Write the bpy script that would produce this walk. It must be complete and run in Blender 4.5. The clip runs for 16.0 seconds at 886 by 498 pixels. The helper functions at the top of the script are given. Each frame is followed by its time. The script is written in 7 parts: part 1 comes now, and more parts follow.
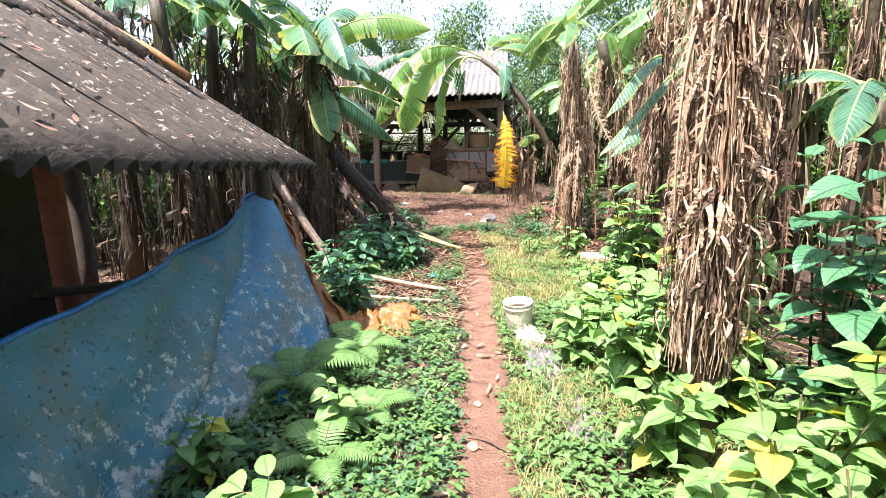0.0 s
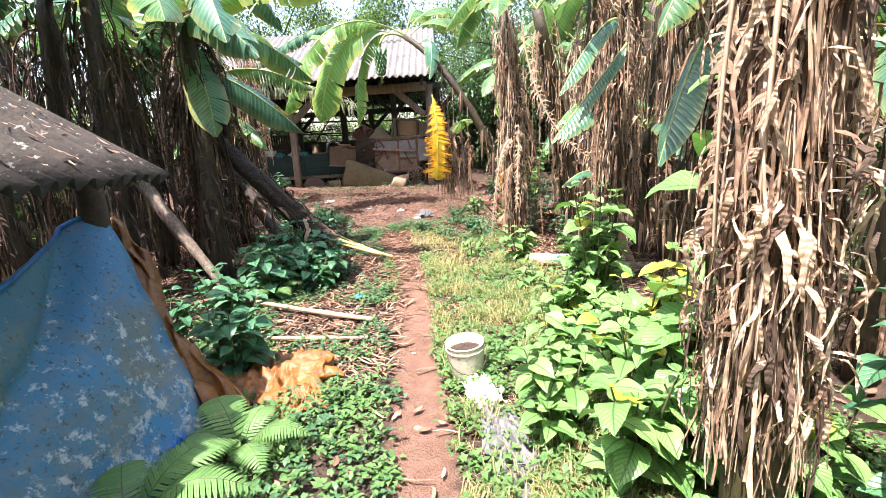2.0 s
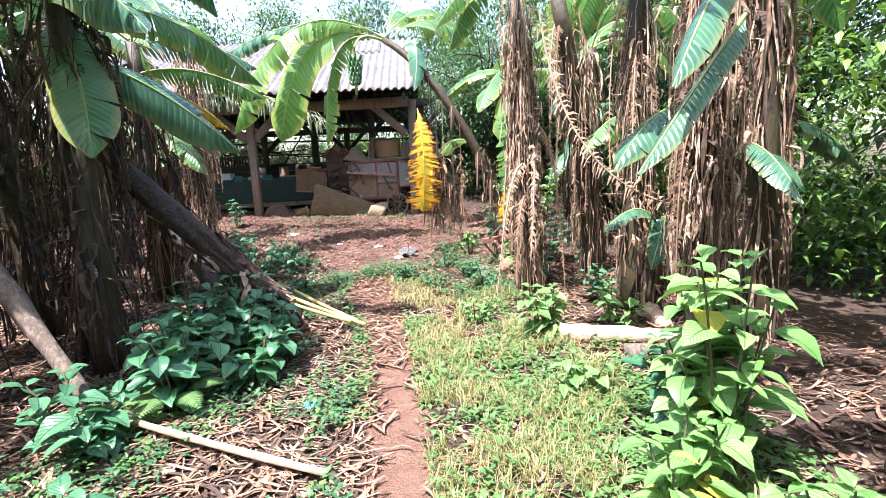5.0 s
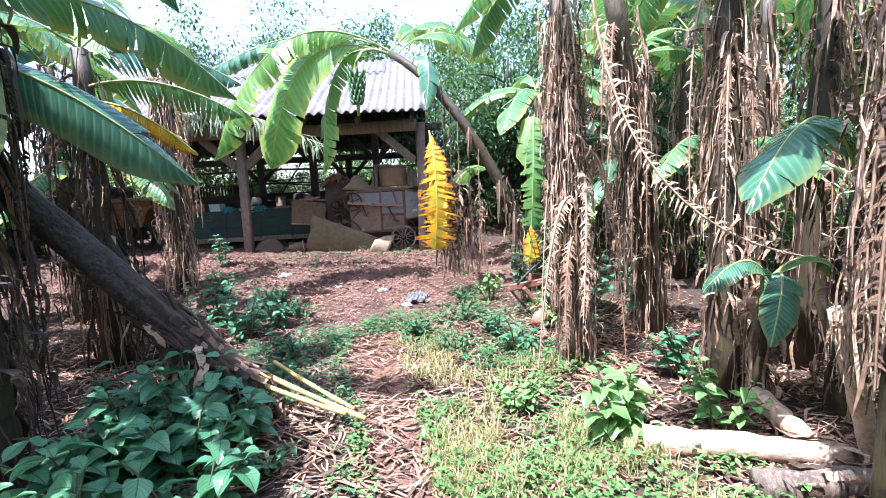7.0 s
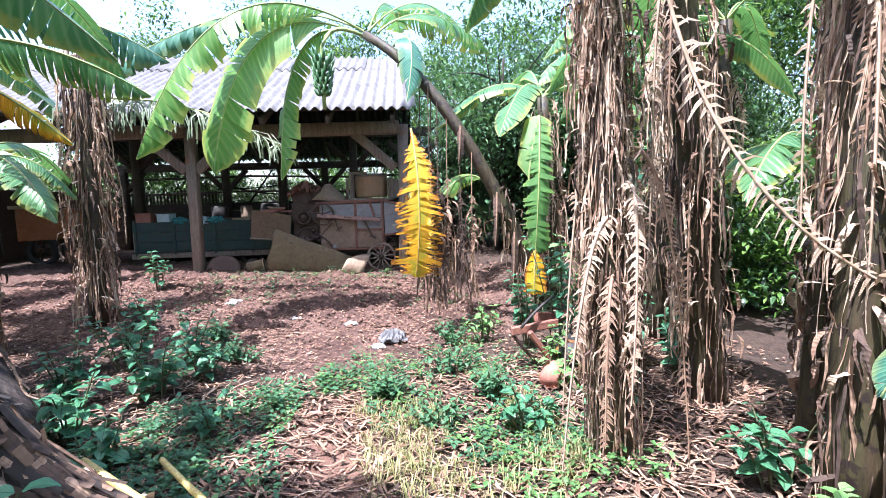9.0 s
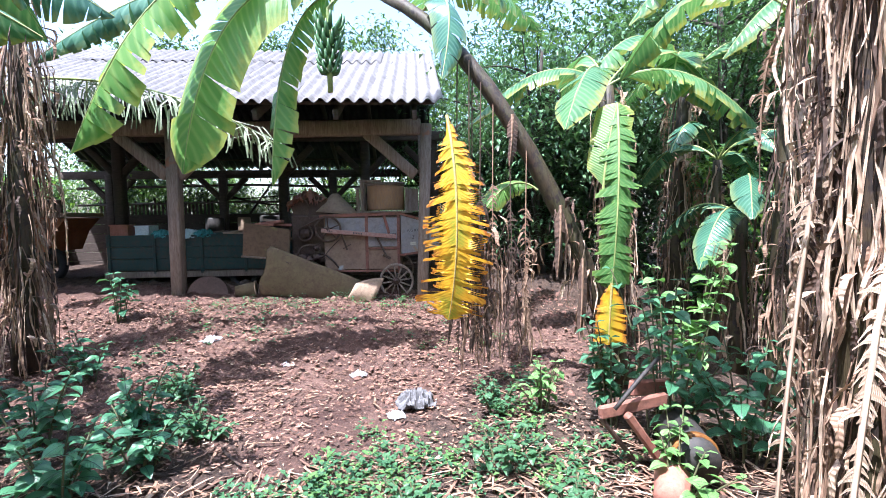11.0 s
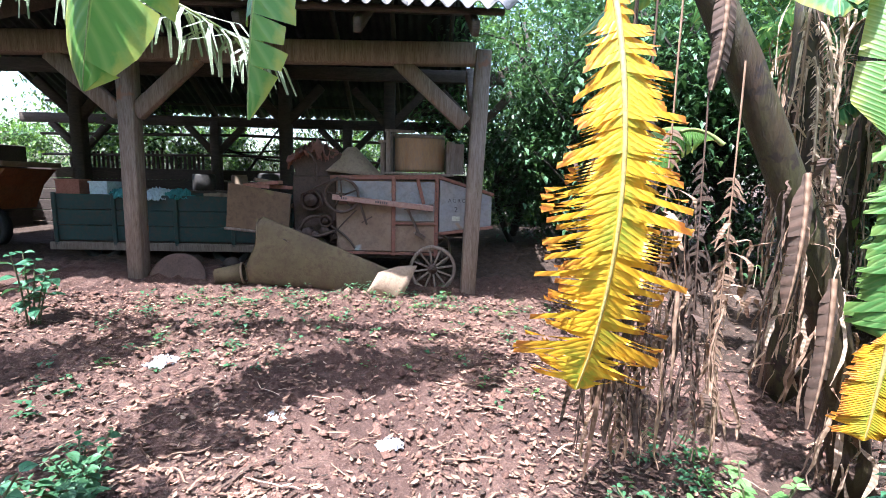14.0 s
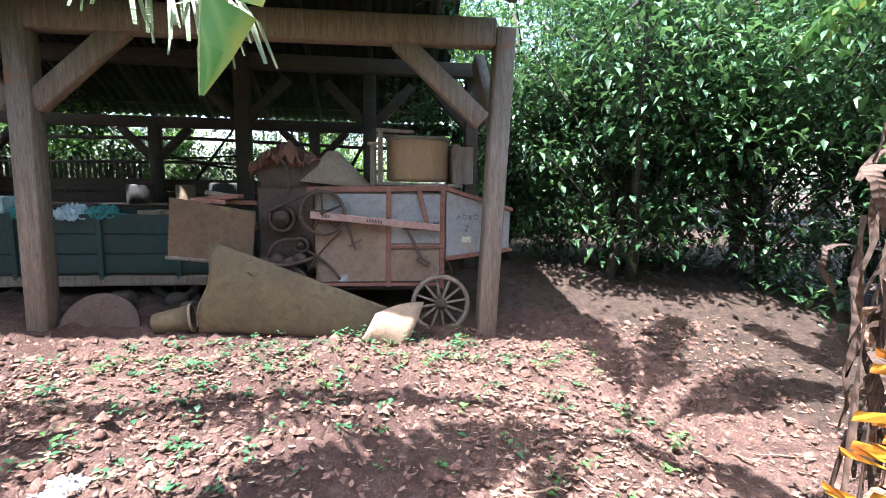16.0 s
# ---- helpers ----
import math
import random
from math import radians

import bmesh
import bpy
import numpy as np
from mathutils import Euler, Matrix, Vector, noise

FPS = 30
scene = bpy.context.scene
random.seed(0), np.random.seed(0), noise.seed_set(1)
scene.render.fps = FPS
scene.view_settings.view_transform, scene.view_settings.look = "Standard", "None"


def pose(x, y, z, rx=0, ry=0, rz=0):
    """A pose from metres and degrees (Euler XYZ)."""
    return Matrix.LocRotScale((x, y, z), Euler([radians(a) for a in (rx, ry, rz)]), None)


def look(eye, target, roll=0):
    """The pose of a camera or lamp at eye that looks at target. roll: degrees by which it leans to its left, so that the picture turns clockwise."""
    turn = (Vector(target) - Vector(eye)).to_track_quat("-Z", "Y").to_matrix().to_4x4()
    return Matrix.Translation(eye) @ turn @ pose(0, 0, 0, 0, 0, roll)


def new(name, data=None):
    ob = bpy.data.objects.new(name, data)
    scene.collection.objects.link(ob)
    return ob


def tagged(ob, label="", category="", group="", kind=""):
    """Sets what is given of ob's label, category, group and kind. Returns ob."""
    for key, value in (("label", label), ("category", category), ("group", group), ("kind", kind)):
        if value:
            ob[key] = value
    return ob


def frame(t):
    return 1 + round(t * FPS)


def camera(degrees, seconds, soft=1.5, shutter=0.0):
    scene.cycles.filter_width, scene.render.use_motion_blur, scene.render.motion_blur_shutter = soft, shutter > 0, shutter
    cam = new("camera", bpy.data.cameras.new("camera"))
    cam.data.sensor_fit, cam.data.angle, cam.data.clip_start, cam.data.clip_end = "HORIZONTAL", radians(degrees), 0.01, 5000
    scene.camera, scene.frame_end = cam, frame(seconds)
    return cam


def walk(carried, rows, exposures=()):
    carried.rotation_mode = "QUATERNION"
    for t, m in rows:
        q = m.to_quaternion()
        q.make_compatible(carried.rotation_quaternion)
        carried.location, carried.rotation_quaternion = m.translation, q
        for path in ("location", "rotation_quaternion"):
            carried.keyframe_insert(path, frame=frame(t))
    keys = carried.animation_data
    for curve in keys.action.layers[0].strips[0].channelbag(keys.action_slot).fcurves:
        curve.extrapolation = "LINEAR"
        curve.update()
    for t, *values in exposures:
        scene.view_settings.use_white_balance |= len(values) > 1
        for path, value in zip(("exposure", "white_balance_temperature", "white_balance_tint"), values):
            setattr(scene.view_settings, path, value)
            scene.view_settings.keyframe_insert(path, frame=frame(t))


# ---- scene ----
cam = camera(85.9, 16.0, soft=0.65)
METRES, EYE, TILT, LEAN, TURN = 10.1, 1.5, 0.0, 0.0, 0.0
ROWS = [
    (0.0, 0.0, 0.0, 0.0, -0.21, -10.77, 1.09),
    (0.5, 0.0043, 0.0267, 0.0001, -2.2, -11.49, 1.38),
    (1.0, 0.0154, 0.0561, 0.0027, -5.06, -12.04, 2.15),
    (1.5, 0.016, 0.0781, 0.0046, -7.08, -12.77, 2.99),
    (2.0, 0.0156, 0.1061, 0.0061, -8.14, -12.67, 3.23),
    (2.5, 0.0196, 0.1353, 0.0039, -8.91, -12.84, 3.4),
    (3.0, 0.026, 0.1616, 0.0052, -9.45, -12.36, 3.11),
    (3.5, 0.0265, 0.1845, 0.0046, -10.19, -11.93, 2.59),
    (6.0, 0.0301, 0.3467, 0.0131, -10.62, -8.85, 2.85),
    (6.5, 0.0324, 0.3744, 0.0138, -10.09, -8.08, 2.93),
    (7.0, 0.0324, 0.4009, 0.0156, -10.26, -7.09, 2.88),
    (7.5, 0.0398, 0.429, 0.0162, -10.89, -6.66, 2.63),
    (8.0, 0.0482, 0.4629, 0.0146, -11.54, -6.4, 2.12),
    (10.5, 0.0619, 0.6336, 0.0182, -11.34, -4.18, 1.06),
    (11.0, 0.0592, 0.6729, 0.0166, -10.81, -3.88, 0.81),
    (11.5, 0.0586, 0.7084, 0.018, -10.67, -4.35, 0.4),
    (12.0, 0.0642, 0.7445, 0.0189, -10.63, -4.91, -0.23),
    (12.5, 0.0619, 0.7784, 0.0174, -10.45, -6.0, -0.7),
    (13.0, 0.0578, 0.8088, 0.0185, -10.64, -7.12, -1.13),
    (13.5, 0.0541, 0.8407, 0.0174, -10.29, -7.67, -1.1),
    (14.0, 0.0465, 0.8685, 0.0182, -9.47, -8.1, -1.24),
    (14.5, 0.0396, 0.8957, 0.0214, -9.75, -7.98, -1.09),
    (15.0, 0.0405, 0.9229, 0.0243, -10.4, -7.82, -0.84),
    (15.5, 0.0317, 0.9527, 0.0232, -12.23, -7.74, -0.9),
    (16.0, 0.0189, 0.9856, 0.0231, -14.74, -7.33, -0.86),
]
walk(cam, [(t, pose(0, 0, EYE, TILT, LEAN, TURN) @ pose(METRES * x, METRES * y, METRES * z, 90 + pitch, roll, yaw)) for t, x, y, z, yaw, pitch, roll in ROWS],
     exposures=[(0.0, 1.95, 6750, 17), (3.5, 1.95, 6750, 17), (6.5, 2.0, 5650, 18), (11.0, 1.95, 5650, 17), (13.0, 2.05, 5700, 15), (14.5, 2.27, 5650, 14), (16.0, 2.6, 5850, 14)])

# ---- world and sun ----
SUN_EL, SUN_AZ = 67.0, 227.0
world = bpy.data.worlds.new("world")
scene.world = world
world.use_nodes = True
wn = world.node_tree
sky = wn.nodes.new("ShaderNodeTexSky")
sky.sky_type = "NISHITA"
sky.sun_disc = False
sky.sun_elevation, sky.sun_rotation = radians(SUN_EL), radians(SUN_AZ)
sky.air_density, sky.dust_density = 1.2, 2.5
wn.links.new(sky.outputs[0], wn.nodes["Background"].inputs[0])
wn.nodes["Background"].inputs[1].default_value = 0.15
sun = new("sun", bpy.data.lights.new("sun", "SUN"))
sun.data.energy, sun.data.angle, sun.data.color = 4.6, radians(0.6), (1.0, 0.97, 0.92)
az, el = radians(SUN_AZ), radians(SUN_EL)
sun_from = Vector((math.sin(az) * math.cos(el), math.cos(az) * math.cos(el), math.sin(el)))
sun.matrix_world = look(sun_from * 60, (0, 0, 0))


# ---- materials ----
def nodes_of(name):
    m = bpy.data.materials.new(name)
    m.use_nodes = True
    nt = m.node_tree
    return m, nt, nt.nodes["Principled BSDF"], nt.nodes["Material Output"]


def val(nt, x):
    return x


def mathn(nt, op, a, b=None, c=None):
    n = nt.nodes.new("ShaderNodeMath")
    n.operation = op
    for i, v in enumerate((a, b, c)):
        if v is None:
            continue
        if isinstance(v, (int, float)):
            n.inputs[i].default_value = v
        else:
            nt.links.new(v, n.inputs[i])
    return n.outputs[0]


def mixc(nt, f, a, b, blend="MIX"):
    n = nt.nodes.new("ShaderNodeMix")
    n.data_type, n.blend_type = "RGBA", blend
    for i, v in ((0, f), (6, a), (7, b)):
        if isinstance(v, (int, float)):
            n.inputs[i].default_value = v
        elif isinstance(v, tuple):
            n.inputs[i].default_value = (*v, 1)
        else:
            nt.links.new(v, n.inputs[i])
    return n.outputs[2]


def noisen(nt, scale, detail=4.0, rough=0.6, stretch=(1, 1, 1), space="Object"):
    tc = nt.nodes.new("ShaderNodeTexCoord")
    mp = nt.nodes.new("ShaderNodeMapping")
    mp.inputs["Scale"].default_value = stretch
    n = nt.nodes.new("ShaderNodeTexNoise")
    n.inputs["Scale"].default_value, n.inputs["Detail"].default_value, n.inputs["Roughness"].default_value = scale, detail, rough
    if space == "World":
        g = nt.nodes.new("ShaderNodeNewGeometry")
        nt.links.new(g.outputs["Position"], mp.inputs[0])
    else:
        nt.links.new(tc.outputs[space], mp.inputs[0])
    nt.links.new(mp.outputs[0], n.inputs["Vector"])
    return n.outputs[0]


def ramp(nt, f, lo, hi):
    n = nt.nodes.new("ShaderNodeMapRange")
    n.inputs[1].default_value, n.inputs[2].default_value = lo, hi
    nt.links.new(f, n.inputs[0])
    return n.outputs[0]


def bump(nt, bsdf, h, strength=0.4, dist=0.01):
    b = nt.nodes.new("ShaderNodeBump")
    b.inputs["Strength"].default_value, b.inputs["Distance"].default_value = strength, dist
    nt.links.new(h, b.inputs["Height"])
    nt.links.new(b.outputs[0], bsdf.inputs["Normal"])


def rnd(nt, island=True):
    if island:
        return nt.nodes.new("ShaderNodeNewGeometry").outputs["Random Per Island"]
    return nt.nodes.new("ShaderNodeObjectInfo").outputs["Random"]


def surface(name, cols, scale=6.0, rough=0.8, bumps=0.4, stretch=(1, 1, 1), spots=None, metal=0.0, space="Object", island=0.0, fine=40.0):
    """A mottled surface: three colours in two sizes of noise, spots of a fourth."""
    m, nt, b, out = nodes_of(name)
    n1 = noisen(nt, scale, 5, 0.65, stretch, space)
    n2 = noisen(nt, scale * 5.3, 4, 0.7, stretch, space)
    c = mixc(nt, ramp(nt, n1, 0.35, 0.65), cols[0], cols[1])
    c = mixc(nt, ramp(nt, n2, 0.45, 0.75), c, cols[2])
    if spots:
        n3 = noisen(nt, spots[1], 3, 0.6, (1, 1, 1), space)
        c = mixc(nt, ramp(nt, n3, spots[2], spots[2] + 0.06), c, spots[0])
    if island:
        r = rnd(nt)
        c = mixc(nt, island, c, mixc(nt, r, (0.0, 0.0, 0.0), (1.0, 1.0, 1.0)), "SOFT_LIGHT")
    nt.links.new(c, b.inputs["Base Color"])
    b.inputs["Roughness"].default_value, b.inputs["Metallic"].default_value = rough, metal
    bump(nt, b, noisen(nt, fine, 4, 0.7, stretch, space), bumps, 0.01)
    return m


def leaf_material(name, a, b2, vein, nveins=8.0, slope=0.55, rough=0.38, trans=0.35, edge=None, rand="island", veinw=0.12, mottled=0.3, core=None):
    """A leaf blade: veins by its own length and width, light let through."""
    m, nt, bs, out = nodes_of(name)
    uv = nt.nodes.new("ShaderNodeUVMap")
    sep = nt.nodes.new("ShaderNodeSeparateXYZ")
    nt.links.new(uv.outputs[0], sep.inputs[0])
    across = mathn(nt, "ABSOLUTE", mathn(nt, "SUBTRACT", sep.outputs[0], 0.5))
    along = sep.outputs[1]
    w = mathn(nt, "FRACT", mathn(nt, "MULTIPLY", mathn(nt, "SUBTRACT", along, mathn(nt, "MULTIPLY", across, slope)), nveins))
    w = mathn(nt, "ABSOLUTE", mathn(nt, "SUBTRACT", w, 0.5))
    line = mathn(nt, "SUBTRACT", 1.0, ramp(nt, w, 0.0, veinw))
    mid = mathn(nt, "LESS_THAN", across, 0.025)
    lines = mathn(nt, "MAXIMUM", mathn(nt, "MULTIPLY", line, 0.55), mid)
    r = rnd(nt, rand == "island")
    c = mixc(nt, r, a, b2)
    c = mixc(nt, mathn(nt, "MULTIPLY", ramp(nt, noisen(nt, 9, 4, 0.6), 0.4, 0.7), mottled), c, b2)
    if core:
        c = mixc(nt, mathn(nt, "MULTIPLY", mathn(nt, "SUBTRACT", 1.0, ramp(nt, across, 0.05, 0.32)), ramp(nt, noisen(nt, 5, 3, 0.6), 0.42, 0.6)), c, core)
    if edge:
        e = mathn(nt, "ADD", across, mathn(nt, "MULTIPLY", noisen(nt, 14, 3, 0.6), 0.35))
        c = mixc(nt, ramp(nt, e, 0.5, 0.66), c, edge)
    c = mixc(nt, lines, c, vein)
    nt.links.new(c, bs.inputs["Base Color"])
    bs.inputs["Roughness"].default_value = rough
    bump(nt, bs, mathn(nt, "SUBTRACT", 1.0, lines), 0.6, 0.006)
    if trans:
        t = nt.nodes.new("ShaderNodeBsdfTranslucent")
        nt.links.new(mixc(nt, 1.0, c, (1.0, 1.0, 0.6) if a[1] > a[0] else (1.0, 0.9, 0.78), "MULTIPLY"), t.inputs[0])
        mx = nt.nodes.new("ShaderNodeMixShader")
        mx.inputs[0].default_value = trans
        nt.links.new(bs.outputs[0], mx.inputs[1])
        nt.links.new(t.outputs[0], mx.inputs[2])
        nt.links.new(mx.outputs[0], out.inputs[0])
    return m


M = {}
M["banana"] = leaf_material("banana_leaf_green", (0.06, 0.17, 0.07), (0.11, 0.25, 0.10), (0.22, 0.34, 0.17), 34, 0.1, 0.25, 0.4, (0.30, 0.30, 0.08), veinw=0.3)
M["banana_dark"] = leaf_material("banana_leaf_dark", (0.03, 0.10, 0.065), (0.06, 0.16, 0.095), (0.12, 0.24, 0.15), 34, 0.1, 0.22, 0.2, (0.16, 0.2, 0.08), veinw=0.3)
# backlit copy of the green blade, the sun's glow mixed into its colour
M["banana_lit"] = leaf_material("banana_leaf_backlit", (0.10, 0.25, 0.05), (0.15, 0.32, 0.075), (0.30, 0.42, 0.13), 34, 0.1, 0.4, 0.5, (0.40, 0.42, 0.10), veinw=0.3)
M["yellow"] = leaf_material("banana_leaf_yellow", (0.74, 0.34, 0.01), (0.82, 0.48, 0.022), (0.74, 0.44, 0.04), 70, 0.1, 0.5, 0.3, (0.40, 0.13, 0.02), veinw=0.3, mottled=0.8, core=(0.36, 0.40, 0.035))
M["drying"] = leaf_material("banana_leaf_drying", (0.07, 0.19, 0.05), (0.10, 0.24, 0.06), (0.2, 0.3, 0.1), 60, 0.1, 0.45, 0.3, (0.16, 0.26, 0.06), veinw=0.3)
M["shrub"] = leaf_material("shrub_leaf", (0.12, 0.28, 0.075), (0.22, 0.40, 0.13), (0.055, 0.15, 0.045), 9, 0.9, 0.42, 0.3, rand="object", veinw=0.16)
M["shrub_dark"] = leaf_material("shrub_leaf_dark", (0.045, 0.155, 0.08), (0.09, 0.24, 0.115), (0.03, 0.08, 0.04), 7, 0.9, 0.36, 0.25, rand="object", veinw=0.14)
M["shrub_yellow"] = leaf_material("shrub_leaf_yellow", (0.42, 0.44, 0.05), (0.52, 0.50, 0.10), (0.30, 0.34, 0.05), 7, 0.9, 0.45, 0.35, rand="object")
M["fern"] = leaf_material("fern_leaf", (0.11, 0.25, 0.07), (0.2, 0.38, 0.13), (0.1, 0.2, 0.05), 4, 0.5, 0.5, 0.35)
M["weed"] = leaf_material("weed_leaf", (0.055, 0.15, 0.045), (0.14, 0.27, 0.085), (0.12, 0.22, 0.05), 4, 0.6, 0.5, 0.3)
M["weed_dark"] = leaf_material("weed_leaf_dark", (0.03, 0.10, 0.05), (0.075, 0.18, 0.075), (0.06, 0.14, 0.05), 4, 0.6, 0.45, 0.25)
M["grass"] = leaf_material("grass_blade", (0.15, 0.19, 0.06), (0.46, 0.40, 0.20), (0.24, 0.26, 0.1), 3, 0.2, 0.5, 0.35)
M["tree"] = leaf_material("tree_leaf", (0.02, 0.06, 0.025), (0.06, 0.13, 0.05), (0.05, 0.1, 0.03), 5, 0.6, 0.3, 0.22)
# sunlit copy of the tree leaf, sunshine put into the green
M["tree_lit"] = leaf_material("tree_leaf_sunlit", (0.08, 0.19, 0.04), (0.2, 0.34, 0.07), (0.12, 0.2, 0.05), 5, 0.6, 0.35, 0.35)
# glossy leaf, its colour lightened to paint in the glints
M["tree_mid"] = leaf_material("tree_leaf_glossy_glint", (0.08, 0.18, 0.09), (0.19, 0.33, 0.17), (0.08, 0.16, 0.08), 5, 0.6, 0.18, 0.25)
M["dry"] = leaf_material("dry_banana_leaf", (0.13, 0.067, 0.042), (0.44, 0.29, 0.195), (0.23, 0.14, 0.09), 12, 0.05, 0.8, 0.15, (0.14, 0.075, 0.04), veinw=0.4, mottled=0.7)
M["dry_pale"] = leaf_material("dry_leaf_pale", (0.36, 0.235, 0.15), (0.68, 0.53, 0.40), (0.36, 0.25, 0.17), 12, 0.05, 0.8, 0.2, (0.26, 0.16, 0.09), veinw=0.4, mottled=0.6)
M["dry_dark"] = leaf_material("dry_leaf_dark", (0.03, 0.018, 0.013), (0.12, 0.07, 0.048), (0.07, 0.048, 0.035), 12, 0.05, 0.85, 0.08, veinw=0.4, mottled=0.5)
# darkest dry leaf colour, for the skirts left of the path
M["dry_black"] = leaf_material("dry_leaf_near_black", (0.018, 0.014, 0.012), (0.06, 0.042, 0.035), (0.03, 0.022, 0.018), 12, 0.05, 0.85, 0.04, veinw=0.4, mottled=0.5)
M["litter"] = leaf_material("fallen_leaf", (0.09, 0.04, 0.027), (0.38, 0.22, 0.145), (0.2, 0.105, 0.07), 6, 0.4, 0.8, 0.0, veinw=0.1, mottled=0.5)
M["shred"] = leaf_material("shredded_leaf", (0.16, 0.22, 0.12), (0.34, 0.38, 0.26), (0.2, 0.26, 0.15), 10, 0.1, 0.45, 0.3)
M["clod"] = surface("red_clod", [(0.085, 0.04, 0.028), (0.16, 0.083, 0.06), (0.24, 0.137, 0.10)], 14, 0.95, 0.8, space="World", island=0.5)
M["rib"] = surface("leaf_stalk", [(0.22, 0.28, 0.08), (0.30, 0.34, 0.12), (0.14, 0.16, 0.06)], 12, 0.5, 0.2)
M["rib_yellow"] = surface("stalk_yellow", [(0.48, 0.36, 0.10), (0.52, 0.42, 0.16), (0.24, 0.16, 0.06)], 12, 0.5, 0.2)
M["stem"] = surface("stem_green_brown", [(0.07, 0.09, 0.035), (0.12, 0.11, 0.05), (0.06, 0.04, 0.025)], 10, 0.7, 0.3)
M["pseudostem"] = surface("banana_stem", [(0.05, 0.046, 0.016), (0.046, 0.024, 0.013), (0.018, 0.011, 0.007)], 6, 0.6, 0.9, (1, 1, 0.15), ((0.02, 0.012, 0.009), 12, 0.56))
M["log"] = surface("rotting_banana_trunk", [(0.14, 0.10, 0.075), (0.07, 0.05, 0.038), (0.27, 0.22, 0.18)], 7, 0.85, 0.9, (1, 1, 0.3))
M["log_dark"] = surface("blackened_banana_trunk", [(0.035, 0.024, 0.019), (0.018, 0.012, 0.01), (0.11, 0.08, 0.062)], 12, 0.75, 1.0, (0.4, 1.4, 0.4))
M["log_pale"] = surface("peeling_pale_trunk", [(0.36, 0.25, 0.165), (0.52, 0.40, 0.30), (0.18, 0.105, 0.07)], 6, 0.85, 0.9, (0.4, 1, 1))
M["bark"] = surface("bark", [(0.04, 0.032, 0.025), (0.07, 0.056, 0.044), (0.02, 0.017, 0.014)], 9, 0.9, 0.8, (1, 1, 0.4))
M["timber"] = surface("weathered_timber", [(0.20, 0.145, 0.11), (0.30, 0.235, 0.19), (0.11, 0.07, 0.05)], 4, 0.8, 0.6, (6, 6, 0.5), ((0.30, 0.14, 0.08), 3, 0.66))
M["timber_dark"] = surface("dark_timber", [(0.065, 0.048, 0.04), (0.10, 0.075, 0.06), (0.035, 0.025, 0.02)], 5, 0.85, 0.5, (1, 6, 6))
M["roof"] = surface("fibre_cement_mossy", [(0.026, 0.020, 0.016), (0.06, 0.047, 0.037), (0.010, 0.008, 0.007)], 3, 0.9, 0.8, spots=((0.22, 0.21, 0.19), 22, 0.62))
M["roof_pale"] = surface("fibre_cement_weathered", [(0.13, 0.122, 0.118), (0.20, 0.19, 0.185), (0.06, 0.055, 0.052)], 2.5, 0.85, 0.5, spots=((0.16, 0.13, 0.12), 5, 0.62))
# shade below the roofs, put into the colour of the sheets' lower faces
M["roof_under"] = surface("deep_shade_grey", [(0.035, 0.033, 0.035), (0.055, 0.05, 0.05), (0.025, 0.022, 0.022)], 3, 0.9, 0.4)
M["tarp"] = None
M["soil"] = None
M["plank_orange"] = surface("orange_board", [(0.26, 0.115, 0.035), (0.34, 0.17, 0.06), (0.13, 0.06, 0.03)], 5, 0.75, 0.4, (5, 1, 1))
M["rust"] = surface("rusted_sheet", [(0.125, 0.075, 0.042), (0.17, 0.105, 0.058), (0.09, 0.05, 0.032)], 3, 0.75, 0.3, spots=((0.20, 0.17, 0.06), 2.4, 0.6))
M["chute"] = surface("dusty_olive_sheet", [(0.105, 0.078, 0.042), (0.145, 0.11, 0.056), (0.085, 0.05, 0.034)], 2.6, 0.8, 0.35, spots=((0.08, 0.07, 0.03), 9, 0.67))
M["galv"] = surface("dusty_galvanised_sheet", [(0.27, 0.27, 0.29), (0.33, 0.29, 0.26), (0.2, 0.175, 0.17)], 3, 0.6, 0.25, spots=((0.36, 0.22, 0.13), 3, 0.6), metal=0.15)
M["panel"] = surface("dusty_tan_panel", [(0.25, 0.155, 0.10), (0.31, 0.21, 0.145), (0.17, 0.10, 0.07)], 2.5, 0.75, 0.25, spots=((0.40, 0.40, 0.40), 3, 0.62))
M["redpaint"] = surface("faded_red_paint", [(0.21, 0.075, 0.048), (0.27, 0.12, 0.085), (0.13, 0.06, 0.045)], 6, 0.7, 0.3)
M["pinkpaint"] = surface("dusty_pink_bar", [(0.36, 0.20, 0.16), (0.42, 0.26, 0.22), (0.26, 0.13, 0.105)], 6, 0.7, 0.2)
M["iron"] = surface("rusty_iron", [(0.085, 0.052, 0.04), (0.12, 0.075, 0.058), (0.05, 0.032, 0.026)], 9, 0.7, 0.4, metal=0.3)
M["tan"] = surface("tan_canvas", [(0.30, 0.21, 0.14), (0.36, 0.26, 0.18), (0.21, 0.14, 0.1)], 5, 0.85, 0.3)
M["cask"] = surface("tan_stained_wood", [(0.33, 0.18, 0.09), (0.40, 0.24, 0.13), (0.25, 0.17, 0.12)], 3, 0.75, 0.3, (4, 4, 1))
M["green_paint"] = surface("faded_green_paint", [(0.013, 0.042, 0.04), (0.025, 0.058, 0.052), (0.06, 0.045, 0.034)], 3, 0.65, 0.2)
M["orange_paint"] = surface("faded_orange_paint", [(0.34, 0.10, 0.03), (0.38, 0.14, 0.06), (0.2, 0.07, 0.03)], 4, 0.6, 0.2)
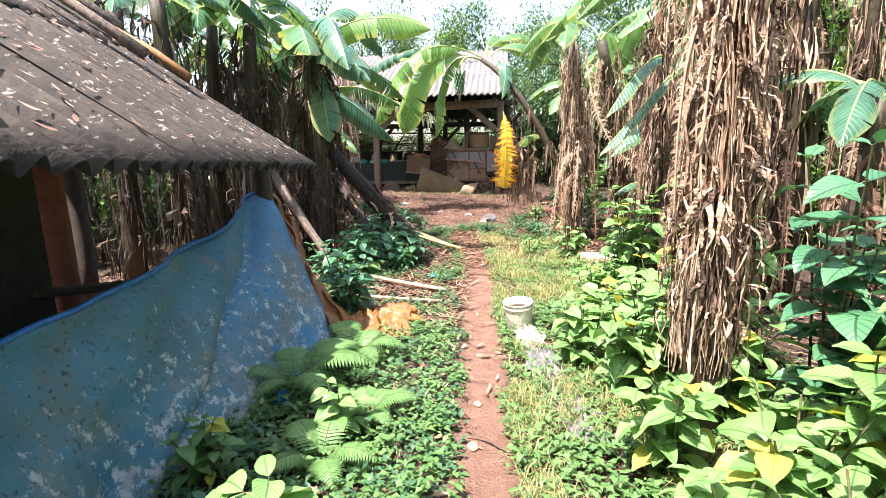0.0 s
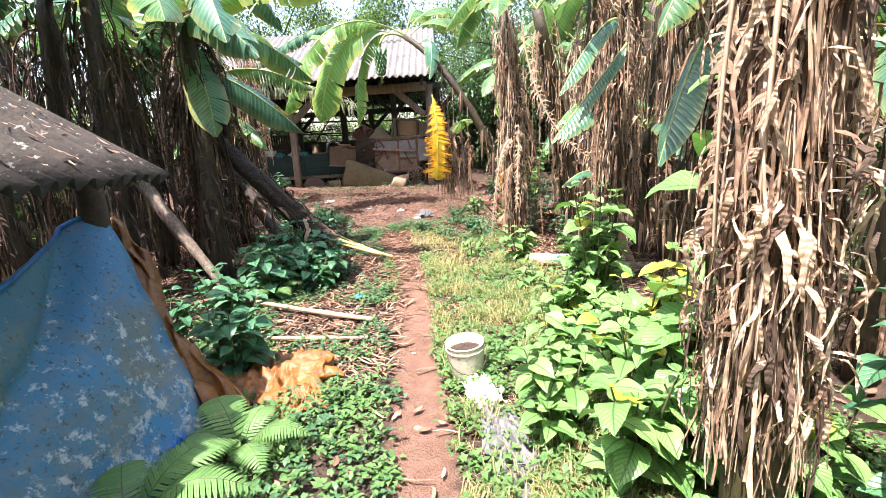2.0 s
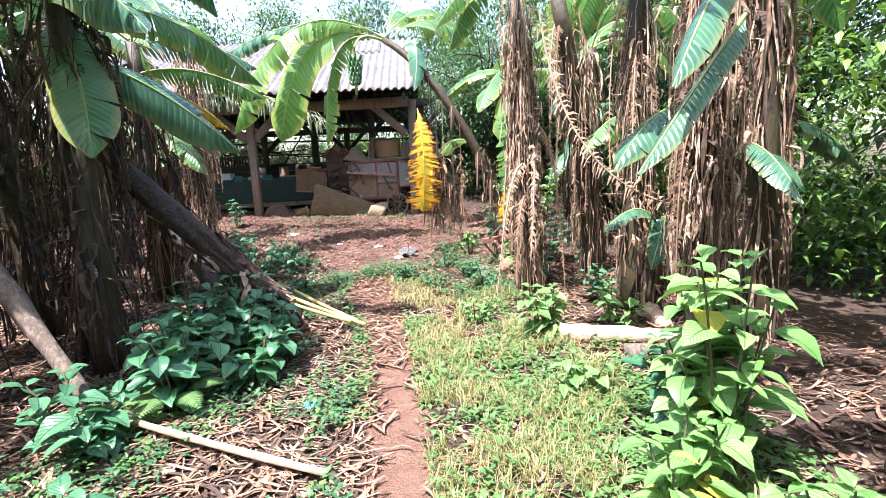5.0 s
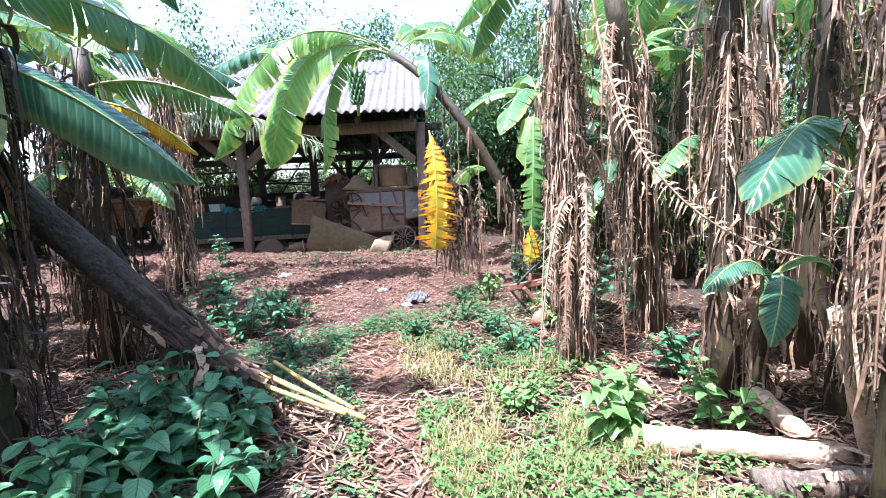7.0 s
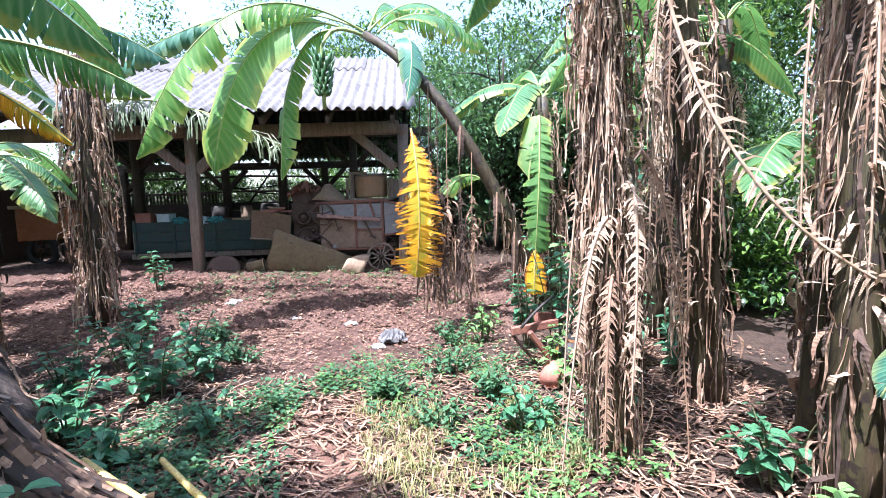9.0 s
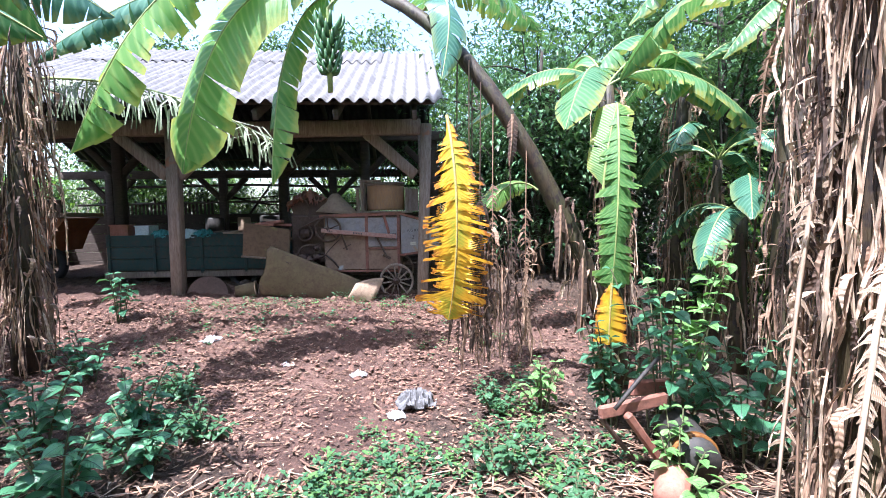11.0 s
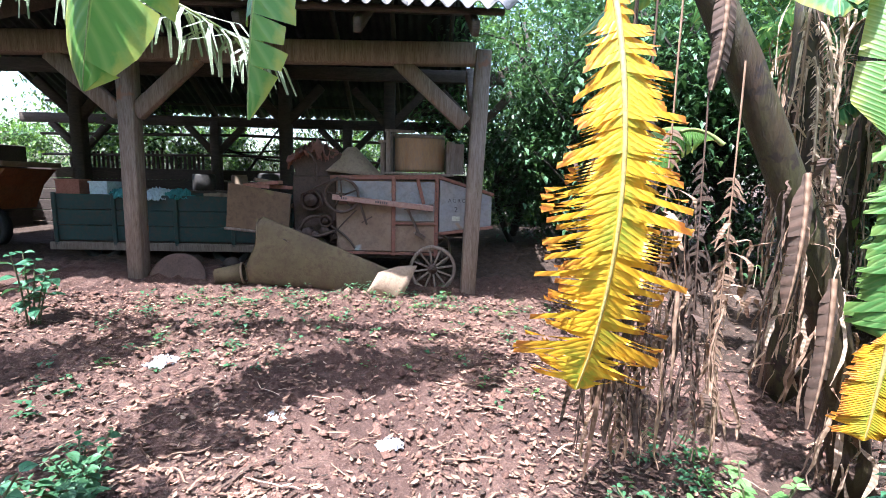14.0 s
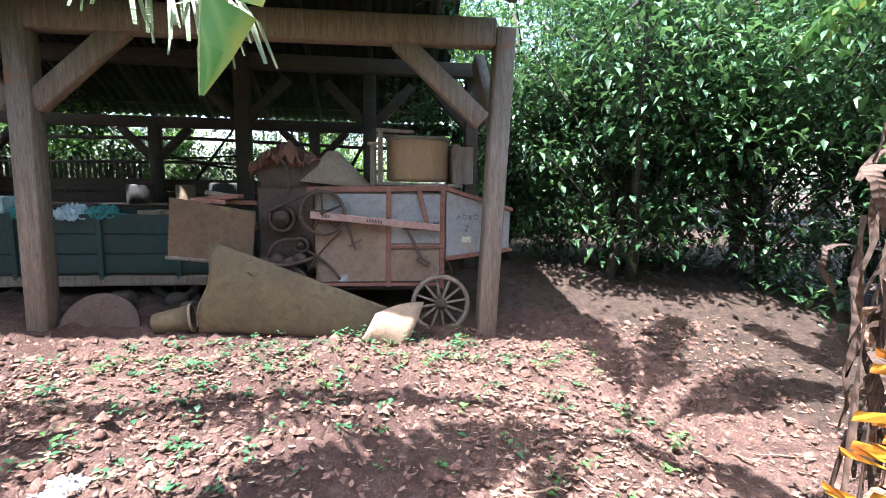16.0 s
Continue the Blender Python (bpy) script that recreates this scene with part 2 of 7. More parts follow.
M["white_plastic"] = surface("stained_white_plastic", [(0.58, 0.55, 0.46), (0.66, 0.63, 0.57), (0.36, 0.31, 0.2)], 8, 0.5, 0.15, spots=((0.42, 0.36, 0.2), 9, 0.62))
M["pale_blue"] = surface("pale_blue_plastic", [(0.58, 0.70, 0.76), (0.66, 0.76, 0.80), (0.4, 0.48, 0.52)], 6, 0.5, 0.3)
M["teal"] = surface("teal_cloth", [(0.06, 0.26, 0.27), (0.09, 0.32, 0.32), (0.04, 0.15, 0.16)], 6, 0.8, 0.4)
M["grey_plastic"] = surface("grey_plastic_film", [(0.10, 0.10, 0.105), (0.17, 0.165, 0.17), (0.05, 0.042, 0.04)], 9, 0.6, 0.5)
M["ochre_cloth"] = surface("ochre_sheet", [(0.19, 0.072, 0.014), (0.27, 0.115, 0.025), (0.085, 0.036, 0.014)], 6, 0.5, 0.5, spots=((0.15, 0.075, 0.03), 5, 0.63))
M["blue_plastic"] = surface("bright_blue_sheet", [(0.015, 0.16, 0.50), (0.03, 0.22, 0.6), (0.015, 0.09, 0.26)], 8, 0.45, 0.3)
M["stone"] = surface("grey_stone", [(0.36, 0.35, 0.36), (0.46, 0.45, 0.45), (0.22, 0.2, 0.19)], 9, 0.85, 0.5)
M["soilstone"] = surface("earthy_stone", [(0.36, 0.20, 0.13), (0.46, 0.30, 0.21), (0.25, 0.13, 0.08)], 9, 0.9, 0.5)
M["black"] = surface("black_rubber", [(0.02, 0.019, 0.018), (0.035, 0.032, 0.03), (0.06, 0.045, 0.035)], 9, 0.7, 0.3)
M["brick"] = surface("red_clay", [(0.32, 0.13, 0.09), (0.40, 0.18, 0.13), (0.24, 0.1, 0.07)], 9, 0.85, 0.4)
M["fruit"] = surface("green_fruit", [(0.05, 0.13, 0.05), (0.08, 0.18, 0.06), (0.04, 0.09, 0.04)], 9, 0.45, 0.1)
M["ink"] = surface("faded_black_ink", [(0.06, 0.055, 0.055), (0.09, 0.08, 0.08), (0.16, 0.13, 0.12)], 30, 0.8, 0.1)
M["far"] = surface("far_woods", [(0.05, 0.10, 0.03), (0.10, 0.16, 0.05), (0.03, 0.06, 0.02)], 0.4, 0.9, 1.0, fine=3)


def tarp_material():
    m, nt, b, out = nodes_of("blue_tarpaulin")
    blue = mixc(nt, ramp(nt, noisen(nt, 2.2, 5, 0.6), 0.35, 0.7), (0.055, 0.135, 0.155), (0.045, 0.20, 0.29))
    sep = nt.nodes.new("ShaderNodeSeparateXYZ")
    tc = nt.nodes.new("ShaderNodeUVMap")
    nt.links.new(tc.outputs[0], sep.inputs[0])
    blue = mixc(nt, mathn(nt, "MULTIPLY", ramp(nt, sep.outputs[0], 3.6, 5.2), 0.6), blue, (0.03, 0.23, 0.50))
    c = mixc(nt, mathn(nt, "MULTIPLY", ramp(nt, noisen(nt, 1.5, 5, 0.7), 0.5, 0.66), 0.85), blue, (0.13, 0.15, 0.115))
    c = mixc(nt, ramp(nt, noisen(nt, 34, 4, 0.7), 0.58, 0.64), c, (0.05, 0.055, 0.05))
    # bird droppings and dried mud, thicker near the ground
    low = mathn(nt, "MULTIPLY", mathn(nt, "SUBTRACT", 1.0, sep.outputs[1]), 0.15)
    c = mixc(nt, mathn(nt, "MULTIPLY", ramp(nt, mathn(nt, "ADD", noisen(nt, 13, 5, 0.75), low), 0.64, 0.72), 0.75), c, (0.55, 0.56, 0.53))
    c = mixc(nt, mathn(nt, "MULTIPLY", ramp(nt, mathn(nt, "ADD", noisen(nt, 5, 4, 0.7), low), 0.58, 0.75), 0.6), c, (0.19, 0.20, 0.165))
    nt.links.new(c, b.inputs["Base Color"])
    b.inputs["Roughness"].default_value = 0.5
    bump(nt, b, noisen(nt, 60, 3, 0.6), 0.25, 0.004)
    return m


def soil_material():
    m, nt, b, out = nodes_of("red_soil")
    at = nt.nodes.new("ShaderNodeAttribute")
    at.attribute_name = "bare"
    big, midn, fine = noisen(nt, 1.3, 6, 0.65), noisen(nt, 9, 6, 0.7), noisen(nt, 70, 4, 0.7)
    # the humus colour also stands in for the shade around the shed
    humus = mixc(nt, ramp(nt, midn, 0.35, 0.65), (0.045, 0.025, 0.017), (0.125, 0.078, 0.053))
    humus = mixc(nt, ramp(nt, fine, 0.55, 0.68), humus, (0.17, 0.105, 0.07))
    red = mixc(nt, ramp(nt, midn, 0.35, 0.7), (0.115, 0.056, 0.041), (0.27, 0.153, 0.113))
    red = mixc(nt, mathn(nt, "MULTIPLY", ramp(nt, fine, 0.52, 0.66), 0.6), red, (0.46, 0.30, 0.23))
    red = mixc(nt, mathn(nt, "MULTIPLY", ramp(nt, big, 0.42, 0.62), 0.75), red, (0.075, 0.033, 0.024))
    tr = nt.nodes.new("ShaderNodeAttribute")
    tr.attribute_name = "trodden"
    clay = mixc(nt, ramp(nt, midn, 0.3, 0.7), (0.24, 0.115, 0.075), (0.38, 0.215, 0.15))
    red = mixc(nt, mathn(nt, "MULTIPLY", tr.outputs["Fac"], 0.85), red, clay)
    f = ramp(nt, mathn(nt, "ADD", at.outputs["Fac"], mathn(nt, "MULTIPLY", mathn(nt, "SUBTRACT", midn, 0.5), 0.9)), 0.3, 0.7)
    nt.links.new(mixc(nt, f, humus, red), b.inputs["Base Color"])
    b.inputs["Roughness"].default_value = 0.95
    bump(nt, b, mathn(nt, "ADD", fine, midn), 1.0, 0.055)
    return m


M["tarp"], M["soil"] = tarp_material(), soil_material()


# ---- mesh helpers ----
class Buf:
    """Gathers vertices, faces, their materials and leaf coordinates for one mesh."""

    def __init__(self):
        self.v, self.f, self.m, self.uv, self.n = [], [], [], [], 0

    def add(self, v, f, mi=0, uv=None):
        v = np.asarray(v, float).reshape(-1, 3)
        self.v.append(v)
        n = self.n
        self.f.extend([tuple(i + n for i in q) for q in f])
        self.m.extend([mi] * len(f))
        self.uv.append(np.full((len(v), 2), 0.5) if uv is None else np.asarray(uv, float))
        self.n += len(v)
        return self

    def twin(self, fs, mi=1):
        """More faces on the vertices that are there, of another material."""
        self.f.extend(fs)
        self.m.extend([mi] * len(fs))
        return self

    def bulk(self, v, tmpl, mi, uv):
        """Many alike small pieces at once: v is pieces by corners by 3."""
        n, k = v.shape[:2]
        self.v.append(v.reshape(-1, 3))
        base = self.n + np.arange(n) * k
        for q in tmpl:
            self.f.extend((base[:, None] + np.array(q)).tolist())
            self.m.extend(np.asarray(mi).tolist())
        self.uv.append(np.tile(np.asarray(uv, float), (n, 1)))
        self.n += n * k
        return self

    def mesh(self, name, mats, smooth=True):
        me = bpy.data.meshes.new(name)
        v = np.concatenate(self.v) if self.v else np.zeros((0, 3))
        me.from_pydata(v.tolist(), [], self.f)
        for k in mats:
            me.materials.append(M[k])
        me.polygons.foreach_set("material_index", self.m)
        me.polygons.foreach_set("use_smooth", [smooth] * len(self.f))
        uvl = me.uv_layers.new(name="UVMap")
        idx = np.zeros(len(me.loops), int)
        me.loops.foreach_get("vertex_index", idx)
        uvl.data.foreach_set("uv", np.concatenate(self.uv)[idx].ravel())
        me.update()
        return me


def under(ob, parent):
    ob.parent = parent
    return ob


def part(name, data, parent, label="", mats=None, smooth=True, m=None):
    """One mesh under a thing or a part. data: a Buf or a mesh."""
    me = data.mesh(name, mats, smooth) if isinstance(data, Buf) else data
    ob = new(name, me)
    ob.parent = parent
    if m is not None:
        ob.matrix_basis = m
    if label:
        ob["label"] = label
    return ob


def thing(name, label, category, at=None, group="", kind="", data=None, mats=None, smooth=True):
    me = data.mesh(name, mats, smooth) if isinstance(data, Buf) else data
    ob = new(name, me)
    if at is not None:
        ob.matrix_basis = at
    return tagged(ob, label, category, group, kind)


def grid(nu, nv):
    """Faces of a grid with nu by nv cells; the vertices run along u first."""
    return [(j * (nu + 1) + i, j * (nu + 1) + i + 1, (j + 1) * (nu + 1) + i + 1, (j + 1) * (nu + 1) + i) for j in range(nv) for i in range(nu)]


def unit(a):
    a = np.asarray(a, float)
    return a / (np.linalg.norm(a) + 1e-9)


def tube(buf, pts, radii, sides=8, mi=0, caps=True, squash=1.0, wob=0.0, rng=None):
    """A round bar along a line of points."""
    pts = np.asarray(pts, float)
    n = len(pts)
    radii = np.broadcast_to(np.asarray(radii, float), (n,))
    tang = np.gradient(pts, axis=0)
    ref = np.array((0.3, 0.2, 1.0)) if abs(unit(tang[0])[2]) < 0.9 else np.array((1.0, 0.1, 0))
    vs, uv = [], []
    for i in range(n):
        t = unit(tang[i])
        a = unit(np.cross(t, ref))
        b = np.cross(t, a)
        for k in range(sides):
            an = 2 * math.pi * k / sides
            r = radii[i] * (1 + (rng.uniform(-wob, wob) if rng is not None and wob else 0))
            vs.append(pts[i] + r * (math.cos(an) * a * squash + math.sin(an) * b))
            uv.append((k / sides, i / max(1, n - 1)))
    fs = [(i * sides + k, i * sides + (k + 1) % sides, (i + 1) * sides + (k + 1) % sides, (i + 1) * sides + k) for i in range(n - 1) for k in range(sides)]
    if caps:
        fs += [tuple(range(sides))[::-1], tuple((n - 1) * sides + k for k in range(sides))]
    return buf.add(vs, fs, mi, uv)


def box(buf, x0, x1, y0, y1, z0, z1, mi=0, bev=0.006):
    """A box with chamfered edges."""
    b = min(bev, (x1 - x0) / 3, (y1 - y0) / 3, (z1 - z0) / 3)
    bm = bmesh.new()
    bmesh.ops.create_cube(bm, size=1, matrix=Matrix.Translation(((x0 + x1) / 2, (y0 + y1) / 2, (z0 + z1) / 2)) @ Matrix.Diagonal((x1 - x0, y1 - y0, z1 - z0, 1)))
    bmesh.ops.bevel(bm, geom=list(bm.edges), offset=b, segments=1, affect="EDGES")
    bm.verts.index_update()
    buf.add([v.co[:] for v in bm.verts], [tuple(v.index for v in f.verts) for f in bm.faces], mi)
    bm.free()
    return buf


def beam(buf, p, q, w, h, mi=0, bev=0.01, up=(0, 0, 1)):
    """A squared timber from p to q."""
    p, q = np.asarray(p, float), np.asarray(q, float)
    t = unit(q - p)
    up = np.asarray(up, float)
    if abs(np.dot(t, up)) > 0.95:
        up = np.array((0, 1.0, 0))
    s = unit(np.cross(t, up))
    u = np.cross(s, t)
    tmp = Buf()
    box(tmp, -w / 2, w / 2, -h / 2, h / 2, 0, float(np.linalg.norm(q - p)), 0, bev)
    v = tmp.v[0]
    return buf.add(p + v[:, :1] * s + v[:, 1:2] * u + v[:, 2:] * t, tmp.f, mi)


def plate(buf, outline, thick, mi=0, axis="y"):
    """A flat plate: an outline of (a, b) in x, z (axis y), x, y (axis z) or y, z (axis x), with thickness."""
    n = len(outline)
    vs = []
    for d in (0, thick):
        for a, b in outline:
            vs.append({"y": (a, d, b), "z": (a, b, d), "x": (d, a, b)}[axis])
    fs = [tuple(range(n))[::-1], tuple(range(n, 2 * n))] + [(i, (i + 1) % n, n + (i + 1) % n, n + i) for i in range(n)]
    return buf.add(vs, fs, mi)


def bez(p0, p1, p2, n):
    t = np.linspace(0, 1, n)[:, None]
    return (1 - t) ** 2 * np.asarray(p0, float) + 2 * t * (1 - t) * np.asarray(p1, float) + t * t * np.asarray(p2, float)


# ---- ground ----
def lift(x, y):
    """Height of the ground: flat along the path, a bank up to the shed."""
    s = y - 0.3 * np.clip(x, -3, 3)
    h = np.interp(s, [-50, 6.5, 9, 10.5, 11.5, 12.3, 12.9, 13.5, 15, 40], [0, 0.0, 0.06, 0.10, 0.15, 0.28, 0.38, 0.47, 0.57, 0.65])
    side = np.clip((np.abs(x - 0.3) - 1.0) / 2.0, 0, 1) * 0.05
    return h + side


PATH_Y, PATH_X = [-3, 0, 2, 4, 6, 8, 9.5, 12], [0.0, 0.08, 0.17, 0.33, 0.45, 0.46, 0.42, 0.4]


def bare_at(x, y):
    d = np.abs(x - np.interp(y, PATH_Y, PATH_X))
    w = np.interp(y, [0, 5, 8, 9, 10], [0.15, 0.19, 0.25, 0.35, 0.6])
    path = np.clip(1.15 - (d / w) ** 2 * 0.6, 0, 1)
    yard = np.clip((y - 9.4 - 0.25 * np.abs(x - 0.2)) / 1.6, 0, 1)
    # tree shade to the right of the shed, painted as darker soil
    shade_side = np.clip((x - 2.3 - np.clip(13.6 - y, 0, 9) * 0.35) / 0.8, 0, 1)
    roof_shade = np.clip((y - 14.15 + 0.13 * (x - 1.55)) / 0.4, 0, 1)   # shade under the shed's roof, painted into the soil colour
    return np.maximum(path, yard * (1 - 0.8 * shade_side)) * (1 - 0.95 * roof_shade)


def ground_height(x, y):
    z = lift(np.asarray(x, float), np.asarray(y, float))
    d = np.abs(x - np.interp(y, PATH_Y, PATH_X))
    z = z - 0.025 * np.exp(-(d / 0.16) ** 2) * (np.asarray(y) < 9.5)
    return z


def gz(x, y):
    return float(ground_height(x, y))


def relief(x, y, bare):
    """Unevenness of the soil: ripples everywhere, clods and wheel tracks in the yard."""
    if not (abs(x) < 6 and -2.5 < y < 17):
        return 0.0
    p = Vector((x * 2.1, y * 2.1, 0))
    clod = noise.noise(p * 3.1) * 0.016 + noise.noise(p) * 0.025
    if y > 10.6:
        clod += (abs(noise.noise(p * 5.2)) * 0.09 + abs(noise.noise(p * 2.3)) * 0.05) * min(1, y - 10.6)
        band = math.exp(-((y - 11.55 + 0.1 * x) / 0.22) ** 2) + math.exp(-((y - 12.45 + 0.1 * x) / 0.22) ** 2)
        clod += 0.035 * band * max(-0.4, math.sin(2 * math.pi * (x + 0.3 * y) / 0.19)) * (0.6 + noise.noise(p * 0.7))
    return clod * (0.35 if bare > 0.8 and y < 9.5 else 1.0)


def build_ground():
    xs = np.concatenate([-np.geomspace(400, 6, 22), np.arange(-5.5, 6.01, 0.05), np.geomspace(6.5, 400, 22)])
    ys = np.concatenate([-np.geomspace(400, 3, 20), np.arange(-2.6, 16.5, 0.055), np.geomspace(17, 500, 24)])
    X, Y = np.meshgrid(xs, ys)
    Z = ground_height(X, Y)
    near = (np.abs(X) < 6) & (Y > -2.5) & (Y < 17)
    B = bare_at(X, Y)
    nz = np.zeros_like(Z)
    for j, i in zip(*np.nonzero(near)):
        nz[j, i] = relief(float(X[j, i]), float(Y[j, i]), float(B[j, i]))
    Z = Z + nz
    b = Buf()
    b.add(np.stack([X, Y, Z], -1).reshape(-1, 3), grid(len(xs) - 1, len(ys) - 1))
    ob = thing("ground", "reddish bare soil with a trodden path, dark humus and painted shade", "ground", kind="structure", data=b, mats=["soil"])
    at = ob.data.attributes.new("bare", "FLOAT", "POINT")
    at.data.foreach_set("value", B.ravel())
    tr = ob.data.attributes.new("trodden", "FLOAT", "POINT")
    tr.data.foreach_set("value", (B * np.clip((10.0 - Y) / 1.5, 0, 1)).ravel())


build_ground()


# ---- corrugated sheets and the two roofs ----
def corrugated(w, l, pitch, amp, thick=0.006, per=8, rows=6, rng=None, ragged=0.0):
    """A wavy sheet: waves across x, length along y, z up, with thickness."""
    n = max(8, int(w / pitch * per))
    xs = np.linspace(0, w, n + 1)
    ys = np.linspace(0, l, rows + 1)
    X, Y = np.meshgrid(xs, ys)
    Z = amp * np.cos(2 * math.pi * X / pitch)
    if rng is not None:
        sag = rng.uniform(-0.012, 0.012)
        Z = Z + sag * np.sin(math.pi * Y / l) + rng.uniform(-0.006, 0.006)
        if ragged:
            Y[0] += np.interp(xs, np.linspace(0, w, 9), rng.uniform(0, ragged, 9))
    top = np.stack([X, Y, Z], -1).reshape(-1, 3)
    bot = top - np.array((0, 0, thick))
    k = len(top)
    f = grid(n, rows)
    fs = [tuple(i + k for i in q[::-1]) for q in f]
    r0 = [j * (n + 1) for j in range(rows + 1)]
    for line in ([i for i in range(n + 1)], [rows * (n + 1) + i for i in range(n, -1, -1)], r0[::-1], [i + n for i in r0]):
        fs += [(a + k, b2 + k, b2, a) for a, b2 in zip(line, line[1:])]
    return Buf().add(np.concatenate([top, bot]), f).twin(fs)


def roof_slope(name, label, parent, mat, m, w, l, pitch, amp, sheet_w, sheet_l, seed, ragged=0.0):
    """Overlapping sheets over a slope; each sheet a piece."""
    rng = np.random.default_rng(seed)
    nx, ny = math.ceil(w / sheet_w), math.ceil(l / sheet_l)
    for j in range(ny):
        for i in range(nx):
            sw = min(sheet_w + pitch * 0.5, w - i * sheet_w)
            sl = min(sheet_l + 0.12, l - j * sheet_l)
            if sw < pitch or sl < 0.2:
                continue
            b = corrugated(sw, sl, pitch, amp, rng=rng, ragged=ragged if j == 0 else 0.02)
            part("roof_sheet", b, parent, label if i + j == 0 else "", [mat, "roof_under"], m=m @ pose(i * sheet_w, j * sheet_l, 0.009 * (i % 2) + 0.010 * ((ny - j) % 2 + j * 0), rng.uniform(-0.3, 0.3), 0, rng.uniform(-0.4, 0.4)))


SHED = pose(1.55, 13.8, 0, 0, 0, -7.4)   # along its front: x; into it: y


def shed_floor(lx, ly):
    p = SHED @ Vector((lx, ly, 0))
    return gz(p.x, p.y)


def build_shed():
    shed = thing("open_shed", "open timber shed with a corrugated fibre cement roof", "shed", SHED)
    label = "weathered squared timber post, red soil splashed on its foot"
    for lx, ly in ((0.05, 0), (-3.47, 0), (-6.9, 0.0)):
        b = Buf()
        z = shed_floor(lx, ly) - 0.08
        beam(b, (lx, ly, z), (lx + (0.1 if lx > -1 else 0.02), ly, 3.02), 0.16, 0.17, bev=0.012)
        part("post", b, shed, label, ["timber"])
    for lx, ly in ((-2.55, 2.35), (-1.0, 2.5), (0.35, 2.5), (-5.6, 2.35), (-2.0, 4.7), (-4.6, 4.7), (0.5, 4.7), (-7.2, 4.7)):
        b = Buf()
        beam(b, (lx, ly, shed_floor(lx, ly) - 0.05), (lx, ly, 3.3 if ly < 3 else 2.75), 0.17, 0.17)
        part("post", b, shed, "", ["timber_dark"])
        for s in (-1, 1):
            b = Buf()
            top = 3.1 if ly < 3 else 2.72
            beam(b, (lx, ly, top - 0.62), (lx + s * 0.55, ly, top - 0.05), 0.1, 0.12)
            part("brace", b, shed, "", ["timber_dark"])
    # front tie beam in two lengths, plate and rafters
    for x0, x1 in ((-3.45, 0.07), (-6.9, -3.5)):
        b = Buf()
        beam(b, (x0, 0, 2.93), (x1, 0, 2.98), 0.15, 0.22, bev=0.015)
        part("beam", b, shed, "grey-brown hewn tie beam", ["timber"])
    for p, q in (((-0.02, 0, 2.28), (-0.72, 0, 2.9)), ((-3.55, 0, 2.3), (-4.2, 0, 2.88)), ((-3.39, 0, 2.3), (-2.75, 0, 2.88)), ((0.08, 0.08, 2.35), (0.08, 0.75, 2.95))):
        b = Buf()
        beam(b, p, q, 0.10, 0.16)
        part("brace", b, shed, "diagonal brace at the post", ["timber"])
    for ly, z in ((4.7, 2.75), (2.4, 3.25)):
        b = Buf()
        beam(b, (-8.3, ly, z), (0.75, ly, z), 0.14, 0.18)
        part("beam", b, shed, "", ["timber_dark"])
    for z, r in ((2.45, 0.03), (2.05, 0.025)):
        b = Buf()
        tube(b, [(-8, 4.75, z), (-4, 4.72, z + 0.05), (-1, 4.76, z - 0.04), (0.8, 4.75, z + 0.03)], r, 6)
        part("rail", b, shed, "", ["timber_dark"])
    for i in range(9):
        lx = -0.02 - i * 1.0
        for y0, y1, z0, z1 in ((-0.88, 2.65, 2.97, 4.72), (2.75, 6.0, 4.72, 2.82)):
            b = Buf()
            beam(b, (lx, y0, z0), (lx, y1, z1), 0.07, 0.13)
            part("rafter", b, shed, "", ["timber_dark"])
    for ly, z in ((-0.7, 3.17), (0.6, 3.80), (1.9, 4.44), (3.4, 4.49), (4.6, 3.79), (5.6, 3.2)):
        b = Buf()
        beam(b, (-8.5, ly, z), (0.25, ly, z), 0.06, 0.05)
        part("purlin", b, shed, "", ["timber_dark"])
    tilt = math.degrees(math.atan2(1.78, 3.6))
    roof_slope("roof", "pale weathered corrugated fibre cement sheet", shed, "roof_pale", pose(-8.6, -1.02, 3.10, tilt), 8.95, 4.15, 0.165, 0.03, 0.99, 1.45, 3)
    tilt2 = math.degrees(math.atan2(1.95, 3.5))
    roof_slope("roof", "", shed, "roof_pale", pose(-8.6, 2.75, 4.95, -tilt2), 8.95, 3.9, 0.165, 0.03, 0.99, 1.5, 4)
    # low wall of boards and fence at the back
    rng = np.random.default_rng(8)
    for i in range(30):
        b = Buf()
        x = -7.6 + i * 0.09
        box(b, x, x + 0.05, 4.895, 4.92, 0.6, 2.15 + rng.uniform(-0.1, 0.1), bev=0.004)
        part("paling", b, shed, "dark wooden paling", ["timber_dark"], False)
    for z in (0.5, 0.72, 0.94, 1.16, 1.38, 1.60):
        b = Buf()
        box(b, -8.4, 0.6, 4.84, 4.87, z, z + 0.21)
        part("board", b, shed, "", ["timber_dark"], False)
    b = Buf()
    box(b, -8.6, -8.52, -0.2, 5.0, 0.4, 2.2)
    part("board", b, shed, "", ["timber_dark"], False)
    return shed


build_shed()


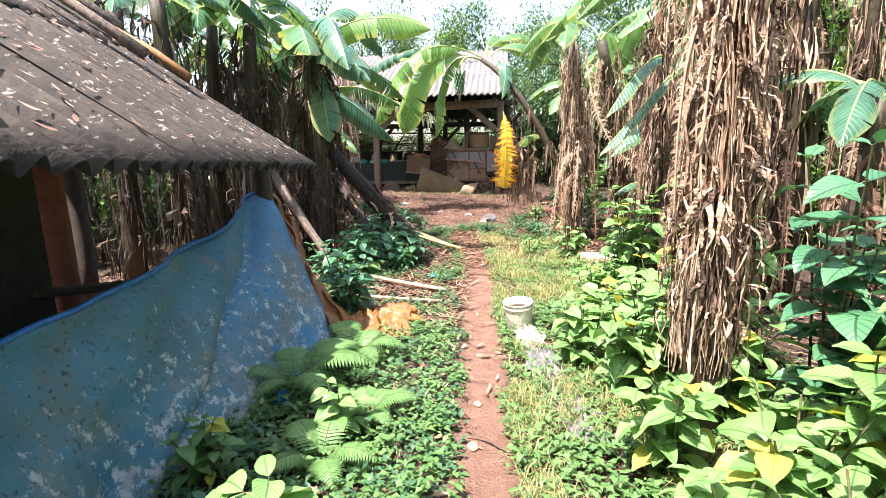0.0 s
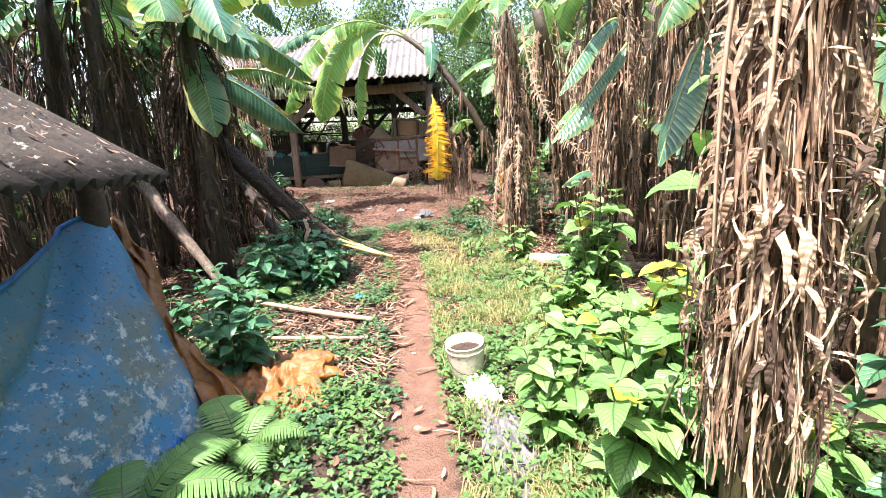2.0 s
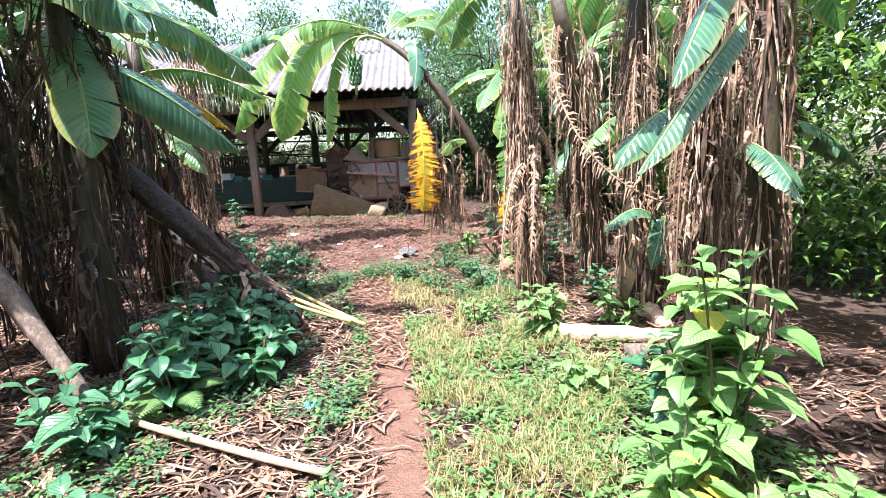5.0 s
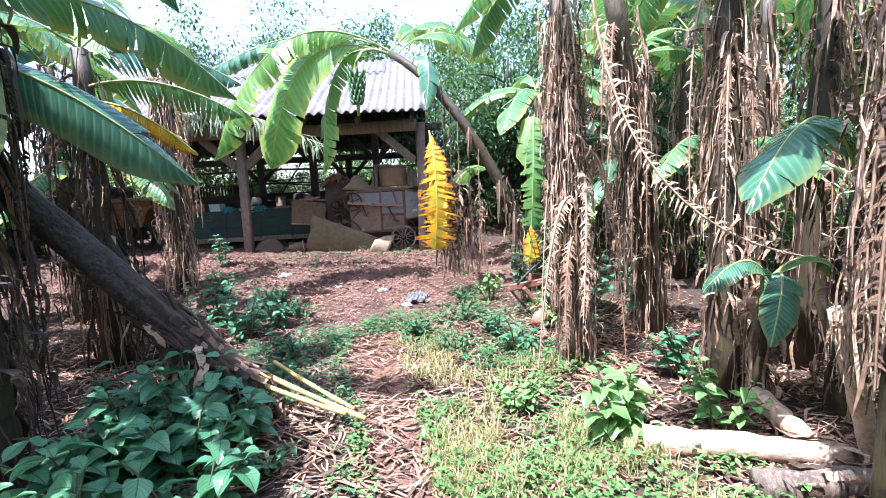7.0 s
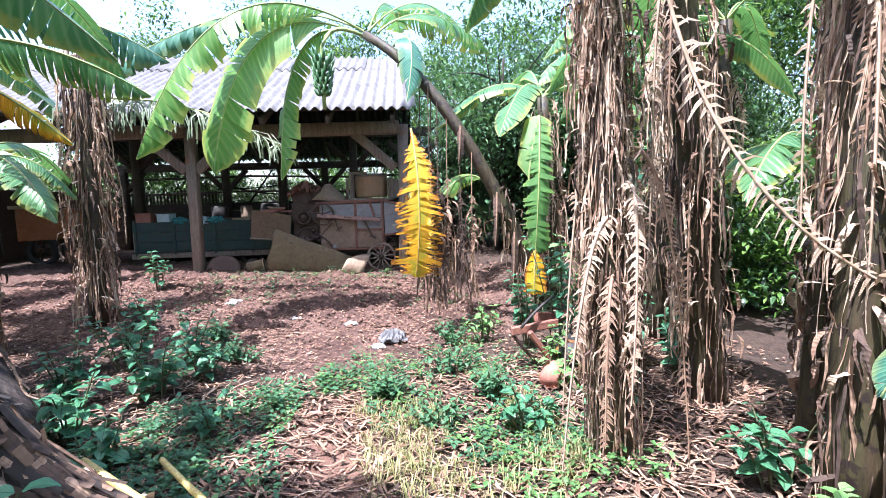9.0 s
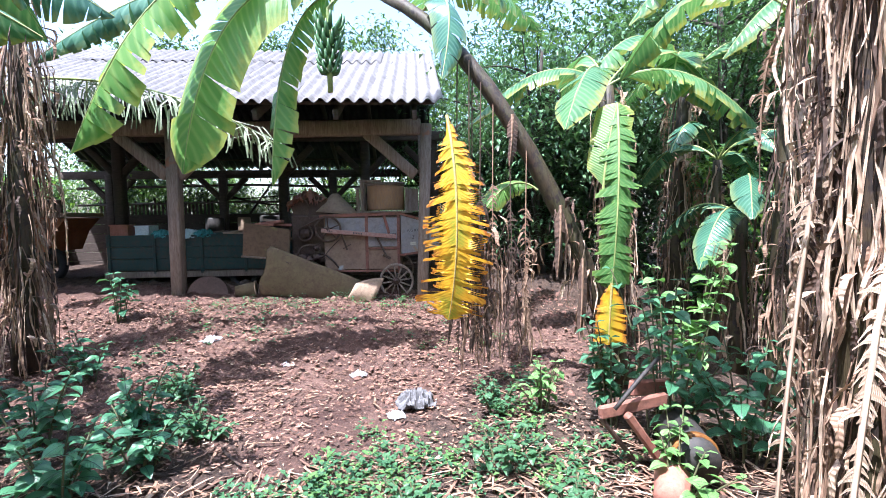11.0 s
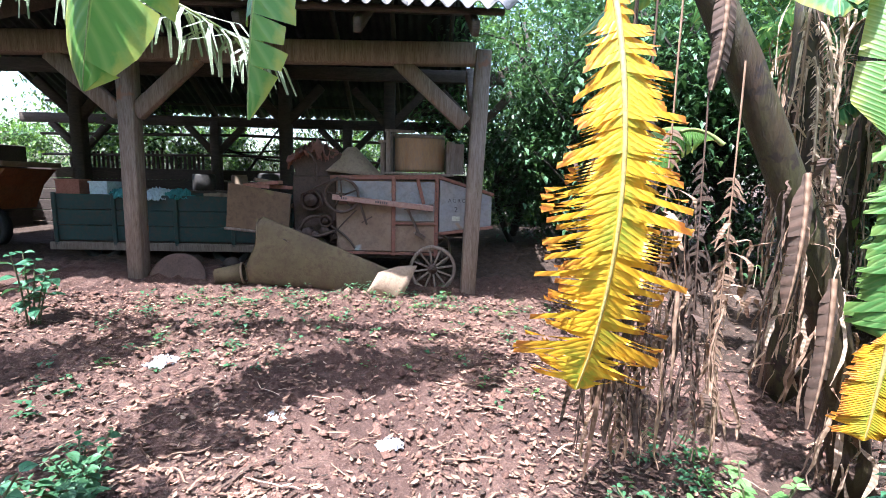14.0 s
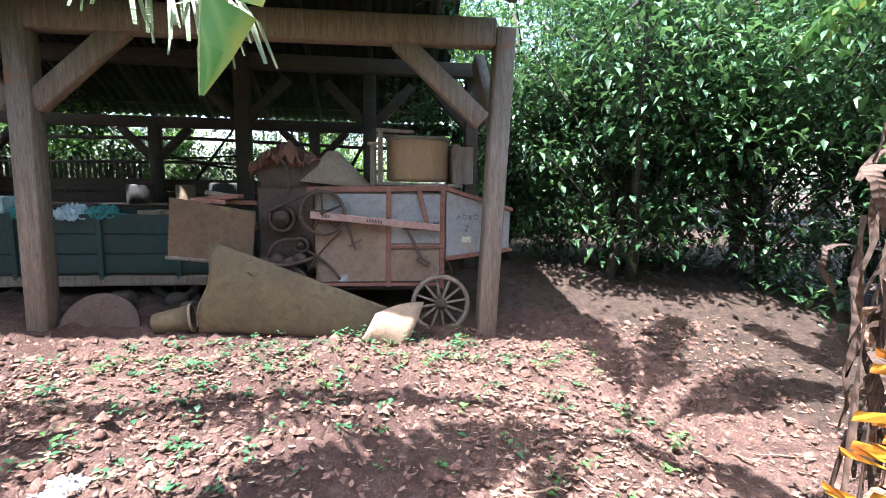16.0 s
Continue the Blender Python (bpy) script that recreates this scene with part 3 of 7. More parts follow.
def build_shack():
    shack = thing("low_shack", "low shack with a mossy corrugated roof and a tarpaulin wall", "shack")
    tilt = math.degrees(math.atan(0.66))
    # slope rises away from the path: waves run along y
    m = Matrix.Translation((-1.09, -1.0, 1.53)) @ Matrix.Rotation(radians(90), 4, "Z") @ pose(0, 0, 0, tilt, 1.0, 0)
    roof_slope("roof", "grey-brown mossy corrugated sheet strewn with fallen leaves", shack, "roof", m, 5.2, 3.3, 0.13, 0.031, 1.04, 1.7, 5, 0.04)
    for p, q, mt in (((-1.62, 4.3, 0), (-1.62, 4.3, 1.72), "timber_dark"), ((-1.75, -0.4, 0), (-1.75, -0.4, 1.75), "timber_dark"), ((-3.2, 4.15, 0), (-3.2, 4.15, 2.7), "timber_dark"), ((-3.3, 0.6, 0), (-3.3, 0.6, 2.8), "timber_dark"), ((-2.55, 3.1, 0), (-2.55, 3.1, 2.1), "brick")):
        b = Buf()
        tube(b, bez(p, (np.array(p) + q) / 2 + (0.03, 0.02, 0), q, 5), [0.09, 0.085, 0.08, 0.08, 0.075], 9)
        part("post", b, shack, "reddish round post" if mt == "brick" else "", [mt])
    for p, q in (((-1.55, -0.9, 1.70), (-1.6, 4.25, 1.68)), ((-3.2, -0.9, 2.75), (-3.2, 4.2, 2.72)), ((-1.2, 4.0, 1.45), (-3.6, 4.05, 3.02)), ((-1.2, 2.4, 1.48), (-3.6, 2.4, 3.05)), ((-1.2, 0.7, 1.48), (-3.6, 0.7, 3.05))):
        b = Buf()
        tube(b, bez(p, (np.array(p) + q) / 2 - (0, 0, 0.04), q, 5), 0.045, 7)
        part("rafter", b, shack, "", ["timber_dark"])
    b = Buf()
    box(b, -4.3, -4.22, -1.2, 4.2, 0, 2.9)
    part("back_wall", b, shack, "", ["timber_dark"])
    # dark panel added to stand for the deep shade inside the shack
    b = Buf()
    box(b, -2.36, -2.28, -1.15, 2.7, 0, 2.05)
    part("shade_panel", b, shack, "", ["roof_under"])
    b = Buf()
    box(b, -4.2, -1.6, -1.25, -1.18, 0, 2.4)
    part("end_wall", b, shack, "", ["timber_dark"])
    b = Buf()
    beam(b, (-3.4, 2.0, 0.82), (-1.75, 2.9, 0.78), 0.1, 0.04)
    part("rail", b, shack, "", ["timber_dark"])
    # broken timber and dry stalks lying on the roof
    for i, (p, q, r, mt) in enumerate((((-1.95, 3.9, 2.16), (-2.5, 3.95, 2.53), 0.035, "plank_orange"), ((-2.1, 3.6, 2.28), (-3.2, 3.7, 3.02), 0.045, "log"), ((-2.5, 4.0, 2.56), (-3.7, 4.05, 3.36), 0.05, "log"))):
        b = Buf()
        tube(b, [p, tuple((np.array(p) + q) / 2 + 0.01), q], [r, r * 0.9, r * 0.6], 6)
        thing("broken_branch", "dry split branch lying on the mossy roof", "branch", data=b, mats=[mt])


def build_tarp():
    nu, nv = 60, 26
    b = Buf()
    U, V = np.meshgrid(np.linspace(0, 1, nu + 1), np.linspace(0, 1, nv + 1))   # u along the path, v up
    y_top, y_bot = -0.9 + U * 5.28, -0.9 + U * 4.55
    z_top = 0.86 + 0.10 * U + 0.32 * U ** 5 - 0.05 * np.sin(U * 3.1)
    x_top, x_bot = -1.62 + 0 * U, -1.42 + 0.16 * U + 0.36 * U ** 4
    W = V ** 0.9
    X = x_bot + (x_top - x_bot) * W + 0.10 * np.sin(math.pi * V) * (0.6 + 0.5 * np.sin(U * 7))
    Y = y_bot + (y_top - y_bot) * V
    Z = 0.03 + (z_top - 0.03) * V
    # folds that run from the tied corner down
    fold = np.sin((U - 0.25 * V) * 34) * 0.014 * (0.3 + U) + np.sin((U * 5.28 + V * 0.9) * 5.1) * 0.02
    crease = -0.07 * np.exp(-(((U - 0.70) - (V - 0.2) * 0.32) / 0.022) ** 2)
    X = X + fold + crease
    for j in range(nv + 1):
        for i in range(nu + 1):
            X[j, i] += 0.03 * noise.noise(Vector((U[j, i] * 13, V[j, i] * 5, 2)))
            Z[j, i] += 0.012 * noise.noise(Vector((U[j, i] * 30, V[j, i] * 7, 7))) if j == nv else 0
    b.add(np.stack([X, Y, Z], -1).reshape(-1, 3), grid(nu, nv), 0, np.stack([U * 5, V], -1).reshape(-1, 2))
    top = np.stack([X[-1], Y[-1], Z[-1]], -1)
    ob = thing("tarpaulin", "dirty blue tarpaulin hung as a low wall, spotted with mud", "tarpaulin", data=b, mats=["tarp"])
    so = ob.modifiers.new("thickness", "SOLIDIFY")
    so.thickness = 0.004
    h = Buf()
    tube(h, top, 0.014, 6)
    part("hem", h, ob, "rolled blue hem", ["blue_plastic"])
    # a torn orange sheet draped along the tied edge
    P, Q = np.meshgrid(np.linspace(0, 1, 15), np.linspace(0, 1, 41))   # across, up the edge
    wide = 0.08 + 0.07 * (1 - Q) + 0.05 * np.sin(Q * 9 + 1)
    ex = -0.88 - 0.74 * Q ** 0.9
    ey = 3.68 + 0.72 * Q
    ez = 0.05 + 1.17 * Q
    sx = ex + 0.03 + wide * P * 0.55 + 0.035 * np.sin(P * 9 + Q * 5) * (0.4 + P)
    sy = ey + wide * P * 0.9 + 0.035 * np.sin(P * 17 - Q * 14)
    sz = ez - 0.10 * P * Q + 0.03 * np.sin(P * 6 + Q * 11)
    for j in range(41):
        for i in range(15):
            v = noise.noise(Vector((P[j, i] * 3, Q[j, i] * 9, 4)))
            sx[j, i] += 0.03 * v
            sz[j, i] = max(0.02, sz[j, i] + 0.03 * v)
    tb = Buf().add(np.stack([sx, sy, sz], -1).reshape(-1, 3), grid(14, 40))
    edge = thing("orange_sheet", "torn orange plastic sheet draped along the tarpaulin edge", "plastic sheet", data=tb, mats=["ochre_cloth"])
    edge.modifiers.new("thickness", "SOLIDIFY").thickness = 0.003
    for k, (x, y, s) in enumerate(((-0.95, 3.45, 0.16), (-1.0, 3.1, 0.13), (-1.02, 2.75, 0.1), (-0.98, 3.3, 0.1))):
        scrap(x, y, s, "blue_plastic", "torn scrap of bright blue plastic sheet", "plastic scrap", 50 + k, 0.14)


def crumple(w, l, amp, seed, n=36, mats="grey_plastic"):
    rng = np.random.default_rng(seed)
    U, V = np.meshgrid(np.linspace(-1, 1, n + 1), np.linspace(-1, 1, n + 1))
    Z = np.zeros_like(U)
    R = np.zeros_like(U)
    for j in range(n + 1):
        for i in range(n + 1):
            p = Vector((U[j, i] * 2.7 + seed, V[j, i] * 2.7, seed * 0.7))
            Z[j, i] = amp * (0.85 * max(0.0, 1 - 2.2 * abs(noise.noise(p * 1.1))) + 0.45 * max(0.0, 1 - 2.4 * abs(noise.noise(p * 2.6))) + 0.5 * abs(noise.noise(p * 0.8)))
            R[j, i] = 1 + 0.35 * noise.noise(Vector((U[j, i] * 2.3, V[j, i] * 2.3, seed)))
    rr = np.maximum(np.abs(U), np.abs(V))
    q = np.where(rr > 0, rr / np.maximum(1e-6, np.hypot(U, V)), 1) * R
    return Buf().add(np.stack([U * q * w / 2, V * q * l / 2, Z * (1 - 0.55 * rr ** 2)], -1).reshape(-1, 3), grid(n, n))


def scrap(x, y, s, mat, label, cat, seed, amp=0.06, l=None, rot=0.0):
    b = crumple(s, l or s, amp * s / 0.2 if s < 0.3 else amp, seed)
    ob = thing(cat.replace(" ", "_"), label, cat, pose(x, y, gz(x, y) + 0.012, 0, 0, rot), data=b, mats=[mat])
    so = ob.modifiers.new("thickness", "SOLIDIFY")
    so.thickness = 0.003
    return ob


build_shack()
build_tarp()


# ---- plants ----
def blade(L, W, droop, fold=0.25, nu=4, nv=7, shape="ovate", wave=0.0, seed=0):
    """A leaf blade from its base at the origin along +y, upper side +z."""
    t = np.linspace(0, 1, nv + 1)
    if shape == "ovate":
        prof = np.sin(math.pi * np.clip(t, 0, 1) ** 0.75) ** 0.85 * (1 - 0.25 * t)
    elif shape == "lance":
        prof = np.sin(math.pi * t ** 0.9) ** 1.0
    else:
        prof = np.minimum(1, t * 7) * (1 - np.clip((t - 0.75) / 0.25, 0, 1) ** 2.5)
    prof[-1], prof[0] = 0.02, 0.06
    ang = -droop * t
    dt = L / nv
    y = np.concatenate([[0], np.cumsum(np.cos(ang[:-1]) * dt)])
    z = np.concatenate([[0], np.cumsum(np.sin(ang[:-1]) * dt)])
    u = np.linspace(-1, 1, nu + 1)
    rng = np.random.default_rng(seed)
    ph = rng.uniform(0, 6)
    V = []
    uv = []
    for k in range(nv + 1):
        for a in u:
            lift_ = fold * abs(a) * prof[k] * W / 2 + wave * math.sin(t[k] * 14 + ph + a) * abs(a)
            V.append((a * prof[k] * W / 2, y[k] - lift_ * math.sin(ang[k]), z[k] + lift_ * math.cos(ang[k])))
            uv.append((0.5 + a * 0.5 * (0.15 + 0.85 * prof[k]), t[k]))
    return np.array(V), grid(nu, nv), np.array(uv)


def frame_of(d, up=(0, 0, 1)):
    """Rows: side, along d, the leaf's upper side."""
    d = unit(d)
    s = np.cross(d, up)
    if np.linalg.norm(s) < 1e-3:
        s = np.array((1.0, 0, 0))
    s = unit(s)
    return np.array((s, d, np.cross(s, d)))


LEAF_MESH = {}


def leaf_mesh(kind, mat, var):
    key = (kind, mat, var)
    if key not in LEAF_MESH:
        rng = np.random.default_rng(hash((len(kind), var)) % 1000)
        b = Buf()
        if kind == "ovate":
            b.add(*[x for x in (blade(1.0, 0.60 + 0.06 * var, 0.5 + 0.22 * var, 0.28, 4, 7, "ovate", 0.02, var))][0:2], 0, blade(1.0, 0.60 + 0.06 * var, 0.5 + 0.22 * var, 0.28, 4, 7, "ovate", 0.02, var)[2])
        else:
            v, f, uv = blade(1.0, 0.34 + 0.04 * var, 0.5 + 0.2 * var, 0.3, 2, 6, "lance", 0.02, var)
            b.add(v, f, 0, uv)
        tube(b, [(0, -0.14, 0.02), (0, -0.06, 0.01), (0, 0, 0)], [0.016, 0.014, 0.012], 4, 1, False)
        LEAF_MESH[key] = b.mesh("leaf", [mat, "stem"])
    return LEAF_MESH[key]


def leaf_matrix(p, d, s, roll, rng):
    m3 = frame_of(d)
    m = Matrix(((m3[0][0], m3[1][0], m3[2][0], p[0]), (m3[0][1], m3[1][1], m3[2][1], p[1]), (m3[0][2], m3[1][2], m3[2][2], p[2]), (0, 0, 0, 1)))
    return m @ Matrix.Rotation(roll, 4, "Y") @ Matrix.Diagonal((s, s, s, 1))


def shrub(x, y, h, spread, leaf_len, seed, mat="shrub", stems=5, kind="ovate", pairs=4, label="", group="", yellow=0.0, z0=None, light="shrub"):
    """A broad-leaved herb: upright stems with pairs of leaves, each leaf a piece."""
    rng = np.random.default_rng(seed)
    z0 = gz(x, y) if z0 is None else z0
    ob = thing("leafy_shrub", label or "leafy green understorey shrub with broad veined leaves", "shrub", pose(x, y, z0), group or "undergrowth shrubs")
    st = Buf()
    for k in range(stems):
        a = rng.uniform(0, 2 * math.pi)
        r = spread * math.sqrt(rng.uniform(0.05, 1))
        hh = h * rng.uniform(0.55, 1.05)
        tip = np.array((math.cos(a) * r, math.sin(a) * r, hh))
        root = np.array((math.cos(a) * r * 0.25, math.sin(a) * r * 0.25, -0.03))
        pts = bez(root, root * 0.5 + tip * 0.5 + np.array((0, 0, hh * 0.18)) - np.array((tip[0], tip[1], 0)) * 0.15, tip, 7)
        tube(st, pts, np.linspace(0.008, 0.004, 7), 5, 0, False)
        n = pairs + int(rng.integers(0, 2))
        a0 = rng.uniform(0, 3.14)
        for i in range(n + 1):
            f = 0.32 + 0.68 * i / n
            idx = f * 6
            i0 = min(5, int(idx))
            p = pts[i0] + (pts[i0 + 1] - pts[i0]) * (idx - i0)
            for s in range(2):
                az_ = a0 + i * 1.57 + s * math.pi + rng.uniform(-0.35, 0.35)
                el_ = rng.uniform(-0.15, 0.35) + (0.3 if i == n else 0)
                d = np.array((math.cos(az_) * math.cos(el_), math.sin(az_) * math.cos(el_), math.sin(el_)))
                sz = leaf_len * rng.uniform(0.65, 1.15) * (0.6 if i == n else 1.0)
                mm = "shrub_yellow" if rng.random() < yellow else mat
                part("leaf", leaf_mesh(kind, mm, int(rng.integers(0, 4))), ob, m=leaf_matrix(p + d * 0.1 * sz, d, sz, rng.uniform(-0.4, 0.4), rng))
    part("stem", st, ob, "", ["stem"])
    return ob


def torn_leaf(b, p0, p1, p2, width, seed, tear=0.5, droop=0.3, strips=26, mi=0, ri=1, up=(0, 0, 1), rib=0.014, curl=0.5, seg=3, gap=0.25, base=0.05, shorten=0.0, taper=0.72, drop=False, lap=0.0):
    """A banana blade along a bent midrib: strips to both sides, split here and there."""
    rng = np.random.default_rng(seed)
    n = strips
    mid = bez(p0, p1, p2, n + 1)
    tang = np.gradient(mid, axis=0)
    tube(b, mid, np.linspace(rib, rib * 0.25, n + 1), 5, ri, False)
    up = np.asarray(up, float)
    for side in (-1, 1):
        ang = droop
        cut = rng.uniform(1 - shorten, 1)
        for i in range(n):
            t0, t1 = i / n, (i + 1) / n
            if t1 < base:
                continue
            if rng.random() < tear:
                ang = droop + rng.uniform(-0.25, 0.9) * curl
                cut = rng.uniform(1 - shorten, 1)
            wv = []
            jag = rng.uniform(0.86, 1)
            for t, e in ((t0, 0), (t1, 1)):
                w = width / 2 * min(1, (t - base + 0.03) * 6) * (1 - max(0, (t - taper) / (1 - taper)) ** 2.2) * ((0.3 + 0.7 * min(1, t * 2.2)) if drop else 1) if t > base - 0.001 else 0.02
                wv.append(max(0.015, w) * cut * (jag if shorten else 1))
            rows = []
            for e in (0, 1):
                q = mid[i + e] + (tang[i + e] * lap if e else 0)
                tg = unit(tang[i + e])
                s = unit(np.cross(tg, up)) * side
                nn = unit(np.cross(s, tg)) * side
                if nn @ up < 0:
                    nn = -nn
                row = []
                pos = q.copy()
                g = (gap if (e == 1 and rng.random() < tear) else 0)
                for k in range(seg + 1):
                    f = k / seg
                    if k:
                        a = ang * (0.35 + 1.3 * f)
                        dr = math.cos(a) * s - math.sin(a) * nn + tg * (0.28 - g * 0.8 * f * (1 if e else 0))
                        pos = pos + unit(dr) * wv[e] / seg
                    row.append(pos.copy())
                rows.append(row)
            vs = [rows[0][k] for k in range(seg + 1)] + [rows[1][k] for k in range(seg + 1)]
            uv = [(0.5 + side * 0.5 * k / seg, t0) for k in range(seg + 1)] + [(0.5 + side * 0.5 * k / seg, t1) for k in range(seg + 1)]
            b.add(vs, grid(seg, 1), mi, uv)


def ribbons(b, centre, r, z_top, z_bot, count, seed, mats=3, length=(0.5, 1.3), width=(0.02, 0.07), flare=0.0):
    """Shredded dry leaves hanging round a trunk: long creased strips and short curled tatters."""
    rng = np.random.default_rng(seed)
    n = 7
    t = np.linspace(0, 1, n + 1)
    for k in range(int(count * 1.7)):
        a = rng.uniform(0, 2 * math.pi)
        zt = z_bot + (z_top - z_bot) * rng.uniform(0.12, 1) ** 0.8
        tatter = rng.random() < 0.38
        L = rng.uniform(0.07, 0.24) if tatter else rng.uniform(*length)
        L = min(L, zt - z_bot + rng.uniform(0, 0.15))
        w = rng.uniform(*width) * (1.1 if tatter else 0.62)
        rr = r * rng.uniform(0.6, 1.25)
        out, sd = np.array((math.cos(a), math.sin(a), 0)), np.array((-math.sin(a), math.cos(a), 0))
        bulge = 0.07 * np.sin(t * rng.uniform(1.6, 3.0)) if tatter else np.cumsum(rng.normal(0, 0.009, n + 1))
        rad = rr * (0.55 + 0.45 * np.minimum(1, t * 2.5)) + flare * t + bulge
        side = rng.uniform(-0.09, 0.09) * t + np.cumsum(rng.normal(0, 0.007, n + 1))
        p = np.asarray(centre, float) + np.outer(rad, out) + np.outer(side, sd)
        p[:, 2] = zt - L * t + (0.05 * np.sin(t * 3.1) if tatter else 0)
        turn = rng.uniform(0, 6.28) + rng.uniform(-1.4, 1.4) * t
        c = np.outer(np.cos(turn), sd) + np.outer(np.sin(turn) * 0.7, out)
        ww = w * (0.45 + 0.55 * np.sin(math.pi * np.minimum(1, 0.12 + 0.8 * t))) * rng.uniform(0.65, 1.3, n + 1) * 0.5
        ww[-1] *= rng.uniform(0.1, 0.6)
        fold = np.outer(ww * rng.uniform(-1.1, 1.1), out)
        vs = np.stack([p - c * ww[:, None], p + fold, p + c * ww[:, None]], 1).reshape(-1, 3)
        uv = np.stack([np.tile((0.1, 0.5, 0.9), n + 1), np.repeat(t, 3)], -1)
        b.add(vs + rng.normal(0, 0.0025, vs.shape), grid(2, n), int(rng.choice(mats)), uv)


def comb(b, p0, p1, p2, w, seed, mi=0, ri=0, n=34, bare=0.05):
    """A dry leaf that has shrunk to a comb along its rib."""
    rng = np.random.default_rng(seed)
    mid = bez(p0, p1, p2, n + 1)
    tube(b, mid, np.linspace(0.014, 0.005, n + 1) * (1.0 if bare < 0.1 else 0.45), 4, ri, False)
    tang = np.gradient(mid, axis=0)
    hz = unit(np.cross(unit(tang[n // 2]), (0.3, 0.8, 0.2)))
    for i in range(max(2, int(n * bare)), n):
        for sd in (-1, 1):
            if rng.random() < 0.22:
                continue
            L = w * rng.uniform(0.3, 1.2) * (1 - 0.5 * (i / n) ** 3)
            d = unit(hz * sd + np.array((0, 0, -rng.uniform(0.1, 0.9))) + rng.normal(0, 0.2, 3))
            wd = unit(tang[i]) * rng.uniform(0.005, 0.014)
            q = mid[i]
            vs = [q - wd, q + wd, q + d * L * 0.5 + wd * 1.1, q + d * L * 0.5 - wd * 0.8, q + d * L + np.array((0, 0, -L * 0.35)) + wd * 0.4, q + d * L + np.array((0, 0, -L * 0.35)) - wd * 0.2]
            b.add(vs, [(0, 1, 2, 3), (3, 2, 4, 5)], mi, [(0.4, 0), (0.6, 0), (0.6, 0.5), (0.4, 0.5), (0.6, 1), (0.4, 1)])


def banana(x, y, h, seed, lean=(0, 0), r=0.11, dry=60, combs=4, leaves=(), skirt=None, dry_mats=("dry", "dry_pale", "dry_dark"), label="", crown=0, crown_mat="banana", crown_len=1.5, z_bot=0.05, rskirt=0.2, widths=(0.02, 0.07), spread=6.28, az0=0.0):
    """A banana plant: stem, skirt of dead leaves, live leaves as pieces."""
    rng = np.random.default_rng(seed)
    z0 = gz(x, y)
    ob = thing("banana_plant", label or "banana plant with a skirt of brown dead leaves", "banana plant", pose(x, y, z0), "banana plants")
    top = np.array((lean[0], lean[1], h))
    mid = bez((0, 0, -0.05), (lean[0] * 0.35, lean[1] * 0.35, h * 0.55), top, 10)
    b = Buf()
    tube(b, mid, np.linspace(r * 1.15, r * 0.6, 10), 12, 0, True, 1.0, 0.05, rng)
    part("stem", b, ob, "", ["pseudostem"])
    if dry:
        sk = Buf()
        zs = np.linspace(z_bot, h * 0.97, 5)
        for i in range(4):
            tq = (zs[i] + zs[i + 1]) / 2 / h
            c = mid[min(9, int(tq * 9))]
            ribbons(sk, (c[0], c[1], 0), rskirt, min(h, zs[i + 1] + 0.35), max(z_bot, zs[i] - 0.3), dry // 4, seed * 7 + i, len(dry_mats), width=widths)
        part("dead_leaves", sk, ob, "shredded brown dead leaves hanging down", list(dry_mats), False)
    for k in range(int(combs * 1.5)):
        cb = Buf()
        a = rng.uniform(0, 6.28)
        zt = h * rng.uniform(0.55, 0.98)
        c = mid[min(9, int(zt / h * 9))]
        o = np.array((math.cos(a), math.sin(a), 0))
        rr = rskirt * rng.uniform(0.9, 1.5)
        L = min(zt - z_bot, rng.uniform(0.9, 1.7))
        comb(cb, (c[0], c[1], zt), np.array((c[0], c[1], zt + 0.15)) + o * rr * 1.3, np.array((c[0], c[1], zt - L)) + o * rr * 1.05, rng.uniform(0.035, 0.08), seed + k, 0, 0, 60)
        part("dead_leaf", cb, ob, "", [dry_mats[k % 2]])
    for k in range(crown):
        a = az0 + (k + rng.uniform(0.1, 0.9)) / crown * spread
        o = np.array((math.cos(a), math.sin(a), 0))
        L = crown_len * rng.uniform(0.8, 1.2)
        up_ = rng.uniform(0.2, 0.75)
        lb = Buf()
        p1 = top + o * L * 0.45 + np.array((0, 0, L * up_))
        p2 = top + o * L * rng.uniform(0.8, 1.05) + np.array((0, 0, L * (up_ - 0.65)))
        torn_leaf(lb, top, p1, p2, L * 0.30, seed * 31 + k, rng.uniform(0.1, 0.6), 0.35, 24, base=0.14)
        part("leaf", lb, ob, "", [crown_mat, "rib"])
    for k, (p0, p1, p2, w, tear, droop, mt) in enumerate(leaves):
        lb = Buf()
        o = np.array((x, y, z0))
        torn_leaf(lb, np.array(p0) - o, np.array(p1) - o, np.array(p2) - o, w, seed * 17 + k, tear, droop, 30, base=0.04)
        part("leaf", lb, ob, "", [mt, "rib_yellow" if mt == "yellow" else "rib"])
    return ob


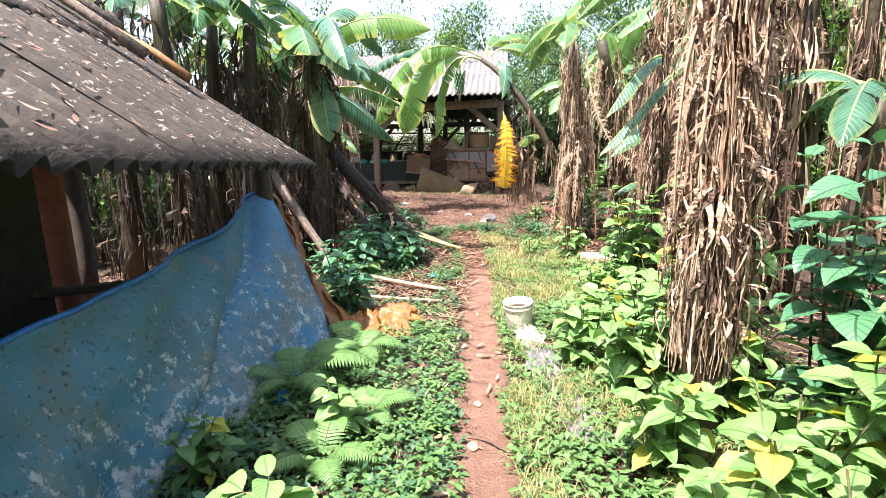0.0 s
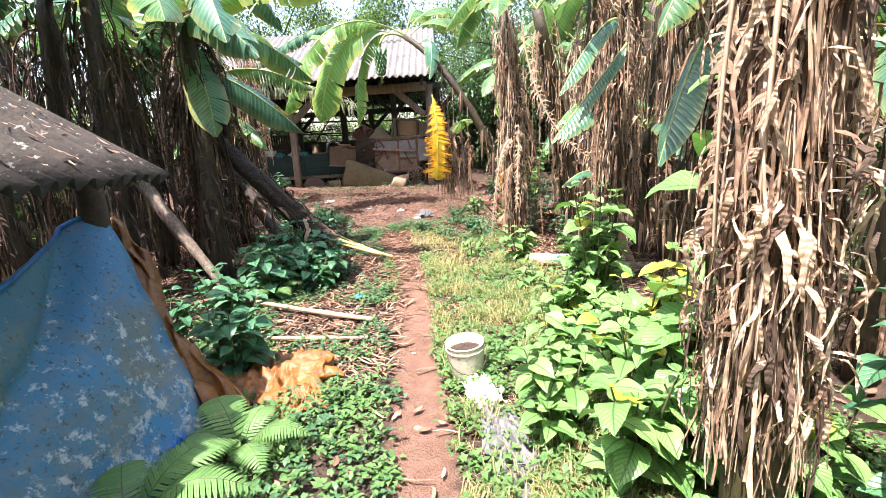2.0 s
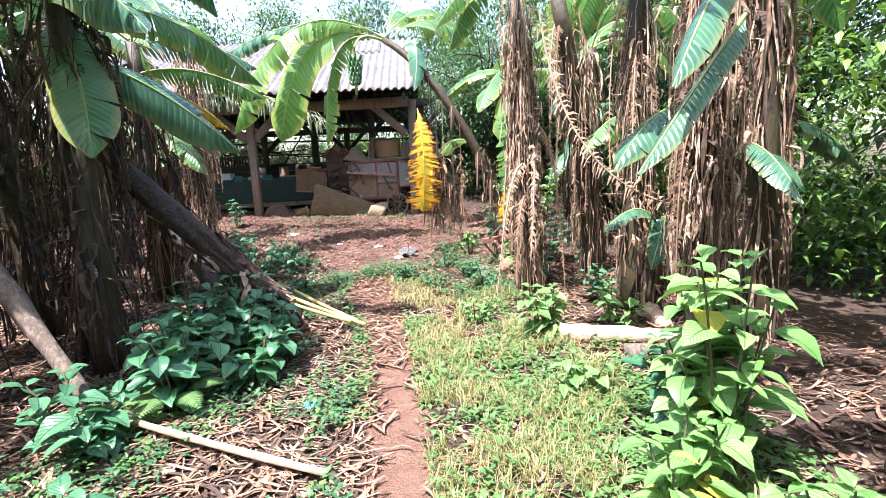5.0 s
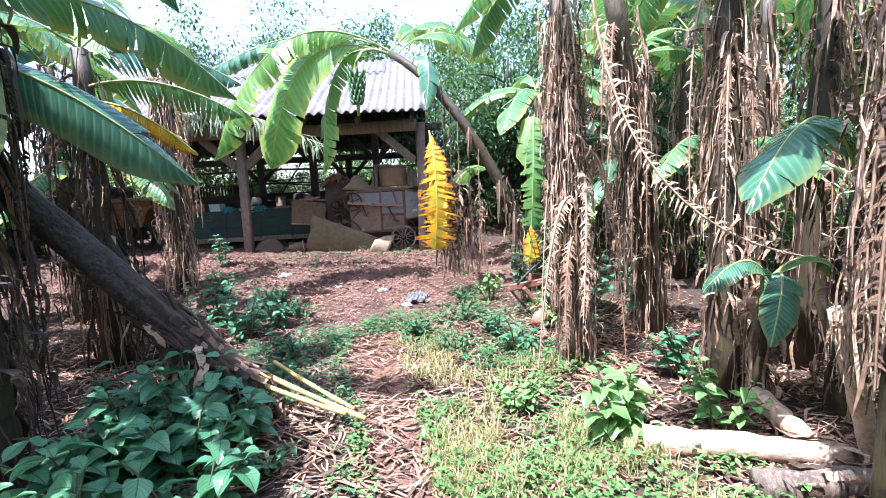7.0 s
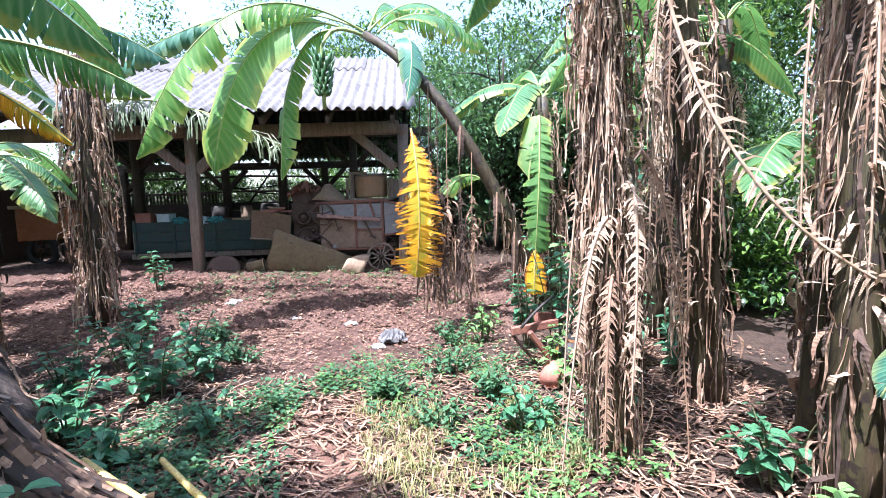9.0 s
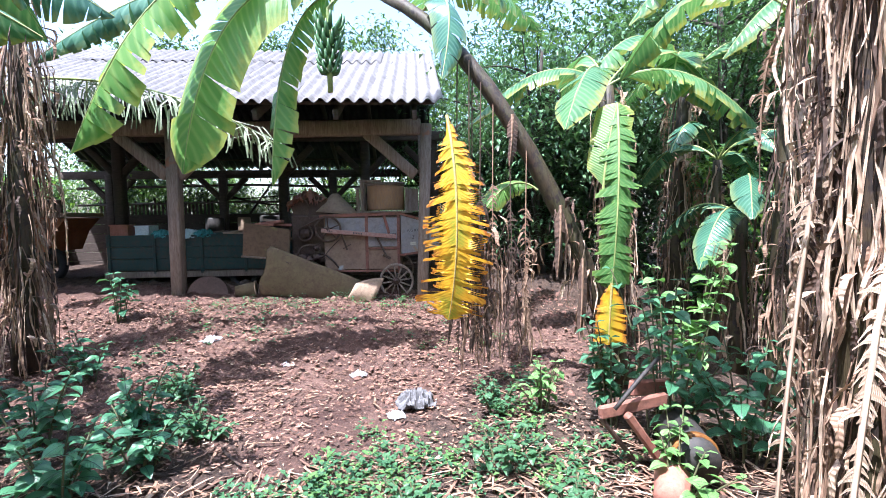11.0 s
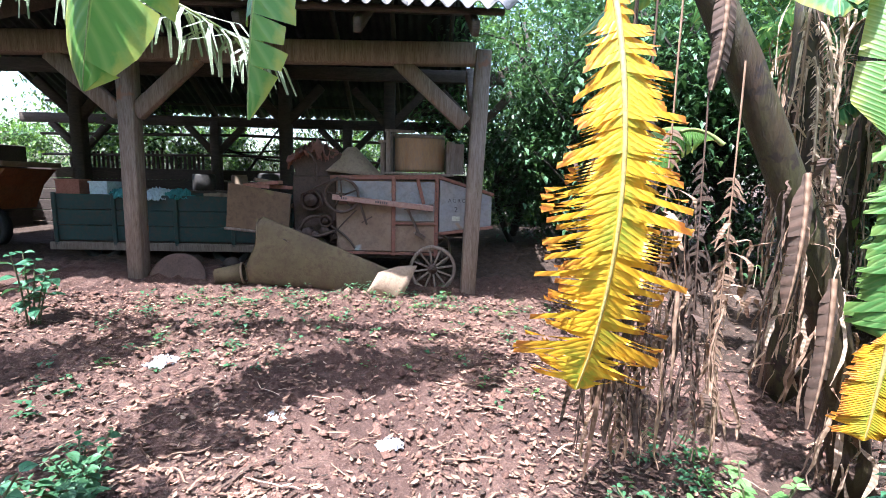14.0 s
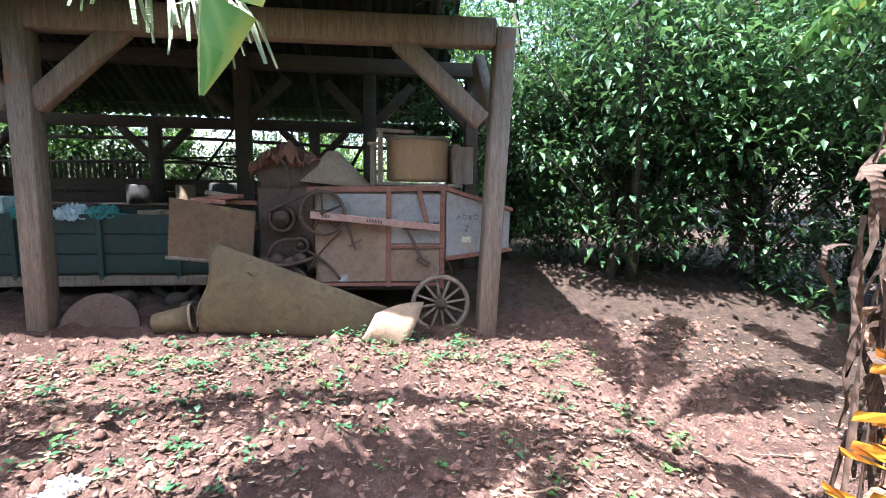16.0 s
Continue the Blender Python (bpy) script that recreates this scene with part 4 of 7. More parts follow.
# dry trunks beside the path, with what hangs from them
banana(1.35, 2.34, 3.3, 11, (0.05, 0.1), 0.09, 760, 9, dry_mats=("dry", "dry_pale", "dry_pale", "dry_dark"), z_bot=0.5, rskirt=0.14, widths=(0.008, 0.028), crown=0,
       label="banana trunk wrapped in pale shredded dead leaves beside the path")
banana(2.2, 7.95, 3.3, 12, (-0.1, 0.1), 0.11, 560, 7, dry_mats=("dry", "dry_pale", "dry_pale", "dry_dark"), rskirt=0.13, crown=2, crown_len=1.5, widths=(0.008, 0.028),
       label="tall banana trunk hung with brown curled dead leaves")
banana(2.5, 5.6, 3.2, 13, (0.0, -0.1), 0.06, 420, 9, rskirt=0.15, z_bot=0.75, crown=1, crown_len=1.6, widths=(0.01, 0.035),
       leaves=(((2.3, 5.2, 2.5), (2.0, 4.9, 2.45), (1.55, 4.6, 1.85), 0.22, 0.05, 0.6, "banana_dark"), ((2.4, 5.2, 2.3), (2.1, 5.1, 2.0), (1.6, 4.9, 1.5), 0.2, 0.05, 0.5, "banana_dark")))
banana(3.3, 8.45, 3.2, 14, (-0.75, -0.5), 0.13, 200, 5, rskirt=0.15, widths=(0.01, 0.04), crown=3, crown_len=1.7)
banana(2.95, 7.05, 3.2, 15, (0.1, 0.2), 0.12, 240, 5, rskirt=0.15, widths=(0.01, 0.035), crown=2, crown_len=1.6)
banana(2.25, 3.75, 3.0, 16, (0.1, 0), 0.13, 220, 5, dry_mats=("dry_dark", "dry", "dry_dark"), rskirt=0.25, crown=1, crown_len=1.6, z_bot=0.05, widths=(0.015, 0.05),
       leaves=(((2.2, 3.75, 2.2), (1.98, 3.7, 2.05), (1.74, 3.6, 1.36), 0.30, 0.03, 0.25, "banana_dark"), ((2.1, 3.7, 2.5), (1.9, 3.5, 2.6), (1.55, 3.35, 2.0), 0.3, 0.1, 0.25, "banana")))
for i, (x, y, h) in enumerate(((3.5, 6.1, 3.2), (3.9, 7.3, 3.4), (3.2, 4.4, 3.2), (3.3, 2.7, 3.1), (2.4, 1.2, 3.2), (4.3, 5.0, 3.5), (4.6, 8.6, 3.4), (3.9, 9.9, 3.1), (3.5, 11.6, 2.9), (5.2, 10.6, 3.6), (4.9, 12.6, 3.2))):
    banana(x, y, h, 30 + i, (0.15 * math.sin(i * 2.1), 0.15 * math.cos(i * 1.7)), 0.12, 120, 4, rskirt=0.17, crown=0 if y < 3 else 3 if y < 9 else 5, crown_len=1.7, dry_mats=("dry", "dry_dark", "dry_pale") if i < 8 else ("dry", "dry_pale", "dry_dark"), widths=(0.012, 0.05))
for i, (x, y, h) in enumerate(((-1.78, 6.95, 3.1), (-2.5, 6.4, 3.2), (-2.75, 7.9, 3.2), (-2.1, 9.1, 3.0), (-3.3, 7.0, 3.3), (-3.4, 9.0, 3.2), (-2.9, 5.4, 3.2), (-3.9, 5.9, 3.4), (-4.3, 8.2, 3.4), (-3.2, 10.8, 3.1), (-4.4, 10.2, 3.2), (-5.0, 6.5, 3.6), (-4.0, 12.3, 3.0))):
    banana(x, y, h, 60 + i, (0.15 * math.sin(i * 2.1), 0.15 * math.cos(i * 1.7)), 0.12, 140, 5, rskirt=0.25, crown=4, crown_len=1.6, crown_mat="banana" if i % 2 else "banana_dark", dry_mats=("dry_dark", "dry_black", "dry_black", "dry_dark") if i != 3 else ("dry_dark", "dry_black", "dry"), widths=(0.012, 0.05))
for i, (x, y, h, n, mt) in enumerate(((4.2, 10.7, 1.5, 5, "banana_dark"), (4.6, 11.5, 2.1, 5, "banana_dark"), (3.55, 7.8, 1.6, 5, "banana"), (3.35, 6.5, 1.5, 5, "banana_dark"), (2.9, 3.3, 1.8, 4, "banana_dark"), (-2.6, 10.2, 1.9, 5, "banana"))):
    banana(x, y, h, 130 + i, (0.05, 0.02), 0.08, 30, 2, rskirt=0.1, crown=n, crown_len=1.15, crown_mat=mt, label="young banana plant with broad green leaves")


banana(2.98, 6.8, 0.95, 140, (0.0, -0.05), 0.05, 24, 2, rskirt=0.08, label="young banana plant with two drooping dark green leaves",
       leaves=(((2.96, 6.72, 0.95), (2.75, 6.65, 1.28), (2.36, 6.58, 0.95), 0.22, 0.05, 0.3, "banana_dark"), ((2.98, 6.72, 0.95), (2.98, 6.55, 1.2), (2.76, 6.48, 0.60), 0.26, 0.08, 0.25, "banana_dark"), ((3.0, 6.75, 0.95), (3.2, 6.6, 1.3), (3.35, 6.5, 0.9), 0.22, 0.1, 0.3, "banana")))


banana(-2.3, 11.6, 3.5, 141, (0.1, 0.1), 0.09, 240, 7, rskirt=0.2, widths=(0.012, 0.045), label="dead banana trunk with hanging brown shreds beside the shed")
flare = bpy.data.objects["banana_plant.001"]
for k, (dx, dy, zt, ex, ey) in enumerate(((-0.12, -0.1, 1.5, -0.46, -0.22), (-0.1, -0.12, 1.15, -0.3, -0.4), (0.05, -0.14, 1.7, -0.12, -0.36), (0.12, -0.1, 1.9, 0.3, -0.3), (-0.1, 0.05, 2.2, -0.3, 0.1))):
    b = Buf()
    comb(b, (dx * 0.5, dy * 0.5, zt), (dx + ex * 0.4, dy + ey * 0.4, zt + 0.05), (ex, ey, 0.08 + 0.2 * (k % 3)), 0.065, 340 + k, 0, 0, 70)
    part("dead_leaf", b, flare, "dead leaf shrunk to a comb along its rib", [("dry_pale", "dry")[k % 2]])


# the leaning banana with the yellow leaf, its fruit and crown
def big_banana():
    x, y = 3.0, 10.65
    z0 = gz(x, y)
    ob = thing("banana_plant", "leaning banana plant with fruit and one bright yellow hanging leaf", "banana plant", pose(x, y, z0), "banana plants")
    o = np.array((x, y, z0))
    rng = np.random.default_rng(5)
    mid = np.concatenate([bez((3.0, 10.65, 0.05), (2.64, 10.62, 1.35), (1.9, 10.68, 2.5), 9), bez((1.9, 10.68, 2.5), (1.4, 10.8, 3.3), (0.95, 11.25, 3.65), 7)[1:]]) - o
    b = Buf()
    tube(b, mid, np.linspace(0.095, 0.05, len(mid)), 12, 0, True, 1, 0.10, rng)
    part("stem", b, ob, "mottled olive and brown leaning stem", ["pseudostem"])
    b = Buf()
    arch = np.concatenate([bez((0.95, 11.3, 3.65), (0.55, 11.3, 3.85), (0.45, 11.2, 3.5), 7), bez((0.45, 11.2, 3.5), (0.44, 11.2, 3.3), (0.44, 11.2, 2.78), 5)[1:]]) - o
    tube(b, arch, 0.024, 7)
    stalk = part("fruit_stalk", b, ob, "", ["rib"])
    fb = Buf()
    tube(fb, bez((0.03, 0, 0), (0.12, 0, -0.01), (0.13, 0, 0.12), 6), [0.011, 0.018, 0.021, 0.02, 0.015, 0.006], 6)
    fm = fb.mesh("fruit", ["fruit"])
    for tier in range(6):
        for k in range(9):
            part("fruit", fm, stalk, m=pose(0.44 - x, 11.2 - y, 3.32 - tier * 0.075 - z0, 0, 8 * math.sin(k), k * 40 + tier * 23) @ Matrix.Scale(1.05 - 0.06 * tier, 4))
    cam_side = (-0.35, -1.0, 0.15)
    specs = (
        ((1.34, 10.47, 2.45), (1.43, 10.22, 1.65), (1.35, 10.54, 0.84), 0.64, 0.6, 0.12, "yellow", cam_side, 120, 0.40, 0.02),
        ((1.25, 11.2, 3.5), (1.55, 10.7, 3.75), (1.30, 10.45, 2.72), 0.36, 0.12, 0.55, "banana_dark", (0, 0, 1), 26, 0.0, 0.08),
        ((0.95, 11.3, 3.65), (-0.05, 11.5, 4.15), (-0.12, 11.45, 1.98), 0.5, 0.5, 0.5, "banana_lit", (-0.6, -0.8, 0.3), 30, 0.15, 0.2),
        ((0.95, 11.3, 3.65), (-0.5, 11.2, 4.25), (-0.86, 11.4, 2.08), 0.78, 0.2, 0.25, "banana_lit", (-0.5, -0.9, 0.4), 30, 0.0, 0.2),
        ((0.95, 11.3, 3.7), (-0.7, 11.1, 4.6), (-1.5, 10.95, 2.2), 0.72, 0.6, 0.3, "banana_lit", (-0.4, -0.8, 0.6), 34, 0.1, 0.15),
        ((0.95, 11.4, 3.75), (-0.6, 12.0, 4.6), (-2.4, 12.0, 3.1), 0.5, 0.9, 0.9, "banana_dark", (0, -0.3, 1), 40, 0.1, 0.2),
        # next three: unseen crown leaves, widened and added to shade the ground behind
        ((1.1, 11.3, 3.7), (1.8, 11.6, 4.4), (2.7, 11.9, 3.7), 0.7, 0.5, 0.5, "banana", (0, 0, 1), 30, 0.1, 0.2),
        ((1.0, 11.4, 3.75), (1.3, 12.0, 4.7), (1.6, 13.0, 4.3), 0.7, 0.5, 0.4, "banana", (0, 0, 1), 30, 0.1, 0.2),
        ((1.0, 11.4, 3.75), (1.8, 12.1, 4.8), (2.6, 12.8, 4.2), 0.65, 0.5, 0.4, "banana", (0, 0, 1), 30, 0.1, 0.2),
        ((2.86, 10.6, 2.62), (2.74, 10.3, 1.95), (2.71, 10.4, 1.06), 0.40, 0.75, 0.3, "drying", (-0.5, -1, 0.1), 64, 0.2, 0.06),
        ((2.71, 10.4, 1.1), (2.705, 10.41, 0.85), (2.70, 10.43, 0.58), 0.34, 0.6, 0.15, "yellow", (-0.5, -1, 0.1), 26, 0.3, 0.0),
        ((2.68, 10.5, 1.85), (2.7, 10.5, 2.2), (2.86, 10.6, 2.62), 0.34, 0.03, 0.2, "banana_lit", (-0.6, -1, 0.2), 22, 0.0, 0.1),
        ((2.3, 11.0, 1.9), (2.1, 11.1, 2.1), (1.75, 10.8, 1.75), 0.26, 0.1, 0.3, "banana_lit", (0, -0.6, 1), 22, 0.0, 0.1),
    )
    for k, (p0, p1, p2, w, tear, droop, mt, up, n, short, base) in enumerate(specs):
        lb = Buf()
        torn_leaf(lb, np.array(p0) - o, np.array(p1) - o, np.array(p2) - o, w, 400 + k, tear, droop, n, base=base, up=up, shorten=short, gap=0.3, curl=0.55, taper=0.72 if mt in ("banana", "banana_dark") else 0.93 if mt == "yellow" else 0.97 if mt == "drying" else 0.86, drop=mt == "yellow", lap=0.7 if mt in ("yellow", "drying") else 0.0)
        part("leaf", lb, ob, {"yellow": "bright yellow withering leaf blade", "drying": "green hanging leaf with a yellow tip"}.get(mt, ""), [mt, "rib_yellow" if mt == "yellow" else "rib"])
    # brown leaves that hang from the stem
    for k, (px, py, zt, zb, w) in enumerate(((1.62, 10.75, 2.92, 0.55, 0.04), (1.58, 10.7, 2.95, 0.45, 0.05), (1.68, 10.7, 2.85, 0.5, 0.06), (1.78, 10.68, 2.7, 0.45, 0.055), (1.92, 10.66, 2.5, 0.5, 0.06), (2.05, 10.62, 2.35, 0.55, 0.06), (1.5, 10.78, 3.05, 0.5, 0.045))):
        cb = Buf()
        comb(cb, np.array((px, py, zt)) - o, np.array((px - 0.04, py - 0.06, (zt + zb) / 2)) - o, np.array((px + 0.05 * math.sin(k * 2), py - 0.03, zb)) - o, w, 90 + k, 0, 0, 60, 0.35)
        ribbons(cb, (px - x, py - y, 0), 0.06, zb - z0 + (zt - zb) * 0.55, zb - z0, 16, 70 + k, 1, (0.3, 0.8), (0.012, 0.045))
        part("dead_leaf", cb, ob, "grey-brown dead leaf hanging in shreds", [("dry_dark", "dry", "dry_dark", "dry")[k % 4]])
    sk = Buf()
    for k in range(5):
        c = mid[k + 1]
        ribbons(sk, (c[0], c[1], 0), 0.11, c[2] + 0.3, max(0.1, c[2] - 0.4), 10, 800 + k, 3, (0.25, 0.6), (0.015, 0.05))
    part("dead_leaves", sk, ob, "", ["dry", "dry_dark", "dry_pale"])
    for k, (px, py, zt, L) in enumerate(((1.92, 10.6, 2.5, 0.42), (2.3, 10.5, 1.75, 0.6), (2.5, 10.5, 1.3, 0.7))):
        fb = Buf()
        torn_leaf(fb, np.array((px, py, zt)) - o, np.array((px - 0.02, py - 0.05, zt - L / 2)) - o, np.array((px - 0.03, py, zt - L)) - o, 0.11, 60 + k, 0.3, 0.5, 14, up=(-0.3, -1, 0), base=0.02)
        part("dead_leaf", fb, ob, "", ["dry_dark", "dry"])


big_banana()


def loose_leaf(p0, p1, p2, w, mat, seed, tear=0.2, droop=0.3, up=(0, 0, 1), host=None, n=28, base=0.1):
    lb = Buf()
    o = host.matrix_basis.translation
    torn_leaf(lb, np.array(p0) - o, np.array(p1) - o, np.array(p2) - o, w, seed, tear, droop, n, base=base, up=up)
    part("leaf", lb, host, "", [mat, "rib"])


left = banana(-2.0, 7.3, 3.0, 90, (0.1, 0), 0.12, 90, 5, dry_mats=("dry_dark", "dry", "dry_dark"), rskirt=0.24, label="banana plant with broad drooping green leaves and a dark skirt")
for k, (p0, p1, p2, w, mt, tear, droop) in enumerate((
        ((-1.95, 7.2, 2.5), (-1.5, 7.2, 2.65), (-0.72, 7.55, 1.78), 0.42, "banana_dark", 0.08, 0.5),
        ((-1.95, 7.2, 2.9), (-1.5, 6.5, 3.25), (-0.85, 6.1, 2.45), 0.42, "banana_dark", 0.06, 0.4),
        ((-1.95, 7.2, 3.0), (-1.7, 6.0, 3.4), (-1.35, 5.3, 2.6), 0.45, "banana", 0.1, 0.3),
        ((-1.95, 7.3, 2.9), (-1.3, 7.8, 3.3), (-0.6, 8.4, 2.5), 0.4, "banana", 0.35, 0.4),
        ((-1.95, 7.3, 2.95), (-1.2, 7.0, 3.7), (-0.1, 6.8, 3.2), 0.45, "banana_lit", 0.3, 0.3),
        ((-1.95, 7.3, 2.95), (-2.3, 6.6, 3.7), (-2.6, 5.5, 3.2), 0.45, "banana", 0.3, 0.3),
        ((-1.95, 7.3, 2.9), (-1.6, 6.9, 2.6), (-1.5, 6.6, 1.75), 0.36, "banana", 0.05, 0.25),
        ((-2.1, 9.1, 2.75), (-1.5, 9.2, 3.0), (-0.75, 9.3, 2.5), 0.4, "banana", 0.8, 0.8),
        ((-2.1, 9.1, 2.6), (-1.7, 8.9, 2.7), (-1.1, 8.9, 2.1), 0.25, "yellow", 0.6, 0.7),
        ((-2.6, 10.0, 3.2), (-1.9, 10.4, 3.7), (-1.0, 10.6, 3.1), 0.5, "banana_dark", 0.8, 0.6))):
    loose_leaf(p0, p1, p2, w * 1.25, mt, 500 + k, tear, droop, host=left, up=(0.25, -0.75, 0.65))
b = Buf()
rng = np.random.default_rng(15)
o = np.array(left.matrix_basis.translation)
rib = bez((-2.6, 12.2, 3.05), (-1.3, 12.15, 3.2), (-0.12, 12.0, 2.42), 90) - o
tube(b, rib, np.linspace(0.018, 0.006, 90), 5, 1, False)
for k in range(90):
    for s in (-1, 1):
        L, w = rng.uniform(0.2, 0.42) * (1 - 0.4 * (k / 90) ** 4), rng.uniform(0.006, 0.014)
        q, out = rib[k], np.array((0.15 * rng.normal(), s * rng.uniform(0.03, 0.10), 0))
        t = np.array((w, 0, 0))
        b.add([q - t, q + t, q + out + t + (0, 0, -L * 0.3), q + out - t + (0, 0, -L * 0.3), q + out * 1.3 + t * 0.7 + (0.02, 0, -L), q + out * 1.3 - t * 0.4 + (0.02, 0, -L)], [(0, 1, 2, 3), (3, 2, 4, 5)], 0, [(0.4, 0), (0.6, 0), (0.6, 0.4), (0.4, 0.4), (0.6, 1), (0.4, 1)])
part("leaf", b, left, "shredded leaf hanging like a fringe", ["shred", "rib"])
b = Buf()
comb(b, (-1.05, -0.75, 3.0), (-1.0, -1.15, 1.2), (0.05, -1.7, 1.0), 0.12, 33, 0, 0, 60)
part("dead_leaf", b, bpy.data.objects["banana_plant.003"], "long dead leaf bent in a bow", ["dry_pale"])


# ---- fallen trunks and stalks ----
def trunk_log(p, q, r, mat, label, seed, bend=(0, 0, 0), strips=0, ends=(1.15, 0.85), reach=1.0):
    rng = np.random.default_rng(seed)
    b = Buf()
    p, q = np.array(p, float), np.array(q, float)
    o = p.copy()
    pts = bez(p - o, (q - p) / 2 + np.array(bend), q - o, 12)
    tube(b, pts, r * np.linspace(*ends, 12) * rng.uniform(0.9, 1.1, 12), 10, 0, True, 1, 0.12, rng)
    ob = thing("fallen_log", label, "log", pose(*o), data=b, mats=[mat])
    if strips > 5:
        sb = Buf()
        ax = unit(q - p)
        a1 = unit(np.cross(ax, (0.2, 0.9, 0.1)))
        a2 = np.cross(ax, a1)
        for k in range(strips * 3):
            f0 = rng.uniform(0, 0.75 * reach)
            f1 = f0 + rng.uniform(0.1, 0.3)
            an, w = rng.uniform(0, 6.28), rng.uniform(0.008, 0.028)
            vs, uv = [], []
            for i in range(6):
                f = f0 + (f1 - f0) * i / 5
                c = pts[0] + (pts[-1] - pts[0]) * f + np.array(bend) * 2 * f * (1 - f)
                rr = r * (1.12 + (0.5 * rng.uniform(0, 1) if i in (0, 5) else 0.08 * math.sin(i * 2 + k)))
                o2, sd = math.cos(an) * a1 + math.sin(an) * a2, -math.sin(an) * a1 + math.cos(an) * a2
                vs += [c + o2 * rr - sd * w, c + o2 * (rr + 0.01), c + o2 * rr + sd * w]
                uv += [(0.1, i / 5), (0.5, i / 5), (0.9, i / 5)]
            vs = np.array(vs)
            vs[:, 2] = np.maximum(vs[:, 2], 0.015 - o[2])
            sb.add(vs, grid(2, 5), int(rng.integers(0, 3)), uv)
        part("bark", sb, ob, "", ["dry_dark", "dry_black", "dry"] if mat == "log_dark" else ["dry", "dry_dark", "dry_pale"])["kind"] = "stuff"
    if strips:
        sb = Buf()
        for k in range(strips):
            c = pts[int(rng.integers(0, max(2, int(12 * reach))))]
            ribbons(sb, (c[0], c[1], 0), r * 1.25, c[2] + r, max(0.02 - o[2], c[2] - 0.45), 3, seed * 13 + k, 3, (0.2, 0.6), (0.02, 0.06))
        part("dead_leaves", sb, ob, "", ["dry", "dry_dark", "dry_pale"])
    return ob


trunk_log((-0.45, 7.6, 0.2), (-2.05, 7.55, 2.05), 0.115, "log_dark", "leaning blackened banana trunk, its lower end in shreds", 1, (0, 0, -0.06), 22, (0.9, 1.0), 0.5)
trunk_log((-1.27, 5.8, 0.05), (-2.7, 6.7, 1.9), 0.095, "log", "grey leaning dead banana trunk behind the shack", 2, (0.03, 0, -0.04), 4, (0.35, 1.05))
trunk_log((-1.3, 8.6, 0.1), (-2.3, 9.2, 1.7), 0.09, "log_dark", "thin leaning dead trunk among the banana plants", 3, (0, 0, 0), 8)
trunk_log((1.95, 6.55, 0.08), (2.85, 6.06, 0.11), 0.075, "log_pale", "pale peeling banana trunk lying by the path", 4, (0, 0, 0.02), 7)
trunk_log((2.98, 6.82, 0.12), (2.72, 6.18, 0.15), 0.07, "log_pale", "short pale split banana trunk lying across another", 5, (0, 0, 0.02), 4)
trunk_log((2.25, 6.02, 0.07), (3.05, 5.8, 0.09), 0.07, "log", "brown peeling banana trunk lying by the path", 6, (0, 0, 0.02), 6)
trunk_log((2.98, 6.01, 0.02), (2.52, 5.88, 1.0), 0.048, "log_pale", "leaning pale broken dry stalk", 7, (0, 0, 0), 0, (1.1, 0.9))
for k, (p, q, r) in enumerate((((0.28, 7.2, 0.13), (-0.75, 7.95, 0.42), 0.019), ((0.15, 7.25, 0.16), (-0.62, 7.68, 0.36), 0.017), ((0.2, 7.42, 0.11), (-0.45, 8.1, 0.30), 0.017), ((0.02, 5.1, 0.07), (-1.25, 5.9, 0.12), 0.022), ((-0.05, 4.75, 0.05), (-1.3, 5.0, 0.1), 0.016))):
    b = Buf()
    rng = np.random.default_rng(k)
    pts = bez(p, (np.array(p) + q) / 2 + (0, 0, -0.02), q, 9)
    tube(b, pts, r * rng.uniform(0.9, 1.12, 9), 8)
    thing("fallen_stalk", "yellowish fallen leaf stalk lying across dry litter" if k < 3 else "pale dry leaf stalk lying on the litter", "stalk", data=b, mats=["rib_yellow" if k < 3 else "dry_pale"])


